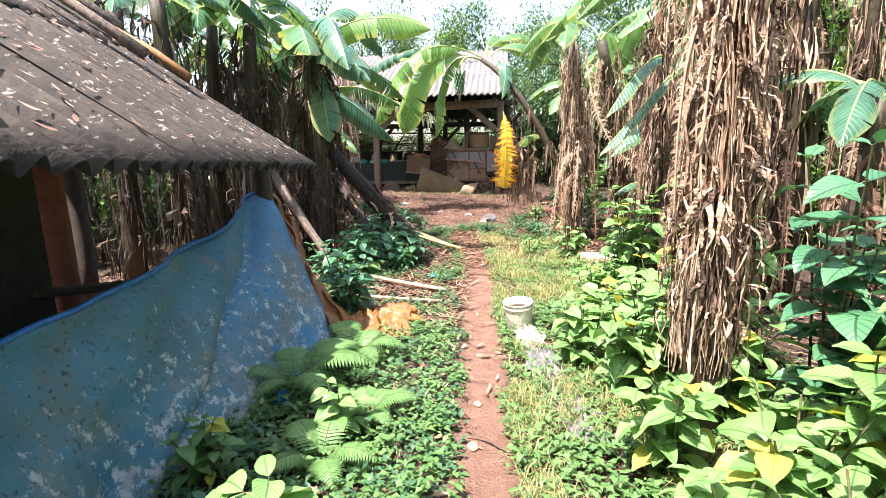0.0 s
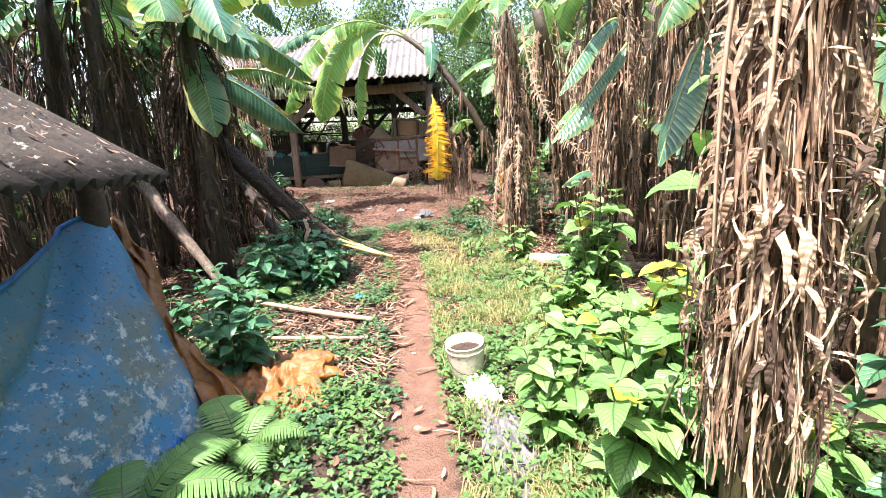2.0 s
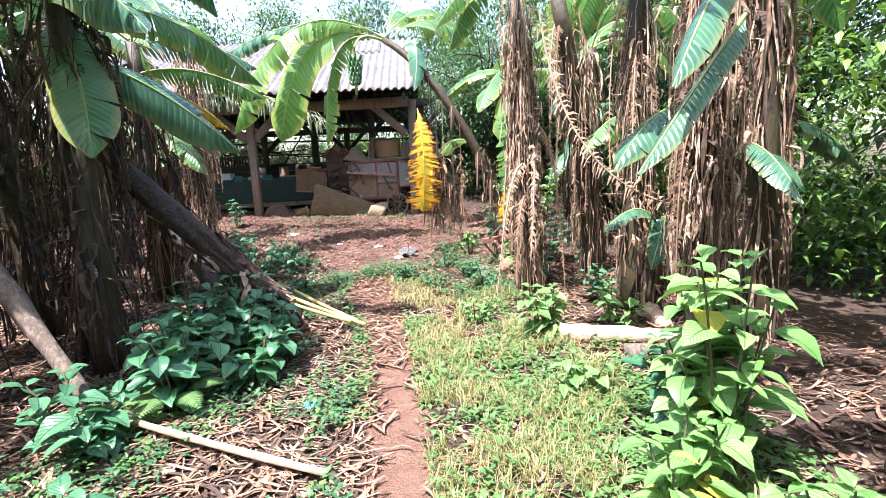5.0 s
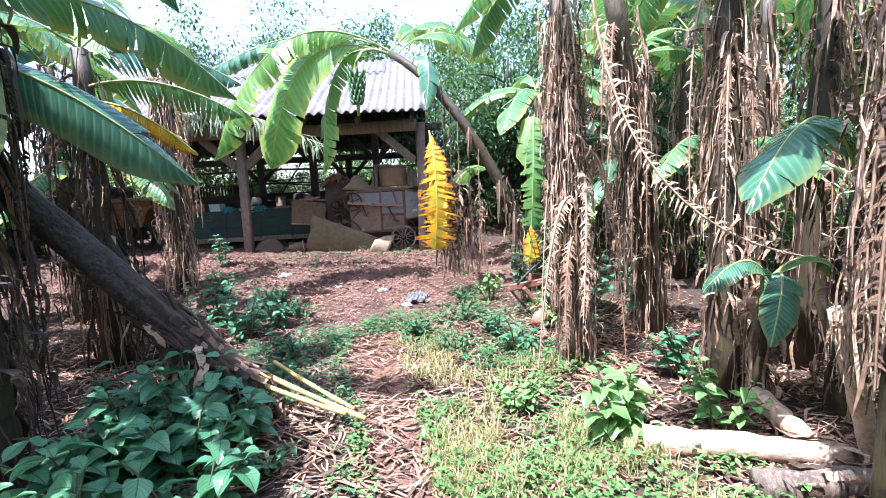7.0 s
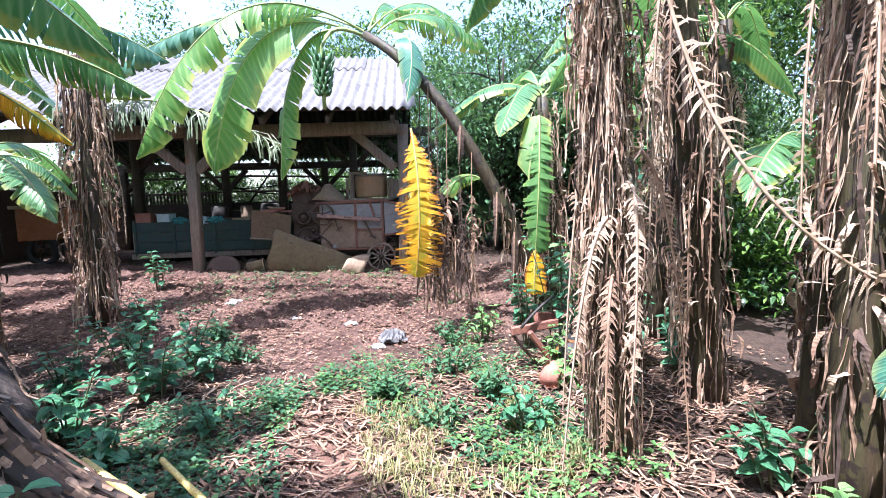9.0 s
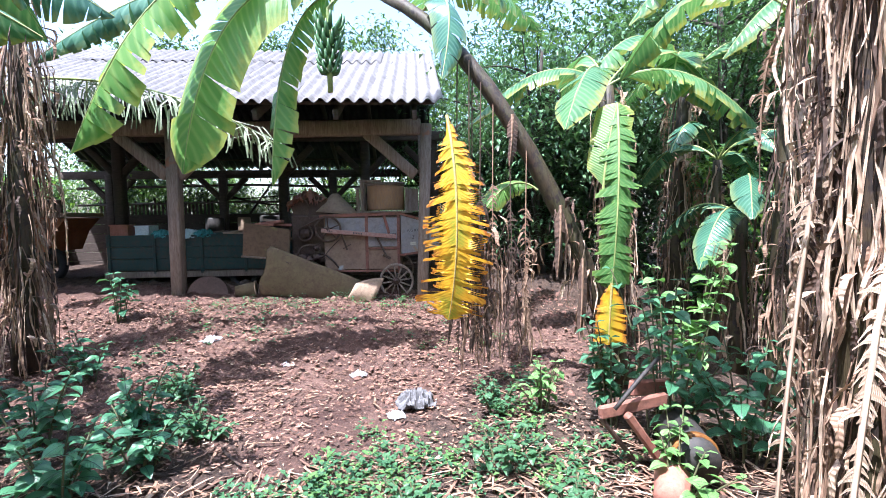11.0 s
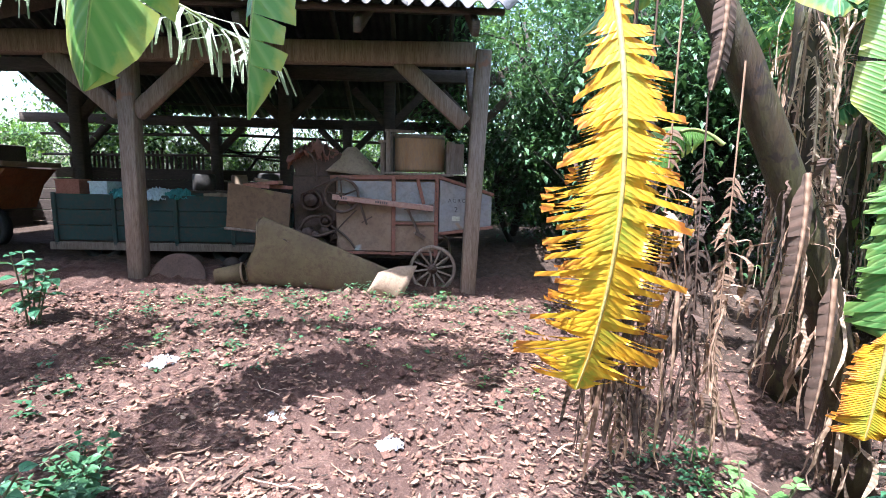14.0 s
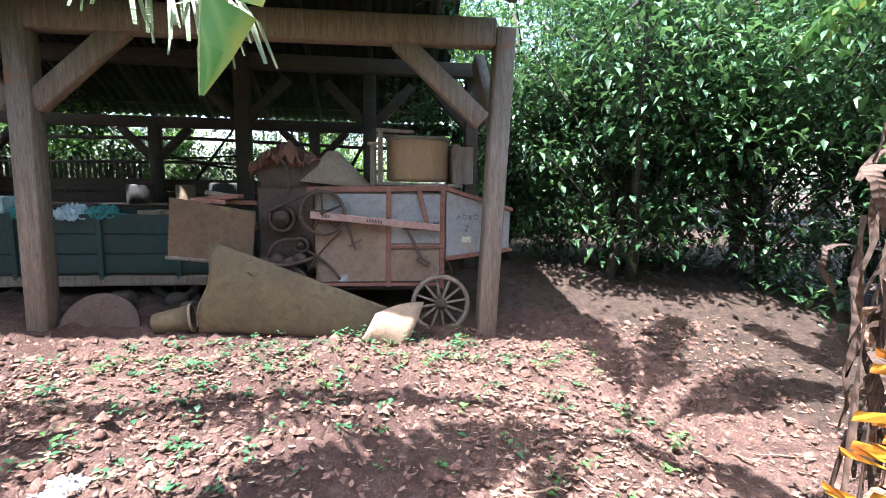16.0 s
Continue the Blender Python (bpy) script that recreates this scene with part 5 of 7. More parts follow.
# ---- shrubs ----
for i, (x, y, h, sp, ll, st, pr, ye, mt) in enumerate((
        (0.98, 1.45, 0.36, 0.20, 0.15, 6, 3, 0.05, "shrub"), (1.25, 1.2, 0.5, 0.25, 0.16, 6, 3, 0.0, "shrub"), (1.35, 1.65, 0.55, 0.25, 0.16, 7, 3, 0.15, "shrub"), (1.7, 1.75, 0.7, 0.25, 0.17, 6, 4, 0.1, "shrub"),
        (1.05, 2.0, 0.45, 0.22, 0.15, 6, 3, 0.1, "shrub"), (1.55, 2.35, 0.6, 0.25, 0.16, 6, 3, 0.05, "shrub"), (1.15, 2.75, 0.55, 0.25, 0.16, 6, 3, 0.05, "shrub"), (0.98, 3.2, 0.42, 0.2, 0.14, 6, 3, 0.0, "shrub"),
        (1.4, 3.15, 0.6, 0.25, 0.17, 6, 3, 0.1, "shrub"), (1.2, 3.75, 0.5, 0.25, 0.16, 6, 3, 0.0, "shrub"), (1.65, 3.55, 0.85, 0.2, 0.13, 5, 4, 0.5, "shrub"), (1.75, 2.75, 0.75, 0.25, 0.18, 6, 4, 0.0, "shrub"),
        (1.85, 2.15, 1.35, 0.3, 0.20, 6, 5, 0.0, "shrub_dark"), (1.95, 1.45, 1.25, 0.3, 0.21, 6, 5, 0.0, "shrub"), (1.6, 1.3, 1.0, 0.2, 0.2, 4, 4, 0.0, "shrub"), (1.95, 3.2, 0.9, 0.3, 0.19, 6, 4, 0.0, "shrub"), (1.45, 2.75, 0.5, 0.22, 0.17, 7, 3, 0.0, "shrub"), (1.7, 3.9, 0.55, 0.25, 0.17, 7, 3, 0.0, "shrub"),
        (1.45, 4.35, 0.5, 0.25, 0.14, 6, 3, 0.1, "shrub"), (1.85, 4.55, 1.1, 0.3, 0.17, 7, 4, 0.03, "shrub"), (2.0, 5.0, 0.7, 0.3, 0.15, 6, 3, 0.0, "shrub_dark"), (1.84, 6.62, 0.48, 0.24, 0.17, 8, 3, 0.0, "shrub"),
        (1.65, 5.5, 0.35, 0.2, 0.11, 5, 3, 0.0, "shrub"), (2.5, 6.6, 0.4, 0.3, 0.12, 7, 3, 0.0, "shrub"), (2.85, 7.4, 0.5, 0.3, 0.12, 7, 3, 0.0, "shrub_dark"), (1.8, 8.4, 0.35, 0.3, 0.10, 8, 3, 0.0, "shrub_dark"),
        (2.65, 9.6, 1.15, 0.4, 0.13, 11, 5, 0.0, "shrub_dark"), (3.0, 9.3, 0.9, 0.4, 0.13, 10, 4, 0.0, "shrub_dark"), (2.45, 9.95, 0.9, 0.3, 0.12, 8, 4, 0.0, "shrub_dark"), (2.3, 9.0, 0.45, 0.3, 0.11, 8, 3, 0.0, "shrub"),
        (3.1, 10.0, 1.3, 0.4, 0.14, 9, 5, 0.0, "shrub"), (2.05, 10.3, 0.4, 0.25, 0.09, 7, 3, 0.0, "shrub"), (3.4, 8.9, 0.7, 0.35, 0.13, 8, 4, 0.0, "shrub_dark"),
        (-0.66, 1.3, 0.58, 0.14, 0.21, 6, 3, 0.0, "shrub"), (1.96, 4.85, 1.05, 0.2, 0.2, 7, 4, 0.0, "shrub"), (1.05, 1.05, 0.42, 0.18, 0.17, 7, 3, 0.0, "shrub"), (1.5, 0.95, 0.6, 0.25, 0.18, 7, 3, 0.0, "shrub"), (-0.98, 1.55, 0.3, 0.2, 0.12, 6, 3, 0.0, "shrub_dark"), (-0.55, 2.35, 0.32, 0.12, 0.13, 3, 3, 0.0, "shrub"), (-1.15, 2.0, 0.36, 0.15, 0.11, 6, 3, 0.1, "weed"),
        (-0.92, 4.3, 0.66, 0.3, 0.18, 8, 4, 0.0, "shrub_dark"), (-0.98, 6.1, 0.55, 0.3, 0.19, 8, 3, 0.0, "shrub_dark"), (-0.6, 6.45, 0.5, 0.28, 0.19, 8, 3, 0.0, "shrub_dark"), (-1.3, 5.6, 0.5, 0.3, 0.18, 7, 3, 0.0, "shrub_dark"),
        (-1.2, 6.7, 0.55, 0.3, 0.2, 8, 3, 0.0, "shrub_dark"), (-0.8, 6.95, 0.5, 0.3, 0.19, 8, 3, 0.0, "shrub_dark"), (-1.6, 4.95, 0.5, 0.3, 0.14, 6, 3, 0.0, "shrub_dark"), (-0.4, 8.9, 0.3, 0.3, 0.09, 7, 3, 0.0, "shrub_dark"),
        (-1.0, 9.6, 0.5, 0.35, 0.13, 8, 3, 0.0, "shrub_dark"), (-1.5, 10.3, 0.6, 0.35, 0.13, 8, 4, 0.0, "shrub_dark"), (-1.0, 10.6, 0.45, 0.3, 0.12, 7, 3, 0.0, "shrub_dark"), (-1.7, 11.4, 0.5, 0.3, 0.12, 6, 3, 0.0, "shrub_dark"),
        (-0.85, 7.3, 0.6, 0.28, 0.18, 8, 3, 0.0, "shrub_dark"), (-0.48, 7.22, 0.48, 0.22, 0.16, 7, 3, 0.0, "shrub_dark"), (-1.25, 7.35, 0.6, 0.28, 0.18, 7, 3, 0.0, "shrub_dark"), (-1.3, 8.9, 0.5, 0.3, 0.13, 8, 3, 0.0, "shrub_dark"), (-0.75, 10.0, 0.4, 0.3, 0.11, 8, 3, 0.0, "shrub_dark"), (-1.65, 9.6, 0.55, 0.3, 0.13, 8, 3, 0.0, "shrub_dark"), (-2.05, 12.8, 0.6, 0.2, 0.13, 5, 3, 0.0, "shrub_dark"), (-0.9, 8.4, 0.35, 0.3, 0.12, 6, 3, 0.0, "shrub_dark"), (1.35, 7.2, 0.28, 0.25, 0.09, 7, 3, 0.0, "shrub"), (1.5, 9.6, 0.28, 0.3, 0.08, 8, 3, 0.0, "weed_dark"),
        (1.58, 3.05, 1.75, 0.16, 0.27, 2, 3, 0.0, "shrub"), (1.72, 8.94, 0.26, 0.26, 0.07, 16, 4, 0.0, "weed_dark"), (0.9, 9.2, 0.24, 0.24, 0.06, 15, 4, 0.0, "weed_dark"), (2.45, 8.4, 0.3, 0.3, 0.08, 16, 4, 0.0, "weed_dark"), (1.2, 8.6, 0.2, 0.22, 0.06, 13, 4, 0.0, "weed_dark"), (-0.35, 6.9, 0.2, 0.25, 0.06, 14, 4, 0.0, "weed_dark"), (1.7, 10.4, 0.25, 0.25, 0.06, 15, 4, 0.0, "weed_dark"), (-0.85, 11.1, 0.24, 0.3, 0.07, 16, 4, 0.0, "weed_dark"), (-0.5, 10.4, 0.24, 0.3, 0.07, 15, 4, 0.0, "weed_dark"))):
    near = i < 21
    shrub(x, y, h * (1.1 if near else 1), sp, ll * (1.15 if near else 1), 200 + i, mt, st + (2 if near else 0), "ovate", pr, yellow=ye,
          label={"shrub": "bright green leafy shrub with ribbed oval leaves", "shrub_dark": "dark green leafy shrub with broad oval leaves"}.get(mt, "small low green herb with oval leaves"))


def fern(x, y, seed, n=7, L=0.45):
    rng = np.random.default_rng(seed)
    ob = thing("fern", "light green fern with arching feathered fronds", "fern", pose(x, y, gz(x, y)), "ferns")
    for k in range(n):
        a = k / n * 6.28 + rng.uniform(-0.3, 0.3)
        l = L * rng.uniform(0.7, 1.15)
        o = np.array((math.cos(a), math.sin(a), 0))
        mid = bez((0, 0, 0.02), o * l * 0.4 + np.array((0, 0, l * 0.75)), o * l * 0.95 + np.array((0, 0, l * 0.35)), 25)
        b = Buf()
        tube(b, mid, np.linspace(0.004, 0.001, 25), 4, 1, False)
        tg = np.gradient(mid, axis=0)
        for i in range(4, 25):
            t = i / 24
            pl = l * 0.30 * math.sin(math.pi * (t * 0.85 + 0.12)) + 0.008
            s = unit(np.cross(tg[i], (0, 0, 1)))
            for sd in (-1, 1):
                d = unit(s * sd + unit(tg[i]) * 0.35 + np.array((0, 0, -0.15)))
                w = unit(tg[i]) * l * 0.019
                q = mid[i]
                b.add([q - w, q + w, q + d * pl * 0.6 + w * 0.9, q + d * pl * 0.6 - w * 0.9, q + d * pl + np.array((0, 0, -0.1 * pl))], [(0, 1, 2, 3), (3, 2, 4)], 0, [(0.3, 0), (0.7, 0), (0.7, 0.6), (0.3, 0.6), (0.5, 1)])
        part("frond", b, ob, "", ["fern", "stem"])


fern(-0.98, 2.9, 1, 6, 0.48)
fern(-0.66, 3.4, 2, 6, 0.46)
fern(-0.62, 2.1, 3, 5, 0.38)
fern(-1.05, 6.15, 4, 6, 0.4)
fern(-0.45, 2.55, 5, 6, 0.3)


# ---- ground cover and litter ----
def small_leaf(p, d, L, W, bend=0.3):
    m = frame_of(d)
    s, a, n = m
    q1 = p + a * L * 0.45 + n * L * 0.06
    q2 = p + a * L - n * L * bend * 0.5
    return [p, q1 - s * W / 2 + n * W * 0.12, q1, q1 + s * W / 2 + n * W * 0.12, q2], [(0, 2, 1), (0, 3, 2), (1, 2, 4), (2, 3, 4)], [(0.5, 0), (0.05, 0.45), (0.5, 0.45), (0.95, 0.45), (0.5, 1)]


def many_leaves(b, p, a, e, L, ratio, mi):
    """Many small bent leaves: places, headings, rises, lengths."""
    d = np.stack([np.cos(a) * np.cos(e), np.sin(a) * np.cos(e), np.sin(e)], -1)
    s = np.stack([np.sin(a), -np.cos(a), 0 * a], -1)
    n = np.cross(s, d)
    L1 = L[:, None]
    W = L1 * ratio
    q1 = p + d * L1 * 0.45 + n * L1 * 0.06
    q2 = p + d * L1 - n * L1 * 0.15
    v = np.stack([p, q1 - s * W / 2 + n * W * 0.12, q1, q1 + s * W / 2 + n * W * 0.12, q2], 1)
    b.bulk(v, [(0, 2, 1), (0, 3, 2), (1, 2, 4), (2, 3, 4)], mi, [(0.5, 0), (0.05, 0.45), (0.5, 0.45), (0.95, 0.45), (0.5, 1)])


def weed_density(x, y):
    d = abs(x - float(np.interp(y, PATH_Y, PATH_X)))
    if y < 9.3 and d < np.interp(y, [0, 6, 9], [0.13, 0.16, 0.28]):
        return 0.0
    if y > 12.2:
        return 0.05 if y < 13.4 else 0.0
    v = noise.noise(Vector((x * 1.1, y * 1.1, 3.3)))
    if y > 5.6 and x > float(np.interp(y, PATH_Y, PATH_X)) and y < 9.3:
        return max(0.02, 0.0 + v * 1.7)
    if y > 9.3:
        return max(0, v * 1.4 - 0.14) * max(0.08, 1 - (y - 9.3) / 2.6)
    if x < float(np.interp(y, PATH_Y, PATH_X)) and y > 4:
        return max(0.0, 0.12 + v * 1.5)
    return max(0.2, 0.85 + v)


def cover(name, label, mats, count, seed, region, maker, dens=None):
    rng = np.random.default_rng(seed)
    b = Buf()
    made = tries = 0
    while made < count and tries < count * 8:
        tries += 1
        x, y = rng.uniform(region[0], region[1]), rng.uniform(region[2], region[3])
        if dens and rng.random() > dens(x, y):
            continue
        maker(b, x, y, gz(x, y) + relief(x, y, float(bare_at(x, y))), rng)
        made += 1
    return thing(name, label, name.replace("_", " "), kind="stuff", data=b, mats=mats)


def mk_weed(b, x, y, z, rng):
    h = rng.uniform(0.02, 0.13)
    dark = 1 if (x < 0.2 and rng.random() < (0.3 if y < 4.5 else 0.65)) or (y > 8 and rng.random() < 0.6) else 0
    n = int(rng.integers(6, 12))
    p = np.array((x, y, z)) + np.stack([rng.normal(0, 0.03, n), rng.normal(0, 0.03, n), h * rng.uniform(0.2, 1, n)], -1)
    many_leaves(b, p, rng.uniform(0, 6.28, n), rng.uniform(-0.1, 0.7, n), rng.uniform(0.02, 0.06, n), 0.6, np.full(n, dark))


def mk_grass(b, x, y, z, rng):
    for k in range(int(rng.integers(4, 9))):
        a = rng.uniform(0, 6.28)
        L = rng.uniform(0.04, 0.15)
        o = np.array((math.cos(a), math.sin(a), 0))
        p = np.array((x + rng.normal(0, 0.02), y + rng.normal(0, 0.02), z))
        s = np.array((-o[1], o[0], 0)) * rng.uniform(0.0015, 0.004)
        q = p + o * L * 0.35 + np.array((0, 0, L * 0.8))
        r = p + o * L * 0.9 + np.array((0, 0, L * rng.uniform(0.5, 1.0)))
        b.add([p - s, p + s, q + s * 0.8, q - s * 0.8, r], [(0, 1, 2, 3), (3, 2, 4)], 0, [(0.1, 0), (0.9, 0), (0.9, 0.5), (0.1, 0.5), (0.5, 1)])


def mk_litter(b, x, y, z, rng):
    a = rng.uniform(0, 6.28)
    L = rng.uniform(0.015, 0.06) if y > 9.6 else rng.uniform(0.02, 0.085)
    W = L * rng.uniform(0.18, 0.5)
    o, s = np.array((math.cos(a), math.sin(a), 0)), np.array((-math.sin(a), math.cos(a), 0))
    c = rng.uniform(0.1, 0.5)
    t = rng.uniform(-0.3, 0.3)
    p = np.array((x, y, z + rng.uniform(0.008, 0.03)))
    up = np.array((0, 0, 1.0))
    vs, uv = [], []
    for i, f in enumerate((-0.5, -0.17, 0.17, 0.5)):
        w = W * (0.15, 0.5, 0.46, 0.08)[i]
        q = p + o * f * L + up * (c * L * (abs(f) * 1.2) ** 2 + t * f * L * 0.4)
        vs += [q - s * w + up * w * c, q, q + s * w + up * w * c * 0.6]
        uv += [(0, i / 3), (0.5, i / 3), (1, i / 3)]
    b.add(vs, grid(2, 3), int(rng.choice(3, p=(0.68, 0.08 if y > 9 else 0.14, 0.24 if y > 9 else 0.18))), uv)


def mk_strip(b, x, y, z, rng):
    a = rng.normal(-0.55, 0.9)
    L, W = rng.uniform(0.08, 0.36), rng.uniform(0.003, 0.011)
    o, s = np.array((math.cos(a), math.sin(a), 0)), np.array((-math.sin(a), math.cos(a), 0))
    ph = rng.uniform(0, 6)
    vs, uv = [], []
    n = 6
    for i in range(n + 1):
        f = i / n
        q = np.array((x, y, z + 0.012 + rng.uniform(0, 0.004) + 0.02 * abs(math.sin(f * 4 + ph)))) + o * (f - 0.5) * L + s * 0.02 * math.sin(f * 5 + ph)
        w = W * (0.3 + math.sin(math.pi * (0.1 + 0.8 * f)))
        vs += [q - s * w + np.array((0, 0, w * 0.6)), q, q + s * w + np.array((0, 0, w * 0.3))]
        uv += [(0, f), (0.5, f), (1, f)]
    b.add(vs, grid(2, n), int(rng.choice(4, p=(0.35, 0.12, 0.28, 0.25))), uv)


def left_litter(x, y):
    if y > 9.8:
        return 0.04
    px = float(np.interp(y, PATH_Y, PATH_X))
    if abs(x - px) < 0.13 and y < 6.5:
        return 0.02
    return (0.9 if x < px else 0.35 if y < 6 else 0.8) if y > 4.0 else 0.06


cover("low_weeds", "low green weeds covering the ground beside the path", ["weed", "weed_dark"], 9000, 1, (-1.7, 2.4, -0.5, 13.4), mk_weed, weed_density)
cover("ledge_weeds", "small pale green sprouts along the shed front", ["weed", "weed_dark"], 70, 12, (-1.3, 1.5, 13.25, 13.75), mk_weed)
cover("grass", "short yellow-green grass tufts beside the path", ["grass"], 3200, 2, (0.1, 2.0, 0.3, 9.0), mk_grass, lambda x, y: max(0, 0.45 + 1.6 * noise.noise(Vector((x * 1.7, y * 1.7, 9)))) * (1.0 if x > float(np.interp(y, PATH_Y, PATH_X)) + 0.17 else 0.0) * (1 if y < 7 else 0.4))
cover("leaf_litter", "curled brown fallen leaves scattered over red soil", ["litter", "dry_pale", "dry_dark"], 22000, 3, (-4.5, 4.6, -0.5, 13.8), mk_litter, lambda x, y: 0.06 if (abs(x - float(np.interp(y, PATH_Y, PATH_X))) < 0.15 and y < 9) else (0.8 if y > 9.6 else 0.75 if y > 4.5 or abs(x) > 1.4 else 0.35))
def mk_clod(b, x, y, z, rng):
    r = 0.007 + 0.035 * rng.random() ** 2.5
    v = np.array(((1, 0, 0), (0, 1, 0), (-1, 0, 0), (0, -1, 0), (0.1, 0, 0.8), (0.6, 0.6, 0.4), (-0.6, -0.5, 0.45), (-0.55, 0.6, 0.4), (0.6, -0.6, 0.35))) * r * rng.uniform(0.45, 1.4, (9, 3))
    a = rng.uniform(0, 6.28)
    c, s = math.cos(a), math.sin(a)
    v = v @ np.array(((c, s, 0), (-s, c, 0), (0, 0, 1)))
    b.add(v + (x, y, z - 0.1 * r), [(0, 5, 4), (5, 1, 4), (1, 7, 4), (7, 2, 4), (2, 6, 4), (6, 3, 4), (3, 8, 4), (8, 0, 4), (0, 1, 5), (1, 2, 7), (2, 3, 6), (3, 0, 8)], 0)


cover("soil_clods", "crumbled red soil clods on the bare yard", ["clod"], 8000, 6, (-4.0, 3.8, 9.8, 13.9), mk_clod, lambda x, y: min(1, 0.15 + max(0, y - 10) * 0.35))
cover("yard_leaves", "brown and pale fallen leaves trodden into the yard", ["litter", "dry_pale", "dry_dark"], 10000, 8, (-3.4, 2.4, 9.9, 13.5), mk_litter, lambda x, y: max(0.1, 0.6 + 1.5 * noise.noise(Vector((x * 0.9, y * 0.9, 5)))))
cover("dry_strips", "shredded dry banana leaf strips lying on the soil", ["dry", "dry_pale", "litter", "dry_dark"], 12500, 4, (-4.2, 4.0, 1.0, 12.0), mk_strip, left_litter)


def roof_litter():
    rng = np.random.default_rng(9)
    b = Buf()
    for k in range(900):
        y, s = rng.uniform(-0.8, 4.1), rng.uniform(0.05, 3.0) ** 1.0
        x = -1.1 - s * 0.83
        z = 1.565 + s * 0.55 - (y + 1) * 0.0175 + 0.012
        n = b.n
        mk_litter(b, x, y, z, rng)
        b.v[-1] = (b.v[-1] - (x, y, z)) * 0.75 + (x, y, z) + np.stack([np.zeros(12), np.zeros(12), -(b.v[-1][:, 0] - x) * 0.5], -1)
    thing("roof_leaves", "dry pale fallen leaves lying on the mossy roof", "fallen leaves", kind="stuff", data=b, mats=["litter", "dry_pale", "dry"])


roof_litter()


# ---- trees behind ----
def tree_mesh(seed, h, crown_r, crown_z, leaves, leaf, mats, trunk_r=0.07, squash=0.8, fill=0.55):
    """Trunk with limbs, and a crown of many small leaves set in clumps."""
    rng = np.random.default_rng(seed)
    tb, cb = Buf(), Buf()
    top = np.array((rng.normal(0, 0.2), rng.normal(0, 0.2), h * 0.8))
    tr = bez((0, 0, -0.1), (rng.normal(0, 0.3), rng.normal(0, 0.3), h * 0.4), top, 8)
    tube(tb, tr, np.linspace(trunk_r, trunk_r * 0.3, 8), 8, 0, True, 1, 0.06, rng)
    clumps = []
    for k in range(int(rng.integers(16, 22))):
        f = rng.uniform(0.2, 1)
        p = tr[int(f * 7)]
        a = rng.uniform(0, 6.28)
        rr = crown_r * rng.uniform(0.45, 1.0)
        e = np.array((math.cos(a) * rr, math.sin(a) * rr, crown_z + rng.uniform(-1, 1) * crown_r * squash))
        tube(tb, bez(p, (p + e) / 2 + np.array((0, 0, 0.25)), e, 6), np.linspace(trunk_r * 0.4, 0.006, 6), 5, 0, False)
        clumps.append(e)
        clumps.append((p + e) / 2 + rng.normal(0, 0.2, 3))
        clumps.append(e + rng.normal(0, crown_r * 0.22, 3))
    per = leaves // len(clumps)
    for c in clumps:
        sg = crown_r * rng.uniform(0.13, 0.24)
        p = c + rng.normal(0, sg, (per, 3)) * (1, 1, 0.75)
        many_leaves(cb, p, rng.uniform(0, 6.28, per), rng.uniform(-0.9, 0.35, per), leaf * rng.uniform(0.7, 1.3, per), 0.42, (rng.random(per) < 0.4).astype(int))
    return tb.mesh("trunk", ["bark"]), cb.mesh("crown", list(mats))


def tree(meshes, x, y, rot, s, label, group="trees"):
    ob = thing("tree", label, "tree", pose(x, y, gz(x, y) - 0.03, 0, 0, rot) @ Matrix.Scale(s, 4), group)
    part("trunk", meshes[0], ob)
    part("crown", meshes[1], ob)
    return ob


near_a = tree_mesh(1, 4.6, 1.35, 2.6, 4800, 0.12, ("tree_mid", "tree"), 0.08, 1.25)
near_b = tree_mesh(2, 5.0, 1.5, 2.8, 4800, 0.13, ("tree", "tree_mid"), 0.09, 1.2)
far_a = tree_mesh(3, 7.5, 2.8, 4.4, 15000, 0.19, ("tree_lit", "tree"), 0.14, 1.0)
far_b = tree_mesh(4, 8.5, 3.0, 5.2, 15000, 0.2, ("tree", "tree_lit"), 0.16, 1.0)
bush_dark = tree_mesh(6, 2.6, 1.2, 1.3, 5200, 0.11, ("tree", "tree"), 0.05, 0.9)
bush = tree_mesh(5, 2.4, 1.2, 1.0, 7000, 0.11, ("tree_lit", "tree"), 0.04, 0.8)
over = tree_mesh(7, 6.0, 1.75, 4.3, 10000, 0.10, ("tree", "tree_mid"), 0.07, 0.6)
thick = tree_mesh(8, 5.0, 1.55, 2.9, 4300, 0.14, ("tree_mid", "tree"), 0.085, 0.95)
for x, y, r, k in ((4.05, 15.1, 30, 1.0), (3.8, 15.25, 170, 0.85), (5.6, 14.6, 250, 0.9)):
    tree(thick, x, y, r, k, "dark glossy-leaved tree with low spreading limbs beside the shed", "trees beside the shed")
tree(over, 6.1, 13.2, 20, 1.0, "slender tree with a high dark green crown beside the shed", "trees beside the shed")
rng = np.random.default_rng(77)
for i, (x, y) in enumerate(((4.8, 16.8), (3.4, 18.0), (6.8, 16.2), (7.6, 14.6))):
    tree((near_a, near_b)[i % 2], x, y, i * 71, rng.uniform(0.92, 1.12), "dark green small-leaved tree beside the shed", "trees beside the shed")
for i in range(15):
    x = -9 + i * 1.25
    tree(bush, x + rng.uniform(-0.3, 0.3), 20.6 + rng.uniform(0, 1.6), i * 47, rng.uniform(0.9, 1.3), "sunlit green bush behind the shed", "bushes behind the shed")
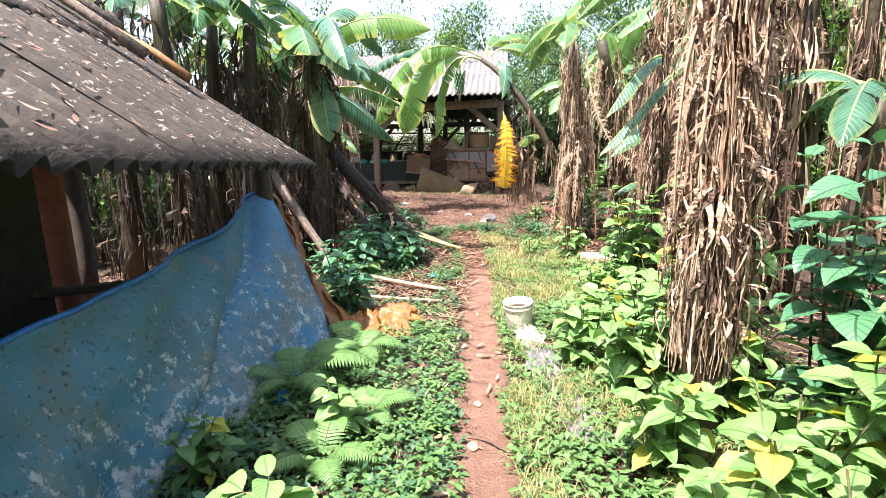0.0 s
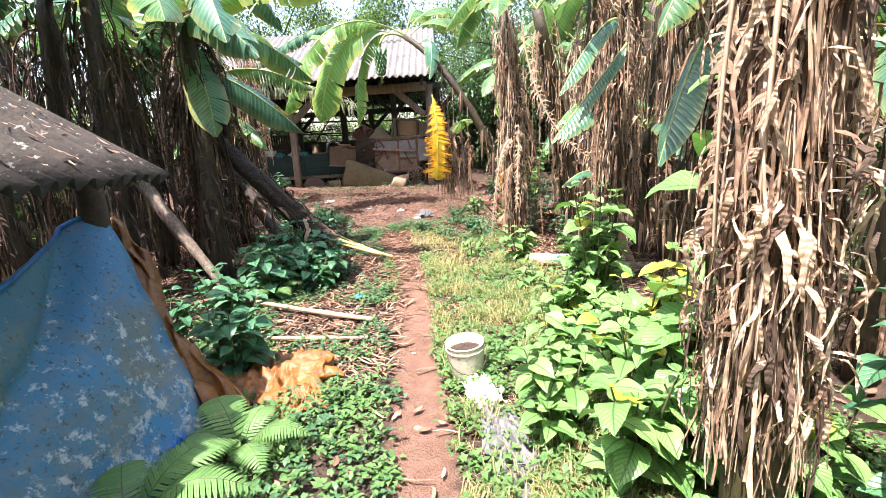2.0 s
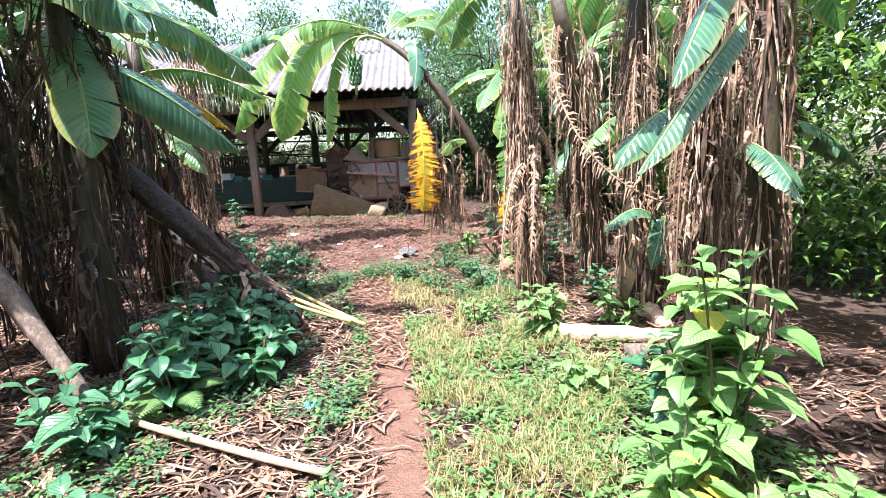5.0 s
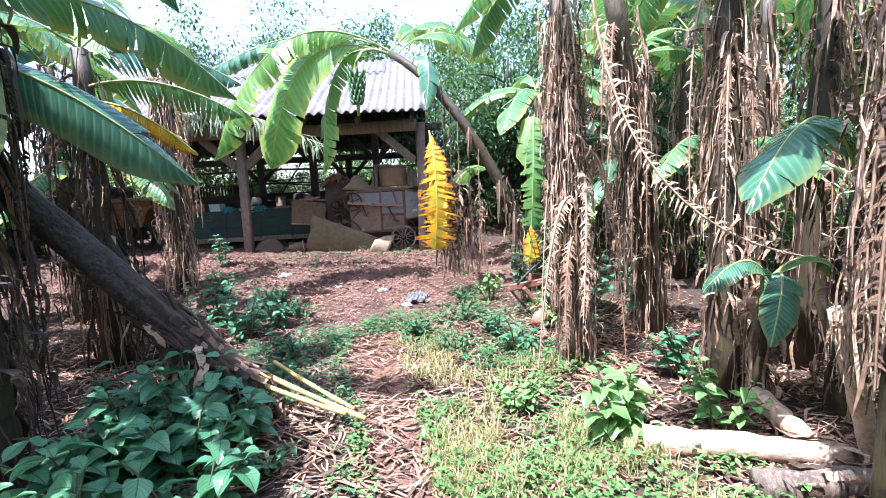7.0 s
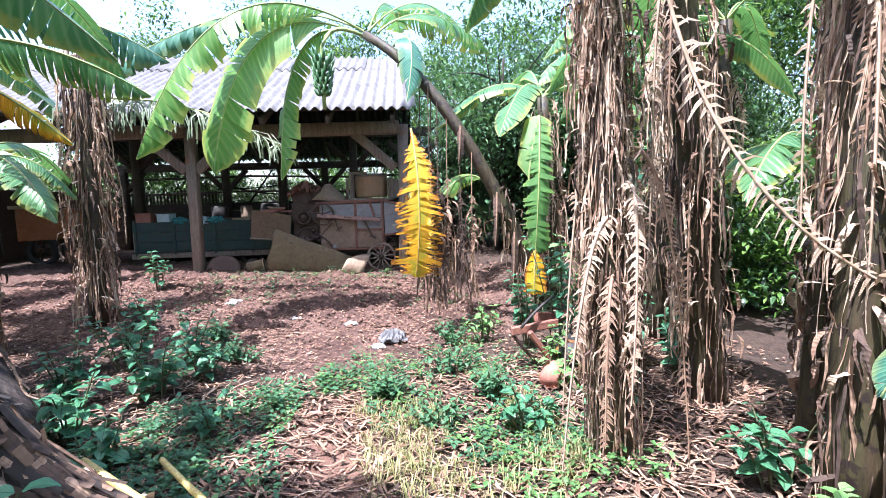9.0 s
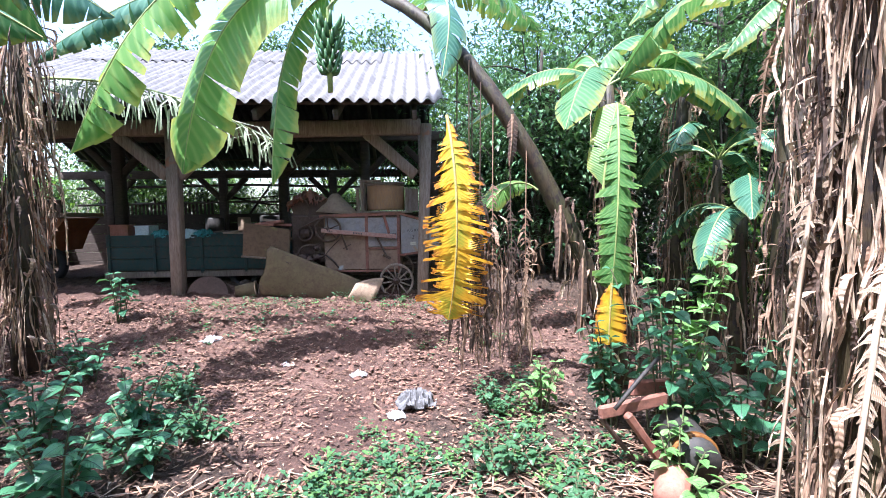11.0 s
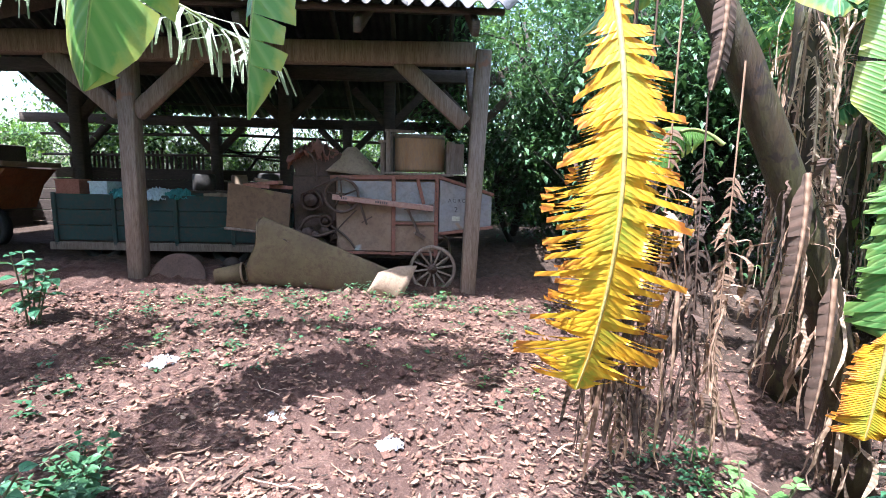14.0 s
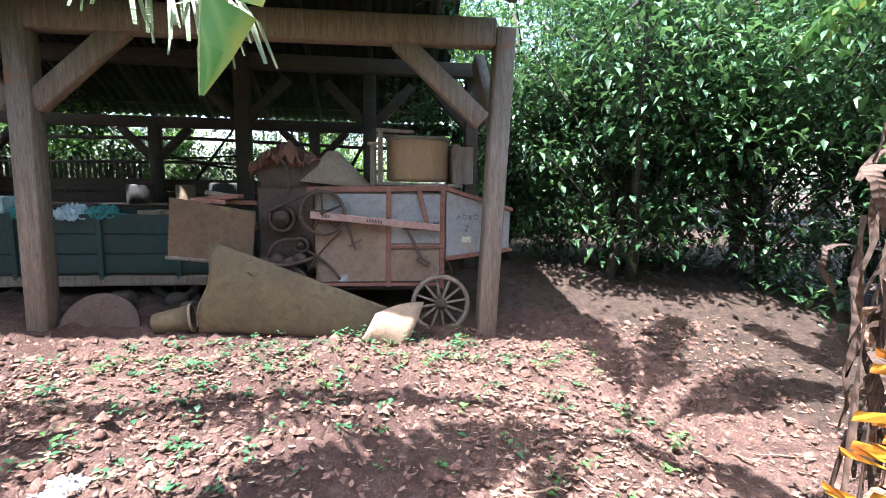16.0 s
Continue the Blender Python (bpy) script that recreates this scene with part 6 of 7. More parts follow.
for i, (x, y) in enumerate(((3.2, 17.0), (4.3, 15.9), (5.3, 15.2), (6.2, 14.2), (6.9, 13.4), (6.6, 12.0), (6.6, 10.6), (6.4, 8.4), (6.0, 6.2), (5.6, 4.0), (5.2, 1.8), (4.2, 0.2), (-6.0, 4.2), (-6.2, 8.0), (-6.3, 10.2), (-6.6, 12.2), (-7.2, 14.0), (-5.6, 2.0))):
    tree(bush_dark if i < 5 else bush, x, y, i * 61, rng.uniform(1.0, 1.4), "leafy green bush at the edge of the plantation", "bushes round the plantation")
ring = [(-9 + 4.2 * i + rng.uniform(-1, 1), 25 + rng.uniform(0, 4)) for i in range(8)] + [(-15, 20), (-12, 15), (-11, 9), (-10, 3), (-9, -3), (11, 18), (10.5, 13), (10, 8), (9.5, 3), (9, -3), (-5, -7), (0, -8.5), (5, -7), (16, 24), (-20, 27), (21, 30)]
for i, (x, y) in enumerate(ring):
    tree((far_a, far_b)[i % 2], x, y, i * 83, rng.uniform(0.85, 1.2), "tall leafy tree at the edge of the clearing", "trees round the clearing")


# ---- the threshing machine and what lies in the shed ----
def local_thing(name, label, cat, group=""):
    return thing(name, label, cat, SHED.copy(), group)


def ring_(b, c, r, w, depth, mi=0, n=28, axis="y"):
    """A flat rim standing in the x, z plane."""
    vs = []
    for k in range(n):
        a = 2 * math.pi * k / n
        for rr, yy in ((r, 0), (r, depth), (r - w, depth), (r - w, 0)):
            vs.append((c[0] + rr * math.cos(a), c[1] + yy, c[2] + rr * math.sin(a)))
    fs = []
    for k in range(n):
        m = (k + 1) % n
        for j in range(4):
            fs.append((k * 4 + j, k * 4 + (j + 1) % 4, m * 4 + (j + 1) % 4, m * 4 + j))
    return b.add(vs, fs, mi)


def wheel(parent, c, r, rim, spokes, depth, mat, hub=0.04, name="wheel", label=""):
    b = Buf()
    ring_(b, c, r, rim, depth)
    w = part(name, b, parent, label, [mat])
    for k in range(spokes):
        a = 2 * math.pi * (k + 0.3) / spokes
        s = Buf()
        tube(s, [(c[0] + hub * 0.6 * math.cos(a), c[1] + depth / 2, c[2] + hub * 0.6 * math.sin(a)), (c[0] + (r - rim * 0.7) * math.cos(a), c[1] + depth / 2, c[2] + (r - rim * 0.7) * math.sin(a))], [r * 0.055, r * 0.045], 6)
        part("spoke", s, w, "", [mat])
    h = Buf()
    tube(h, [(c[0], c[1] - 0.03, c[2]), (c[0], c[1] + depth + 0.01, c[2])], hub, 12)
    tube(h, [(c[0], c[1] - 0.05, c[2]), (c[0], c[1] - 0.029, c[2])], hub * 0.45, 8)
    part("hub", h, w, "", ["iron"])
    return w


def text_on(word, size, m, parent, name="lettering"):
    cu = bpy.data.curves.new("lettering", "FONT")
    cu.body, cu.size, cu.extrude, cu.align_x, cu.space_character = word, size, 0.0015, "CENTER", 1.35
    ob = new(name, cu)
    ob.parent = parent
    ob.matrix_basis = m
    cu.materials.append(M["ink"])
    return ob


def thresher():
    t = local_thing("threshing_machine", "old dusty threshing machine with tan panels, pulleys and spoked wheels", "farm machine")
    F = 0.36
    b = Buf()
    box(b, -1.44, -0.28, F, F + 0.95, 0.86, 1.68, bev=0.01)
    part("body", b, t, "", ["panel"], False)
    for x0, x1, z0, z1, mt in ((-1.42, -0.80, 0.87, 1.40, "panel"), (-1.42, -0.80, 1.44, 1.67, "galv"), (-0.77, -0.31, 1.22, 1.67, "galv"), (-0.77, -0.31, 0.87, 1.17, "panel")):
        b = Buf()
        box(b, x0, x1, F - 0.012, F + 0.004, z0, z1, bev=0.006)
        part("panel", b, t, "dusty grey galvanised panel" if mt == "galv" else "dusty tan sheet panel", [mt], False)
    for p, q, w, h in (((-0.785, F - 0.02, 0.82), (-0.785, F - 0.02, 1.74), 0.045, 0.035), ((-0.295, F - 0.02, 0.80), (-0.295, F - 0.02, 1.72), 0.045, 0.035), ((-1.46, F - 0.02, 0.85), (-0.27, F - 0.02, 0.84), 0.03, 0.03), ((-0.78, F - 0.025, 1.195), (-0.28, F - 0.025, 1.195), 0.028, 0.028), ((-1.5, F - 0.02, 1.70), (-0.25, F - 0.02, 1.73), 0.03, 0.05), ((-1.44, F - 0.02, 1.42), (-0.79, F - 0.02, 1.42), 0.025, 0.025), ((-0.52, F - 0.04, 1.72), (-0.44, F - 0.04, 1.42), 0.04, 0.04)):
        b = Buf()
        beam(b, p, q, w, h, bev=0.004)
        part("frame_bar", b, t, "rust-red riveted angle bar", ["redpaint"], False)
    for k in range(9):
        b = Buf()
        z = 0.9 + k * 0.095
        tube(b, [(-0.295, F - 0.048, z), (-0.295, F - 0.036, z)], 0.008, 6)
        part("rivet", b, t, "", ["iron"])
    b = Buf()
    plate(b, [(-0.26, 1.70), (0.34, 1.52), (0.34, 1.18), (-0.26, 1.10)], 0.6)
    head = part("head_box", b, t, "bluish grey tapered end panel with stencilled lettering", ["galv"], False, m=pose(0, F - 0.005, 0))
    for p, q in (((-0.27, F - 0.02, 1.73), (0.36, F - 0.02, 1.54)), ((-0.27, F - 0.02, 1.08), (0.36, F - 0.02, 1.17))):
        b = Buf()
        beam(b, p, q, 0.04, 0.035, bev=0.004)
        part("frame_bar", b, t, "", ["redpaint"], False)
    text_on("AGRO", 0.062, pose(-0.06, F - 0.012, 1.445, 90), t)
    text_on("2", 0.085, pose(-0.07, F - 0.012, 1.335, 90), t)
    b = Buf()
    box(b, -0.115, -0.025, F - 0.016, F - 0.006, 1.235, 1.285, bev=0.002)
    part("name_plate", b, t, "small pale plate", ["white_plastic"], False)
    # pink connecting bar with worn lettering, levers
    b = Buf()
    beam(b, (-1.46, F - 0.12, 1.485), (-0.33, F - 0.10, 1.375), 0.03, 0.062, bev=0.005)
    bar = part("connecting_bar", b, t, "long faded pink wooden bar", ["pinkpaint"], False)
    for x, n in ((-1.36, 3), (-0.98, 6)):
        for k in range(n):
            b = Buf()
            xx = x + k * 0.024
            z = 1.485 - (xx + 1.46) * 0.0973
            box(b, xx, xx + 0.014, F - 0.140, F - 0.134, z - 0.012, z + 0.012, bev=0.001)
            part("lettering", b, bar, "", ["ink"], False)
    for p, q, w in (((-0.62, F - 0.09, 1.36), (-0.47, F - 0.09, 1.05), 0.035), ((-0.66, F - 0.09, 1.36), (-0.36, F - 0.09, 1.36), 0.022), ((-0.53, F - 0.12, 1.10), (-0.42, F - 0.12, 1.04), 0.05), ((-1.16, F - 0.08, 1.42), (-1.08, F - 0.08, 1.18), 0.03), ((-1.14, F - 0.08, 1.20), (-1.02, F - 0.08, 1.27), 0.016), ((-0.36, F - 0.06, 1.42), (-0.36, F - 0.06, 1.34), 0.06)):
        b = Buf()
        beam(b, p, q, w, w * 0.8, bev=0.004)
        part("lever", b, t, "", ["iron"], False)
    # drum housing with pulleys
    b = Buf()
    box(b, -1.96, -1.45, F + 0.12, F + 0.95, 0.92, 1.72, bev=0.02)
    part("drum_housing", b, t, "dark rusty drum housing", ["iron"], False)
    b = Buf()
    plate(b, [(-1.9, 1.62), (-1.42, 1.70), (-1.42, 1.98), (-1.72, 2.05), (-1.98, 1.86)], 0.45)
    part("hopper", b, t, "", ["iron"], False, m=pose(0, F + 0.2, 0))
    wheel(t, (-1.36, F - 0.10, 1.50), 0.20, 0.028, 5, 0.035, "iron", 0.035, "flywheel", "large five-spoked iron pulley")
    w2 = wheel(t, (-1.73, F + 0.02, 1.44), 0.125, 0.03, 8, 0.05, "iron", 0.07, "pulley")
    wheel(t, (-1.565, F + 0.0, 1.205), 0.075, 0.024, 6, 0.06, "iron", 0.03, "pulley")
    for pts, r in ((((-1.83, F + 0.0, 1.50), (-1.6, F, 1.62), (-1.40, F - 0.08, 1.70)), 0.012), (((-1.5, F, 1.15), (-1.3, F - 0.05, 1.05), (-1.22, F - 0.05, 0.9)), 0.014), (((-1.62, F, 1.25), (-1.8, F, 1.28), (-1.85, F, 1.1)), 0.02), (((-1.75, F, 1.98), (-1.62, F - 0.03, 1.9), (-1.66, F - 0.02, 1.66)), 0.013), (((-1.9, F, 1.06), (-1.7, F - 0.04, 0.98), (-1.45, F - 0.04, 1.1)), 0.018), (((-1.2, F - 0.06, 1.34), (-1.42, F - 0.06, 1.14), (-1.5, F - 0.04, 0.98)), 0.008)):
        b = Buf()
        tube(b, bez(*pts, 9), r, 6)
        part("rod", b, t, "", ["iron"])
    for k in range(5):
        b = Buf()
        x, z = -1.88 + 0.1 * k, 1.06 + 0.05 * math.sin(k * 3)
        tube(b, [(x, F - 0.02, z), (x + 0.02, F + 0.12, z)], 0.045 + 0.012 * (k % 2), 9)
        part("bearing", b, t, "", ["iron"])
    # tray at the straw end
    b = Buf()
    plate(b, [(-2.62, 1.62), (-1.93, 1.50), (-1.97, 1.06), (-2.66, 1.12)], 0.025)
    part("tray_side", b, t, "rust-brown sheet side with a mossy stain", ["rust"], False, m=pose(0, F - 0.06, 0))
    b = Buf()
    beam(b, (-2.68, F - 0.06, 1.11), (-1.98, F - 0.06, 1.045), 0.05, 0.03)
    part("tray_edge", b, t, "", ["timber"], False)
    b = Buf()
    plate(b, [(-2.6, F - 0.03), (-1.95, F - 0.03), (-1.95, F + 0.8), (-2.6, F + 0.8)], 0.02, axis="z")
    part("tray_floor", b, t, "", ["rust"], False, m=pose(0, 0, 1.34))
    for k, (x, z, r) in enumerate(((-2.35, 1.585, 6), (-2.22, 1.60, -8), (-2.12, 1.575, 4), (-2.3, 1.62, 14), (-2.42, 1.60, -3))):
        b = Buf()
        box(b, -0.14, 0.14, -0.05, 0.05, -0.02, 0.02)
        thing("brick" if k != 3 else "wooden_slat", "loose red clay tile piled on the machine" if k != 3 else "pale wooden slat piled on the machine", "tile" if k != 3 else "slat", SHED @ pose(x, F + 0.06 + 0.07 * k, z + 0.02 * (k % 2), 0, r * 0.6, r * 2), "tiles on the machine", data=b, mats=["brick" if k != 3 else "tan"], smooth=False)
    # wheels on the ground
    for lx, ly in ((-0.33, 0.10), (-0.33, 1.15), (-1.7, 1.2), (-1.75, 0.42)):
        z = shed_floor(lx, ly) + 0.235
        wheel(t, (lx, ly, z), 0.262, 0.035, 12, 0.055, "timber", 0.05, "wheel", "spoked wooden wheel with an iron hub")
    for lx in (-0.33, -1.72):
        b = Buf()
        beam(b, (lx, 0.15, 0.76), (lx, 1.2, 0.76), 0.07, 0.07)
        part("axle", b, t, "", ["timber_dark"], False)
    b = Buf()
    beam(b, (-1.9, 0.45, 0.82), (-0.2, 0.45, 0.82), 0.07, 0.09)
    part("sill", b, t, "", ["timber_dark"], False)


thresher()


def chute():
    # a big tapered half pipe that leans against the machine
    c = local_thing("sheet_metal_chute", "large tapered olive-brown sheet metal chute lying on the ground", "chute")
    n, m = 10, 14
    vs, uv = [], []
    a0, a1 = np.array((-2.20, -0.12, 0.93)), np.array((-0.83, -0.10, 0.60))
    ax = unit(a1 - a0)
    side = np.array((0, -1.0, 0))
    up = np.cross(side, ax) * -1
    up = up if up[2] > 0 else -up
    for i in range(n + 1):
        f = i / n
        r = 0.36 + (0.135 - 0.36) * f
        for j in range(m + 1):
            a = math.pi * (j / m - 0.5)
            q = a0 + ax * (f * 1.42) + up * r * math.sin(a) + side * r * 0.22 * math.cos(a) + ax * 0.02 * math.sin(j)
            vs.append(q)
            uv.append((j / m, f))
    b = Buf().add(vs, grid(m, n), 0, uv)
    ob = part("shell", b, c, "", ["chute"])
    so = ob.modifiers.new("thickness", "SOLIDIFY")
    so.thickness = 0.006
    for i, nm in ((0, "rim"), (n, "rim")):
        b = Buf()
        tube(b, vs[i * (m + 1):(i + 1) * (m + 1)], 0.009, 6)
        part(nm, b, c, "", ["chute"])
    for f in (0.13,):
        b = Buf()
        i = 2
        beam(b, vs[i * (m + 1) + 10], np.array(vs[i * (m + 1) + 10]) + (0.06, -0.05, -0.02), 0.012, 0.012)
        part("bracket", b, c, "", ["iron"])
    for k in range(10):
        b = Buf()
        q = np.array(vs[k * (m + 1) + 12])
        tube(b, [q + (0, -0.006, 0), q + (0, 0.01, 0)], 0.009, 6)
        part("rivet", b, c, "", ["iron"])
    lip = local_thing("bent_sheet_lip", "bent pale sheet metal flap at the foot of the chute", "sheet metal")
    rows = []
    for i in range(7):
        f = i / 6
        for j in range(9):
            g = j / 8
            rows.append((-0.95 + 0.40 * f + 0.05 * g - 0.12 * (1 - g), -0.26 - 0.06 * math.sin(g * 3.1) + 0.15 * f * g, 0.43 + 0.30 * g + 0.05 * f * g + 0.03 * math.sin(f * 3)))
    b = Buf().add(rows, grid(8, 6))
    ob = part("flap", b, lip, "", ["tan"])
    so = ob.modifiers.new("thickness", "SOLIDIFY")
    so.thickness = 0.006


chute()


def top_things():
    # a tan cone of sheet and a round sieve drum in a crate, on top of the machine
    c = local_thing("tan_cone_cover", "dusty tan cone-shaped cover lying on the machine", "cover")
    n = 24
    vs = []
    for z, rx, ry, ox in ((1.745, 0.36, 0.26, 0), (1.80, 0.30, 0.22, 0.0), (2.03, 0.08, 0.07, -0.03), (2.06, 0.05, 0.045, -0.03)):
        for k in range(n):
            a = 2 * math.pi * k / n
            vs.append((-1.27 + ox + rx * math.cos(a), 0.66 + ry * math.sin(a), z - 0.03 * math.cos(a) * (1 if z < 1.9 else 0)))
    fs = [(i * n + k, i * n + (k + 1) % n, (i + 1) * n + (k + 1) % n, (i + 1) * n + k) for i in range(3) for k in range(n)] + [tuple(3 * n + k for k in range(n)), tuple(range(n))[::-1]]
    part("cone", Buf().add(vs, fs), c, "", ["tan"])
    cr = local_thing("sieve_drum", "tan wooden sieve drum in a grey slatted crate on the machine", "sieve drum")
    b = Buf()
    n = 30
    vs = []
    for z, r in ((1.79, 0.29), (1.82, 0.30), (2.16, 0.30), (2.19, 0.285)):
        for k in range(n):
            a = 2 * math.pi * k / n
            vs.append((-0.50 + r * 1.0 * math.cos(a), 0.72 + r * 0.9 * math.sin(a), z))
    fs = [(i * n + k, i * n + (k + 1) % n, (i + 1) * n + (k + 1) % n, (i + 1) * n + k) for i in range(3) for k in range(n)] + [tuple(3 * n + k for k in range(n)), tuple(range(n))[::-1]]
    part("drum", b.add(vs, fs), cr, "", ["cask"])
    b = Buf()
    ring_(b, (0, 0, 0), 0.305, 0.02, 0.03, n=30)
    part("hoop", b, cr, "", ["timber"], m=pose(-0.50, 0.72, 2.17, 90, 0, 0) @ Matrix.Diagonal((1, 1, 0.9, 1)))
    for p, q in (((-0.86, 0.5, 1.74), (-0.86, 0.5, 2.24)), ((-0.86, 0.95, 1.74), (-0.86, 0.95, 2.24)), ((-0.93, 0.55, 1.74), (-0.93, 0.55, 2.14)), ((-0.16, 0.5, 1.74), (-0.16, 0.5, 2.14)), ((-0.10, 0.8, 1.74), (-0.10, 0.8, 2.16)), ((-0.9, 0.45, 1.765), (-0.1, 0.45, 1.75)), ((-0.9, 0.95, 2.24), (-0.2, 0.95, 2.24)), ((-0.9, 0.52, 2.25), (-0.55, 0.52, 2.24)), ((-0.98, 0.55, 2.13), (-0.84, 0.55, 2.13))):
        b = Buf()
        beam(b, p, q, 0.05, 0.03, bev=0.004)
        part("slat", b, cr, "", ["timber"], False)
    b = Buf()
    box(b, -0.19, 0.02, 0.55, 0.95, 1.77, 2.12)
    part("side_box", b, cr, "", ["timber"], False)
    m = crumple(0.62, 0.5, 0.26, 21)
    ob = thing("maroon_sheet", "crumpled maroon plastic sheet heaped on the machine", "plastic sheet", SHED @ pose(-1.72, 0.62, 1.80, -25, 0, 12), data=m, mats=["redpaint"])
    so = ob.modifiers.new("thickness", "SOLIDIFY")
    so.thickness = 0.004


top_things()


def trailer():
    t = local_thing("farm_trailer", "faded dark green wooden farm trailer loaded with crates", "trailer")
    x0, x1, y0, y1, z0, z1 = -5.02, -2.1, 0.95, 2.0, 0.86, 1.44
    for k in range(3):
        zz = z0 + k * (z1 - z0) / 3
        b = Buf()
        box(b, x0, x1, y0 - 0.03, y0, zz, zz + (z1 - z0) / 3 - 0.006)
        part("board", b, t, "", ["green_paint"], False)
        b = Buf()
        box(b, x0 - 0.03, x0, y0, y1, zz, zz + (z1 - z0) / 3 - 0.006)
        part("board", b, t, "dusty grey-tan end board", ["tan" if k != 2 else "green_paint"], False)
        b = Buf()
        box(b, x0, x1, y1, y1 + 0.03, zz, zz + (z1 - z0) / 3 - 0.006)
        part("board", b, t, "", ["green_paint"], False)
    b = Buf()
    box(b, x0, x1, y0, y1, z0 - 0.05, z0 + 0.1)
    part("trailer_bed", b, t, "", ["timber_dark"], False)
    for x in (x0 + 0.04, x0 + 0.75, x0 + 1.5, x0 + 2.2):
        b = Buf()
        box(b, x - 0.025, x + 0.025, y0 - 0.055, y0 - 0.031, z0 - 0.06, z1 + 0.01)
        part("stake", b, t, "", ["green_paint"], False)
    for p, q in (((x0 - 0.05, y0 - 0.02, z0 - 0.07), (x1, y0 - 0.02, z0 - 0.07)), ((x0 - 0.05, y1, z0 - 0.07), (x1, y1, z0 - 0.07))):
        b = Buf()
        beam(b, p, q, 0.07, 0.1)
        part("chassis_beam", b, t, "", ["timber"], False)
    for lx in (-4.5, -2.9):
        for ly in (0.98, 1.9):
            z = shed_floor(lx, ly) + 0.22
            wheel(t, (lx, ly, z), 0.25, 0.07, 6, 0.1, "black", 0.05, "wheel")
    b = Buf()
    beam(b, (-5.0, 0.7, 0.62), (-6.9, -0.05, 0.60), 0.09, 0.08)
    part("drawbar", b, t, "", ["timber"], False)
    def crate(lx, ly, w, d, h, mat, label, rot):
        ob = thing("crate", label, "crate", SHED @ pose(lx, ly, z1 - 0.03, 0, 0, rot), "crates on the trailer")
        for bx in ((-w / 2, w / 2, -d / 2, -d / 2 + 0.015), (-w / 2, w / 2, d / 2 - 0.015, d / 2), (-w / 2, -w / 2 + 0.015, -d / 2, d / 2), (w / 2 - 0.015, w / 2, -d / 2, d / 2)):
            b = Buf()
            box(b, *bx, 0, h, bev=0.003)
            part("side", b, ob, "", [mat], False)
        b = Buf()
        box(b, -w / 2, w / 2, -d / 2, d / 2, 0, 0.015, bev=0.003)
        part("base", b, ob, "", [mat], False)
        for z in (0.0, h - 0.02):
            b = Buf()
            box(b, -w / 2 - 0.01, w / 2 + 0.01, -d / 2 - 0.01, -d / 2 + 0.002, z, z + 0.022, bev=0.002)
            part("rim", b, ob, "", [mat], False)
    crate(-4.86, 1.1, 0.26, 0.3, 0.20, "brick", "red plastic crate standing on the trailer", 10)
    crate(-4.5, 1.15, 0.24, 0.25, 0.18, "pale_blue", "white plastic box standing on the trailer", -6)
    for lx, s, mt, lab, sd in ((-3.78, 0.36, "pale_blue", "crumpled pale blue plastic bag on the trailer edge", 31), (-3.5, 0.3, "teal", "teal cloth bundled on the trailer", 33), (-4.2, 0.3, "teal", "teal cloth bundled on the trailer", 35)):
        ob = thing("plastic_bag" if mt != "teal" else "cloth", lab, "bag" if mt != "teal" else "cloth", SHED @ pose(lx, 1.02, z1 - 0.03, 18, 0, sd), data=crumple(s, s, 0.09, sd), mats=[mt])
        so = ob.modifiers.new("thickness", "SOLIDIFY")
        so.thickness = 0.004
    for k in range(7):
        b = Buf()
        box(b, -0.11, 0.11, -0.06, 0.06, -0.03, 0.03)
        thing("brick", "loose clay brick on the trailer", "brick", SHED @ pose(-3.1 + 0.13 * k, 1.05 + 0.05 * (k % 3), z1 + 0.0, 3 * k % 5, 4 * (k % 3), 30 * k), "bricks on the trailer", data=b, mats=["tan"], smooth=False)


trailer()


def orange_machine():
    t = local_thing("orange_farm_box", "faded orange sheet metal farm machine in the shed", "farm machine")
    b = Buf()
    plate(b, [(-7.6, 1.78), (-6.1, 1.73), (-6.3, 1.5), (-6.45, 1.15), (-7.6, 1.12)], 0.9)
    part("body", b, t, "", ["orange_paint"], False, m=pose(0, 1.6, 0))
    b = Buf()
    box(b, -7.65, -6.05, 1.5, 2.55, 1.76, 1.83)
    part("lid", b, t, "dusty pink-tan top edge", ["tan"], False)
    for lx in (-7.2, -6.5):
        wheel(t, (lx, 1.62, shed_floor(lx, 1.6) + 0.29), 0.31, 0.09, 6, 0.12, "black", 0.06)
    b = Buf()
    beam(b, (-7.5, 2.0, 1.09), (-6.4, 2.0, 1.08), 0.12, 0.1)
    part("chassis", b, t, "", ["iron"], False)


orange_machine()


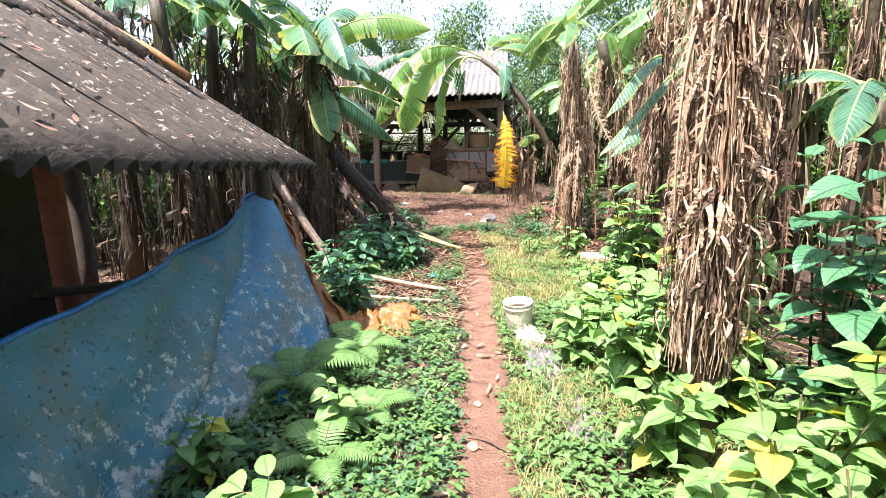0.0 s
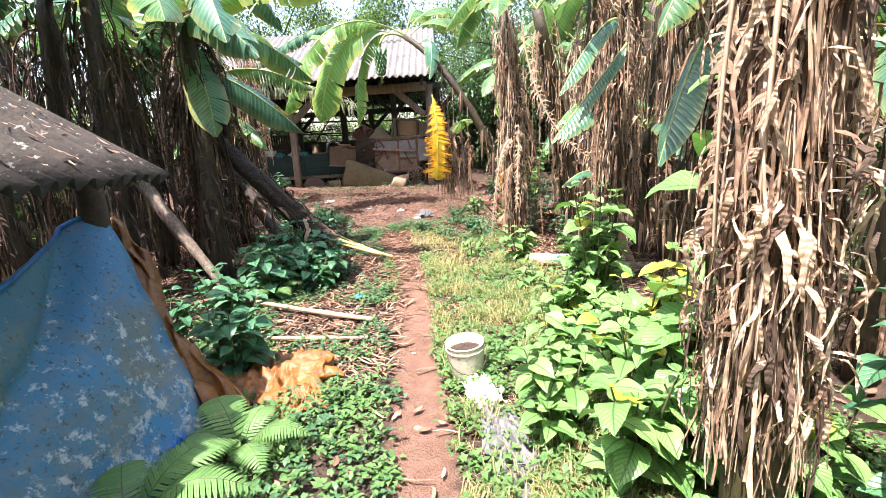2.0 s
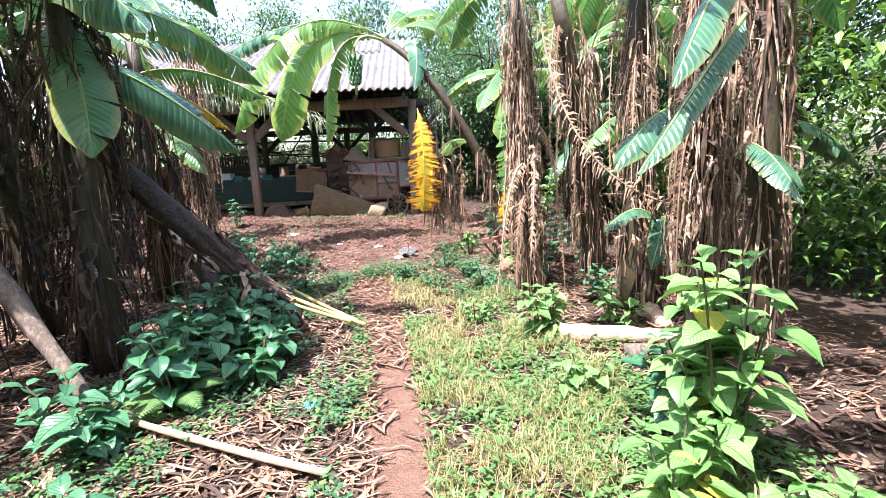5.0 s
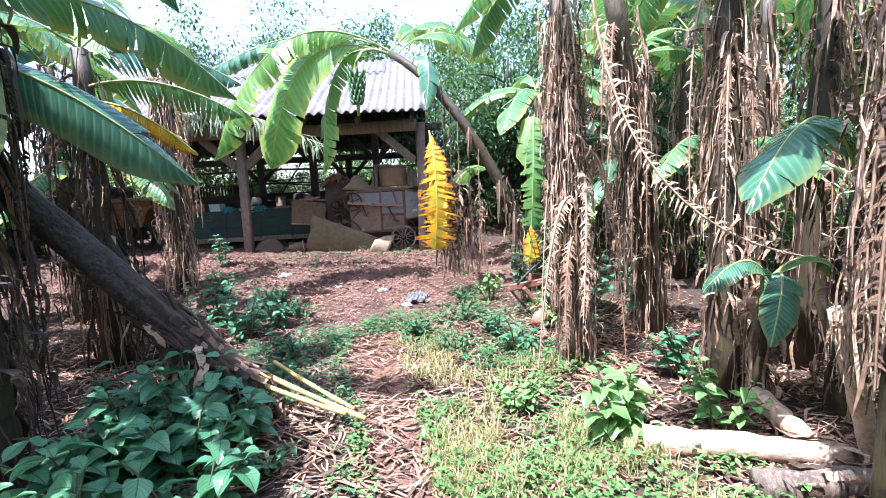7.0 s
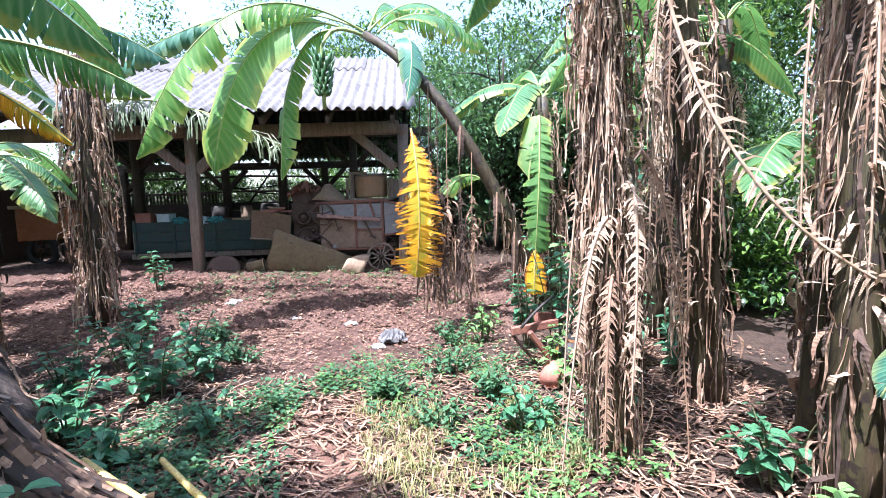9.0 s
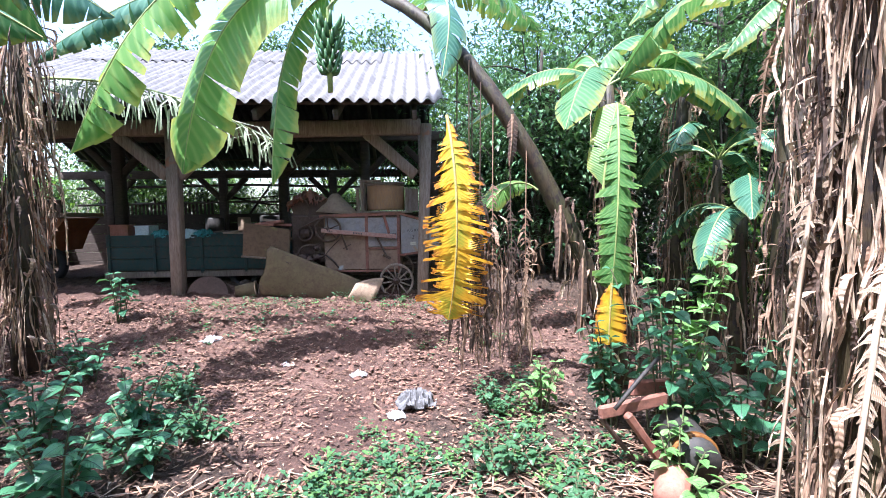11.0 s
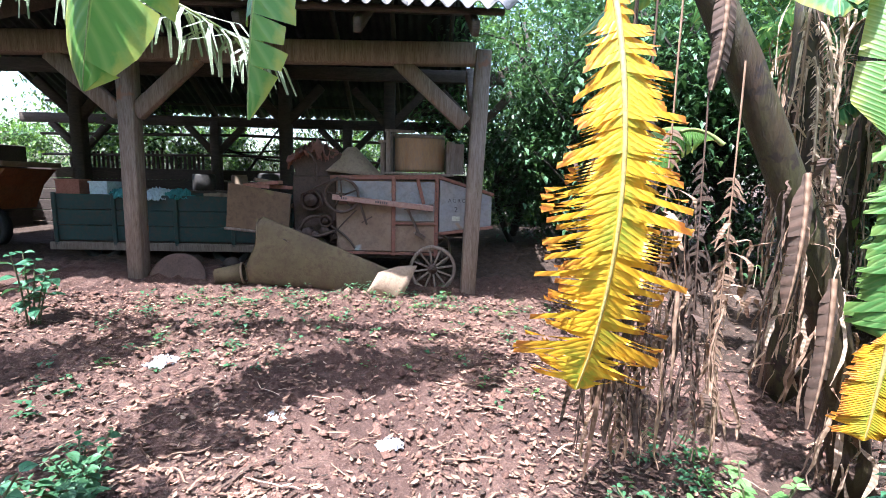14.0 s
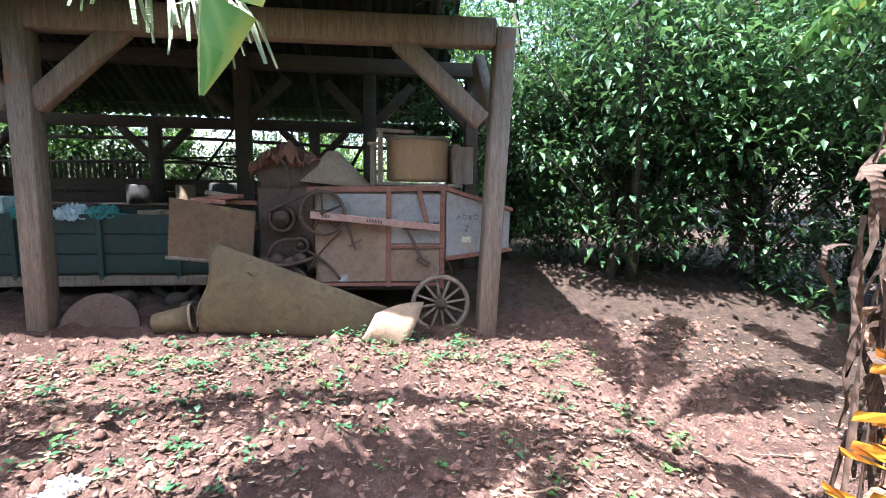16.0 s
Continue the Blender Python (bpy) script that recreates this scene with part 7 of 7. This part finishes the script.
def shed_clutter():
    # a lying bucket, a rusty disc, stones, drums and a bench in the dark
    z = shed_floor(-2.55, -0.05)
    o = thing("lying_bucket", "rusty brown bucket lying on its side", "bucket", SHED @ pose(-2.52, -0.02, z + 0.10, 0, 82, 8))
    b = Buf()
    n = 20
    vs = []
    for zz, r in ((-0.13, 0.085), (0.15, 0.11), (0.15, 0.10), (-0.11, 0.078)):
        for k in range(n):
            a = 2 * math.pi * k / n
            vs.append((r * math.cos(a), r * math.sin(a), zz))
    fs = [(i * n + k, i * n + (k + 1) % n, (i + 1) * n + (k + 1) % n, (i + 1) * n + k) for i in range(3) for k in range(n)] + [tuple(range(n))[::-1], tuple(3 * n + k for k in range(n))]
    part("shell", b.add(vs, fs), o, "", ["chute"])
    b = Buf()
    ring_(b, (0, 0, 0), 0.118, 0.016, 0.02, n=20)
    part("rim", b, o, "", ["tan"], m=pose(0, 0, 0.14, 90))
    d = thing("iron_disc", "rusty iron disc leaning in the soil", "disc", SHED @ pose(-3.08, 0.02, shed_floor(-3.1, 0) + 0.02, -22, 14, 6))
    b = Buf()
    n = 36
    vs = [(0, 0.03, 0)] + [(r * math.cos(2 * math.pi * k / n), y, r * math.sin(2 * math.pi * k / n)) for r, y in ((0.16, 0.02), (0.27, 0), (0.28, 0.012), (0.27, 0.02)) for k in range(n)]
    fs = [(0, 1 + (k + 1) % n, 1 + k) for k in range(n)] + [(1 + i * n + k, 1 + i * n + (k + 1) % n, 1 + (i + 1) * n + (k + 1) % n, 1 + (i + 1) * n + k) for i in range(3) for k in range(n)]
    part("disc", b.add(vs, fs), d, "", ["iron"])
    rng = np.random.default_rng(6)
    for k in range(9):
        lx, ly = rng.uniform(-3.3, -2.0), rng.uniform(0.4, 0.8)
        boulder(SHED @ Vector((lx, ly, 0)), rng.uniform(0.08, 0.15), "timber_dark", "dark stone on the shed floor", 70 + k, "stones in the shed")
    bench = local_thing("work_bench", "dark wooden bench against the back of the shed", "bench")
    b = Buf()
    box(b, -6.5, -1.2, 3.6, 4.5, 1.36, 1.42)
    part("top", b, bench, "", ["timber_dark"], False)
    b = Buf()
    box(b, -6.5, -1.2, 3.6, 3.64, 0.7, 1.36)
    part("front", b, bench, "", ["timber_dark"], False)
    for lx in (-6.4, -4.7, -3.0, -1.3):
        b = Buf()
        beam(b, (lx, 3.7, 0.5), (lx, 3.7, 1.36), 0.09, 0.09)
        part("leg", b, bench, "", ["timber_dark"], False)
    for lx, r, h, mt in ((-3.25, 0.30, 0.34, "black"), (-3.9, 0.14, 0.30, "tan"), (-4.55, 0.2, 0.3, "black")):
        b = Buf()
        tube(b, [(0, 0, 0), (0, 0, h * 0.1), (0, 0, h * 0.9), (0, 0, h)], [r * 0.95, r, r, r * 0.9], 20)
        thing("drum", "dark round drum on the bench" if mt == "black" else "pale worn can on the bench", "drum", SHED @ pose(lx, 4.0, 1.42), data=b, mats=[mt])
    # crooked bare branch seen in the back opening
    br = local_thing("bare_branch", "crooked bare dark branch behind the shed opening", "branch")
    for pts, r in ((((-4.35, 5.3, 1.6), (-4.0, 5.3, 2.1), (-3.5, 5.3, 2.75)), 0.035), (((-4.9, 5.3, 2.35), (-4.1, 5.3, 2.0), (-2.9, 5.3, 2.0)), 0.03), (((-1.75, 5.3, 1.4), (-1.4, 5.3, 2.2), (-1.0, 5.3, 2.8)), 0.05), (((-0.9, 5.4, 1.2), (-0.95, 5.4, 2.0), (-1.1, 5.4, 2.8)), 0.03), (((-5.0, 5.2, 2.2), (-4.2, 5.2, 2.15), (-3.0, 5.2, 2.3)), 0.02)):
        b = Buf()
        p = bez(*pts, 9)
        tube(b, p, np.linspace(r, r * 0.5, 9), 6)
        part("limb", b, br, "", ["bark"])


def boulder(p, r, mat, label, seed, group="", name="stone", sq=(1, 0.85, 0.6)):
    rng = np.random.default_rng(seed)
    bm = bmesh.new()
    bmesh.ops.create_icosphere(bm, subdivisions=2, radius=r)
    for v in bm.verts:
        k = 1 + 0.25 * noise.noise(v.co * 3.1 / r * 0.35 + Vector((seed, 0, 0)))
        v.co = Vector((v.co.x * sq[0], v.co.y * sq[1], v.co.z * sq[2])) * k
    me = bpy.data.meshes.new(name)
    bm.to_mesh(me)
    bm.free()
    me.materials.append(M[mat])
    for q in me.polygons:
        q.use_smooth = True
    return thing(name, label, name, pose(p[0], p[1], gz(p[0], p[1]) + r * sq[2] * 0.55, 0, 0, rng.uniform(0, 360)), group, data=me)


shed_clutter()


# ---- things along the path ----
def bucket():
    x, y = 0.66, 3.98
    o = thing("plastic_bucket", "stained white plastic bucket standing by the path", "bucket", pose(x, y, gz(x, y), 3, -4, 0))
    n = 28
    b = Buf()
    vs = []
    for z, r in ((0.0, 0.10), (0.01, 0.105), (0.25, 0.125), (0.27, 0.125), (0.27, 0.118), (0.20, 0.115)):
        for k in range(n):
            a = 2 * math.pi * k / n
            vs.append((r * math.cos(a), r * math.sin(a), z))
    fs = [(i * n + k, i * n + (k + 1) % n, (i + 1) * n + (k + 1) % n, (i + 1) * n + k) for i in range(5) for k in range(n)] + [tuple(range(n))[::-1]]
    part("body", b.add(vs, fs), o, "", ["white_plastic"])
    b = Buf()
    vs = [(0, 0, 0.215)] + [(0.116 * math.cos(2 * math.pi * k / n), 0.116 * math.sin(2 * math.pi * k / n), 0.205) for k in range(n)]
    part("filling", b.add(vs, [(0, 1 + k, 1 + (k + 1) % n) for k in range(n)]), o, "grey earth and dry leaves inside", ["soil"])
    for z in (0.225, 0.262):
        b = Buf()
        ring_(b, (0, 0, 0), 0.131, 0.008, 0.01, n=28)
        part("rim", b, o, "", ["white_plastic"], m=pose(0, 0, z, 90))
    b = Buf()
    tube(b, [(0.132 * math.cos(a), -0.06 - 0.07 * math.sin(a), 0.235 - 0.14 * math.sin(a)) for a in np.linspace(0, math.pi, 12)], 0.003, 5)
    part("handle", b, o, "thin wire handle", ["iron"])


bucket()
scrap(0.70, 3.72, 0.24, "white_plastic", "crumpled white plastic film beside the bucket", "plastic film", 3, 0.08, 0.4, 5)
scrap(0.72, 3.2, 0.26, "grey_plastic", "dirty grey plastic film half buried in litter", "plastic film", 5, 0.05, 0.8, 4)
scrap(0.75, 2.55, 0.30, "grey_plastic", "dirty grey plastic film half buried in litter", "plastic film", 7, 0.05, 0.7, 10)
scrap(-0.66, 4.22, 0.95, "ochre_cloth", "crumpled ochre plastic sheet lying in dry leaves", "plastic sheet", 9, 0.13, 0.72, 12)
scrap(-0.42, 3.86, 0.42, "ochre_cloth", "crumpled ochre plastic sheet lying in dry leaves", "plastic sheet", 11, 0.08, 0.34, 60)
scrap(-1.1, 4.12, 0.30, "white_plastic", "crumpled white plastic bag by the tarpaulin", "plastic bag", 13, 0.17, 0.26, 0)
scrap(-1.38, 4.5, 0.42, "white_plastic", "crumpled white plastic bag by the tarpaulin", "plastic bag", 15, 0.16, 0.34, 40)
scrap(-0.12, 5.95, 0.12, "teal", "small torn green plastic wrapper on the litter", "plastic wrapper", 17, 0.06)
scrap(1.08, 10.62, 0.32, "grey_plastic", "grey plastic bag lying on the soil", "plastic bag", 19, 0.12, 0.26, 10)
scrap(0.9, 10.45, 0.14, "stone", "crumpled pale paper lying on the soil", "paper", 23, 0.05, 0.16, 30)
scrap(-0.05, 11.7, 0.15, "stone", "crumpled pale paper lying on the soil", "paper", 25, 0.05, 0.16, 70)
scrap(-0.95, 12.3, 0.2, "stone", "crumpled pale paper lying on the soil", "paper", 27, 0.05, 0.2, 15)
scrap(0.62, 11.35, 0.16, "stone", "crumpled pale paper lying on the soil", "paper", 29, 0.06, 0.14, 15)
scrap(1.8, 9.15, 0.06, "blue_plastic", "tiny blue plastic scrap in the weeds", "plastic scrap", 41, 0.05)
boulder((1.1, 10.66), 0.10, "stone", "rounded grey stone on the soil", 4)
for k, (x, y, r) in enumerate(((0.2, 2.75, 0.035), (0.14, 2.3, 0.04), (0.27, 3.5, 0.03), (0.02, 2.1, 0.03), (0.33, 4.5, 0.025), (0.6, 6.1, 0.03), (0.3, 9.0, 0.07), (-0.3, 5.2, 0.05))):
    boulder((x, y), r, "soilstone", "flat earthy stone in the path", 20 + k, "stones in the path", sq=(1, 0.8, 0.35))


def tiller():
    t = thing("rusty_tiller", "rusty orange tiller frame overgrown by shrubs", "farm machine", pose(2.42, 9.42, gz(2.42, 9.42), 0, 0, -12))
    for p, q, w, h, mt, nm in (((-0.36, -0.1, 0.38), (0.10, 0.03, 0.42), 0.04, 0.08, "redpaint", "frame_bar"), ((-0.2, -0.12, 0.38), (0.06, -0.05, 0.02), 0.05, 0.05, "redpaint", "leg"), ((-0.1, 0.1, 0.46), (0.25, 0.3, 0.4), 0.05, 0.1, "redpaint", "frame_bar"), ((-0.36, -0.1, 0.36), (-0.1, 0.02, 0.02), 0.03, 0.03, "iron", "leg")):
        b = Buf()
        beam(b, p, q, w, h)
        part(nm, b, t, "", [mt], False)
    b = Buf()
    tube(b, bez((-0.28, -0.14, 0.42), (-0.1, -0.1, 0.62), (0.08, 0.1, 0.66), 8), 0.013, 8)
    part("hose", b, t, "dark grip", ["black"])
    b = Buf()
    tube(b, [(0.12, -0.35, 0.2), (0.14, -0.2, 0.2), (0.2, 0.1, 0.2)], [0.12, 0.13, 0.12], 16)
    part("motor", b, t, "black motor casing", ["black"])
    b = Buf()
    ring_(b, (0.125, -0.30, 0.2), 0.138, 0.03, 0.04)
    part("band", b, t, "yellow band", ["ochre_cloth"])
    b = Buf()
    tube(b, [(-0.1, -0.5, 0.06), (-0.02, -0.34, 0.10), (0.0, -0.2, 0.1)], [0.09, 0.1, 0.06], 10)
    part("tank", b, t, "reddish rusty tank", ["brick"])


tiller()
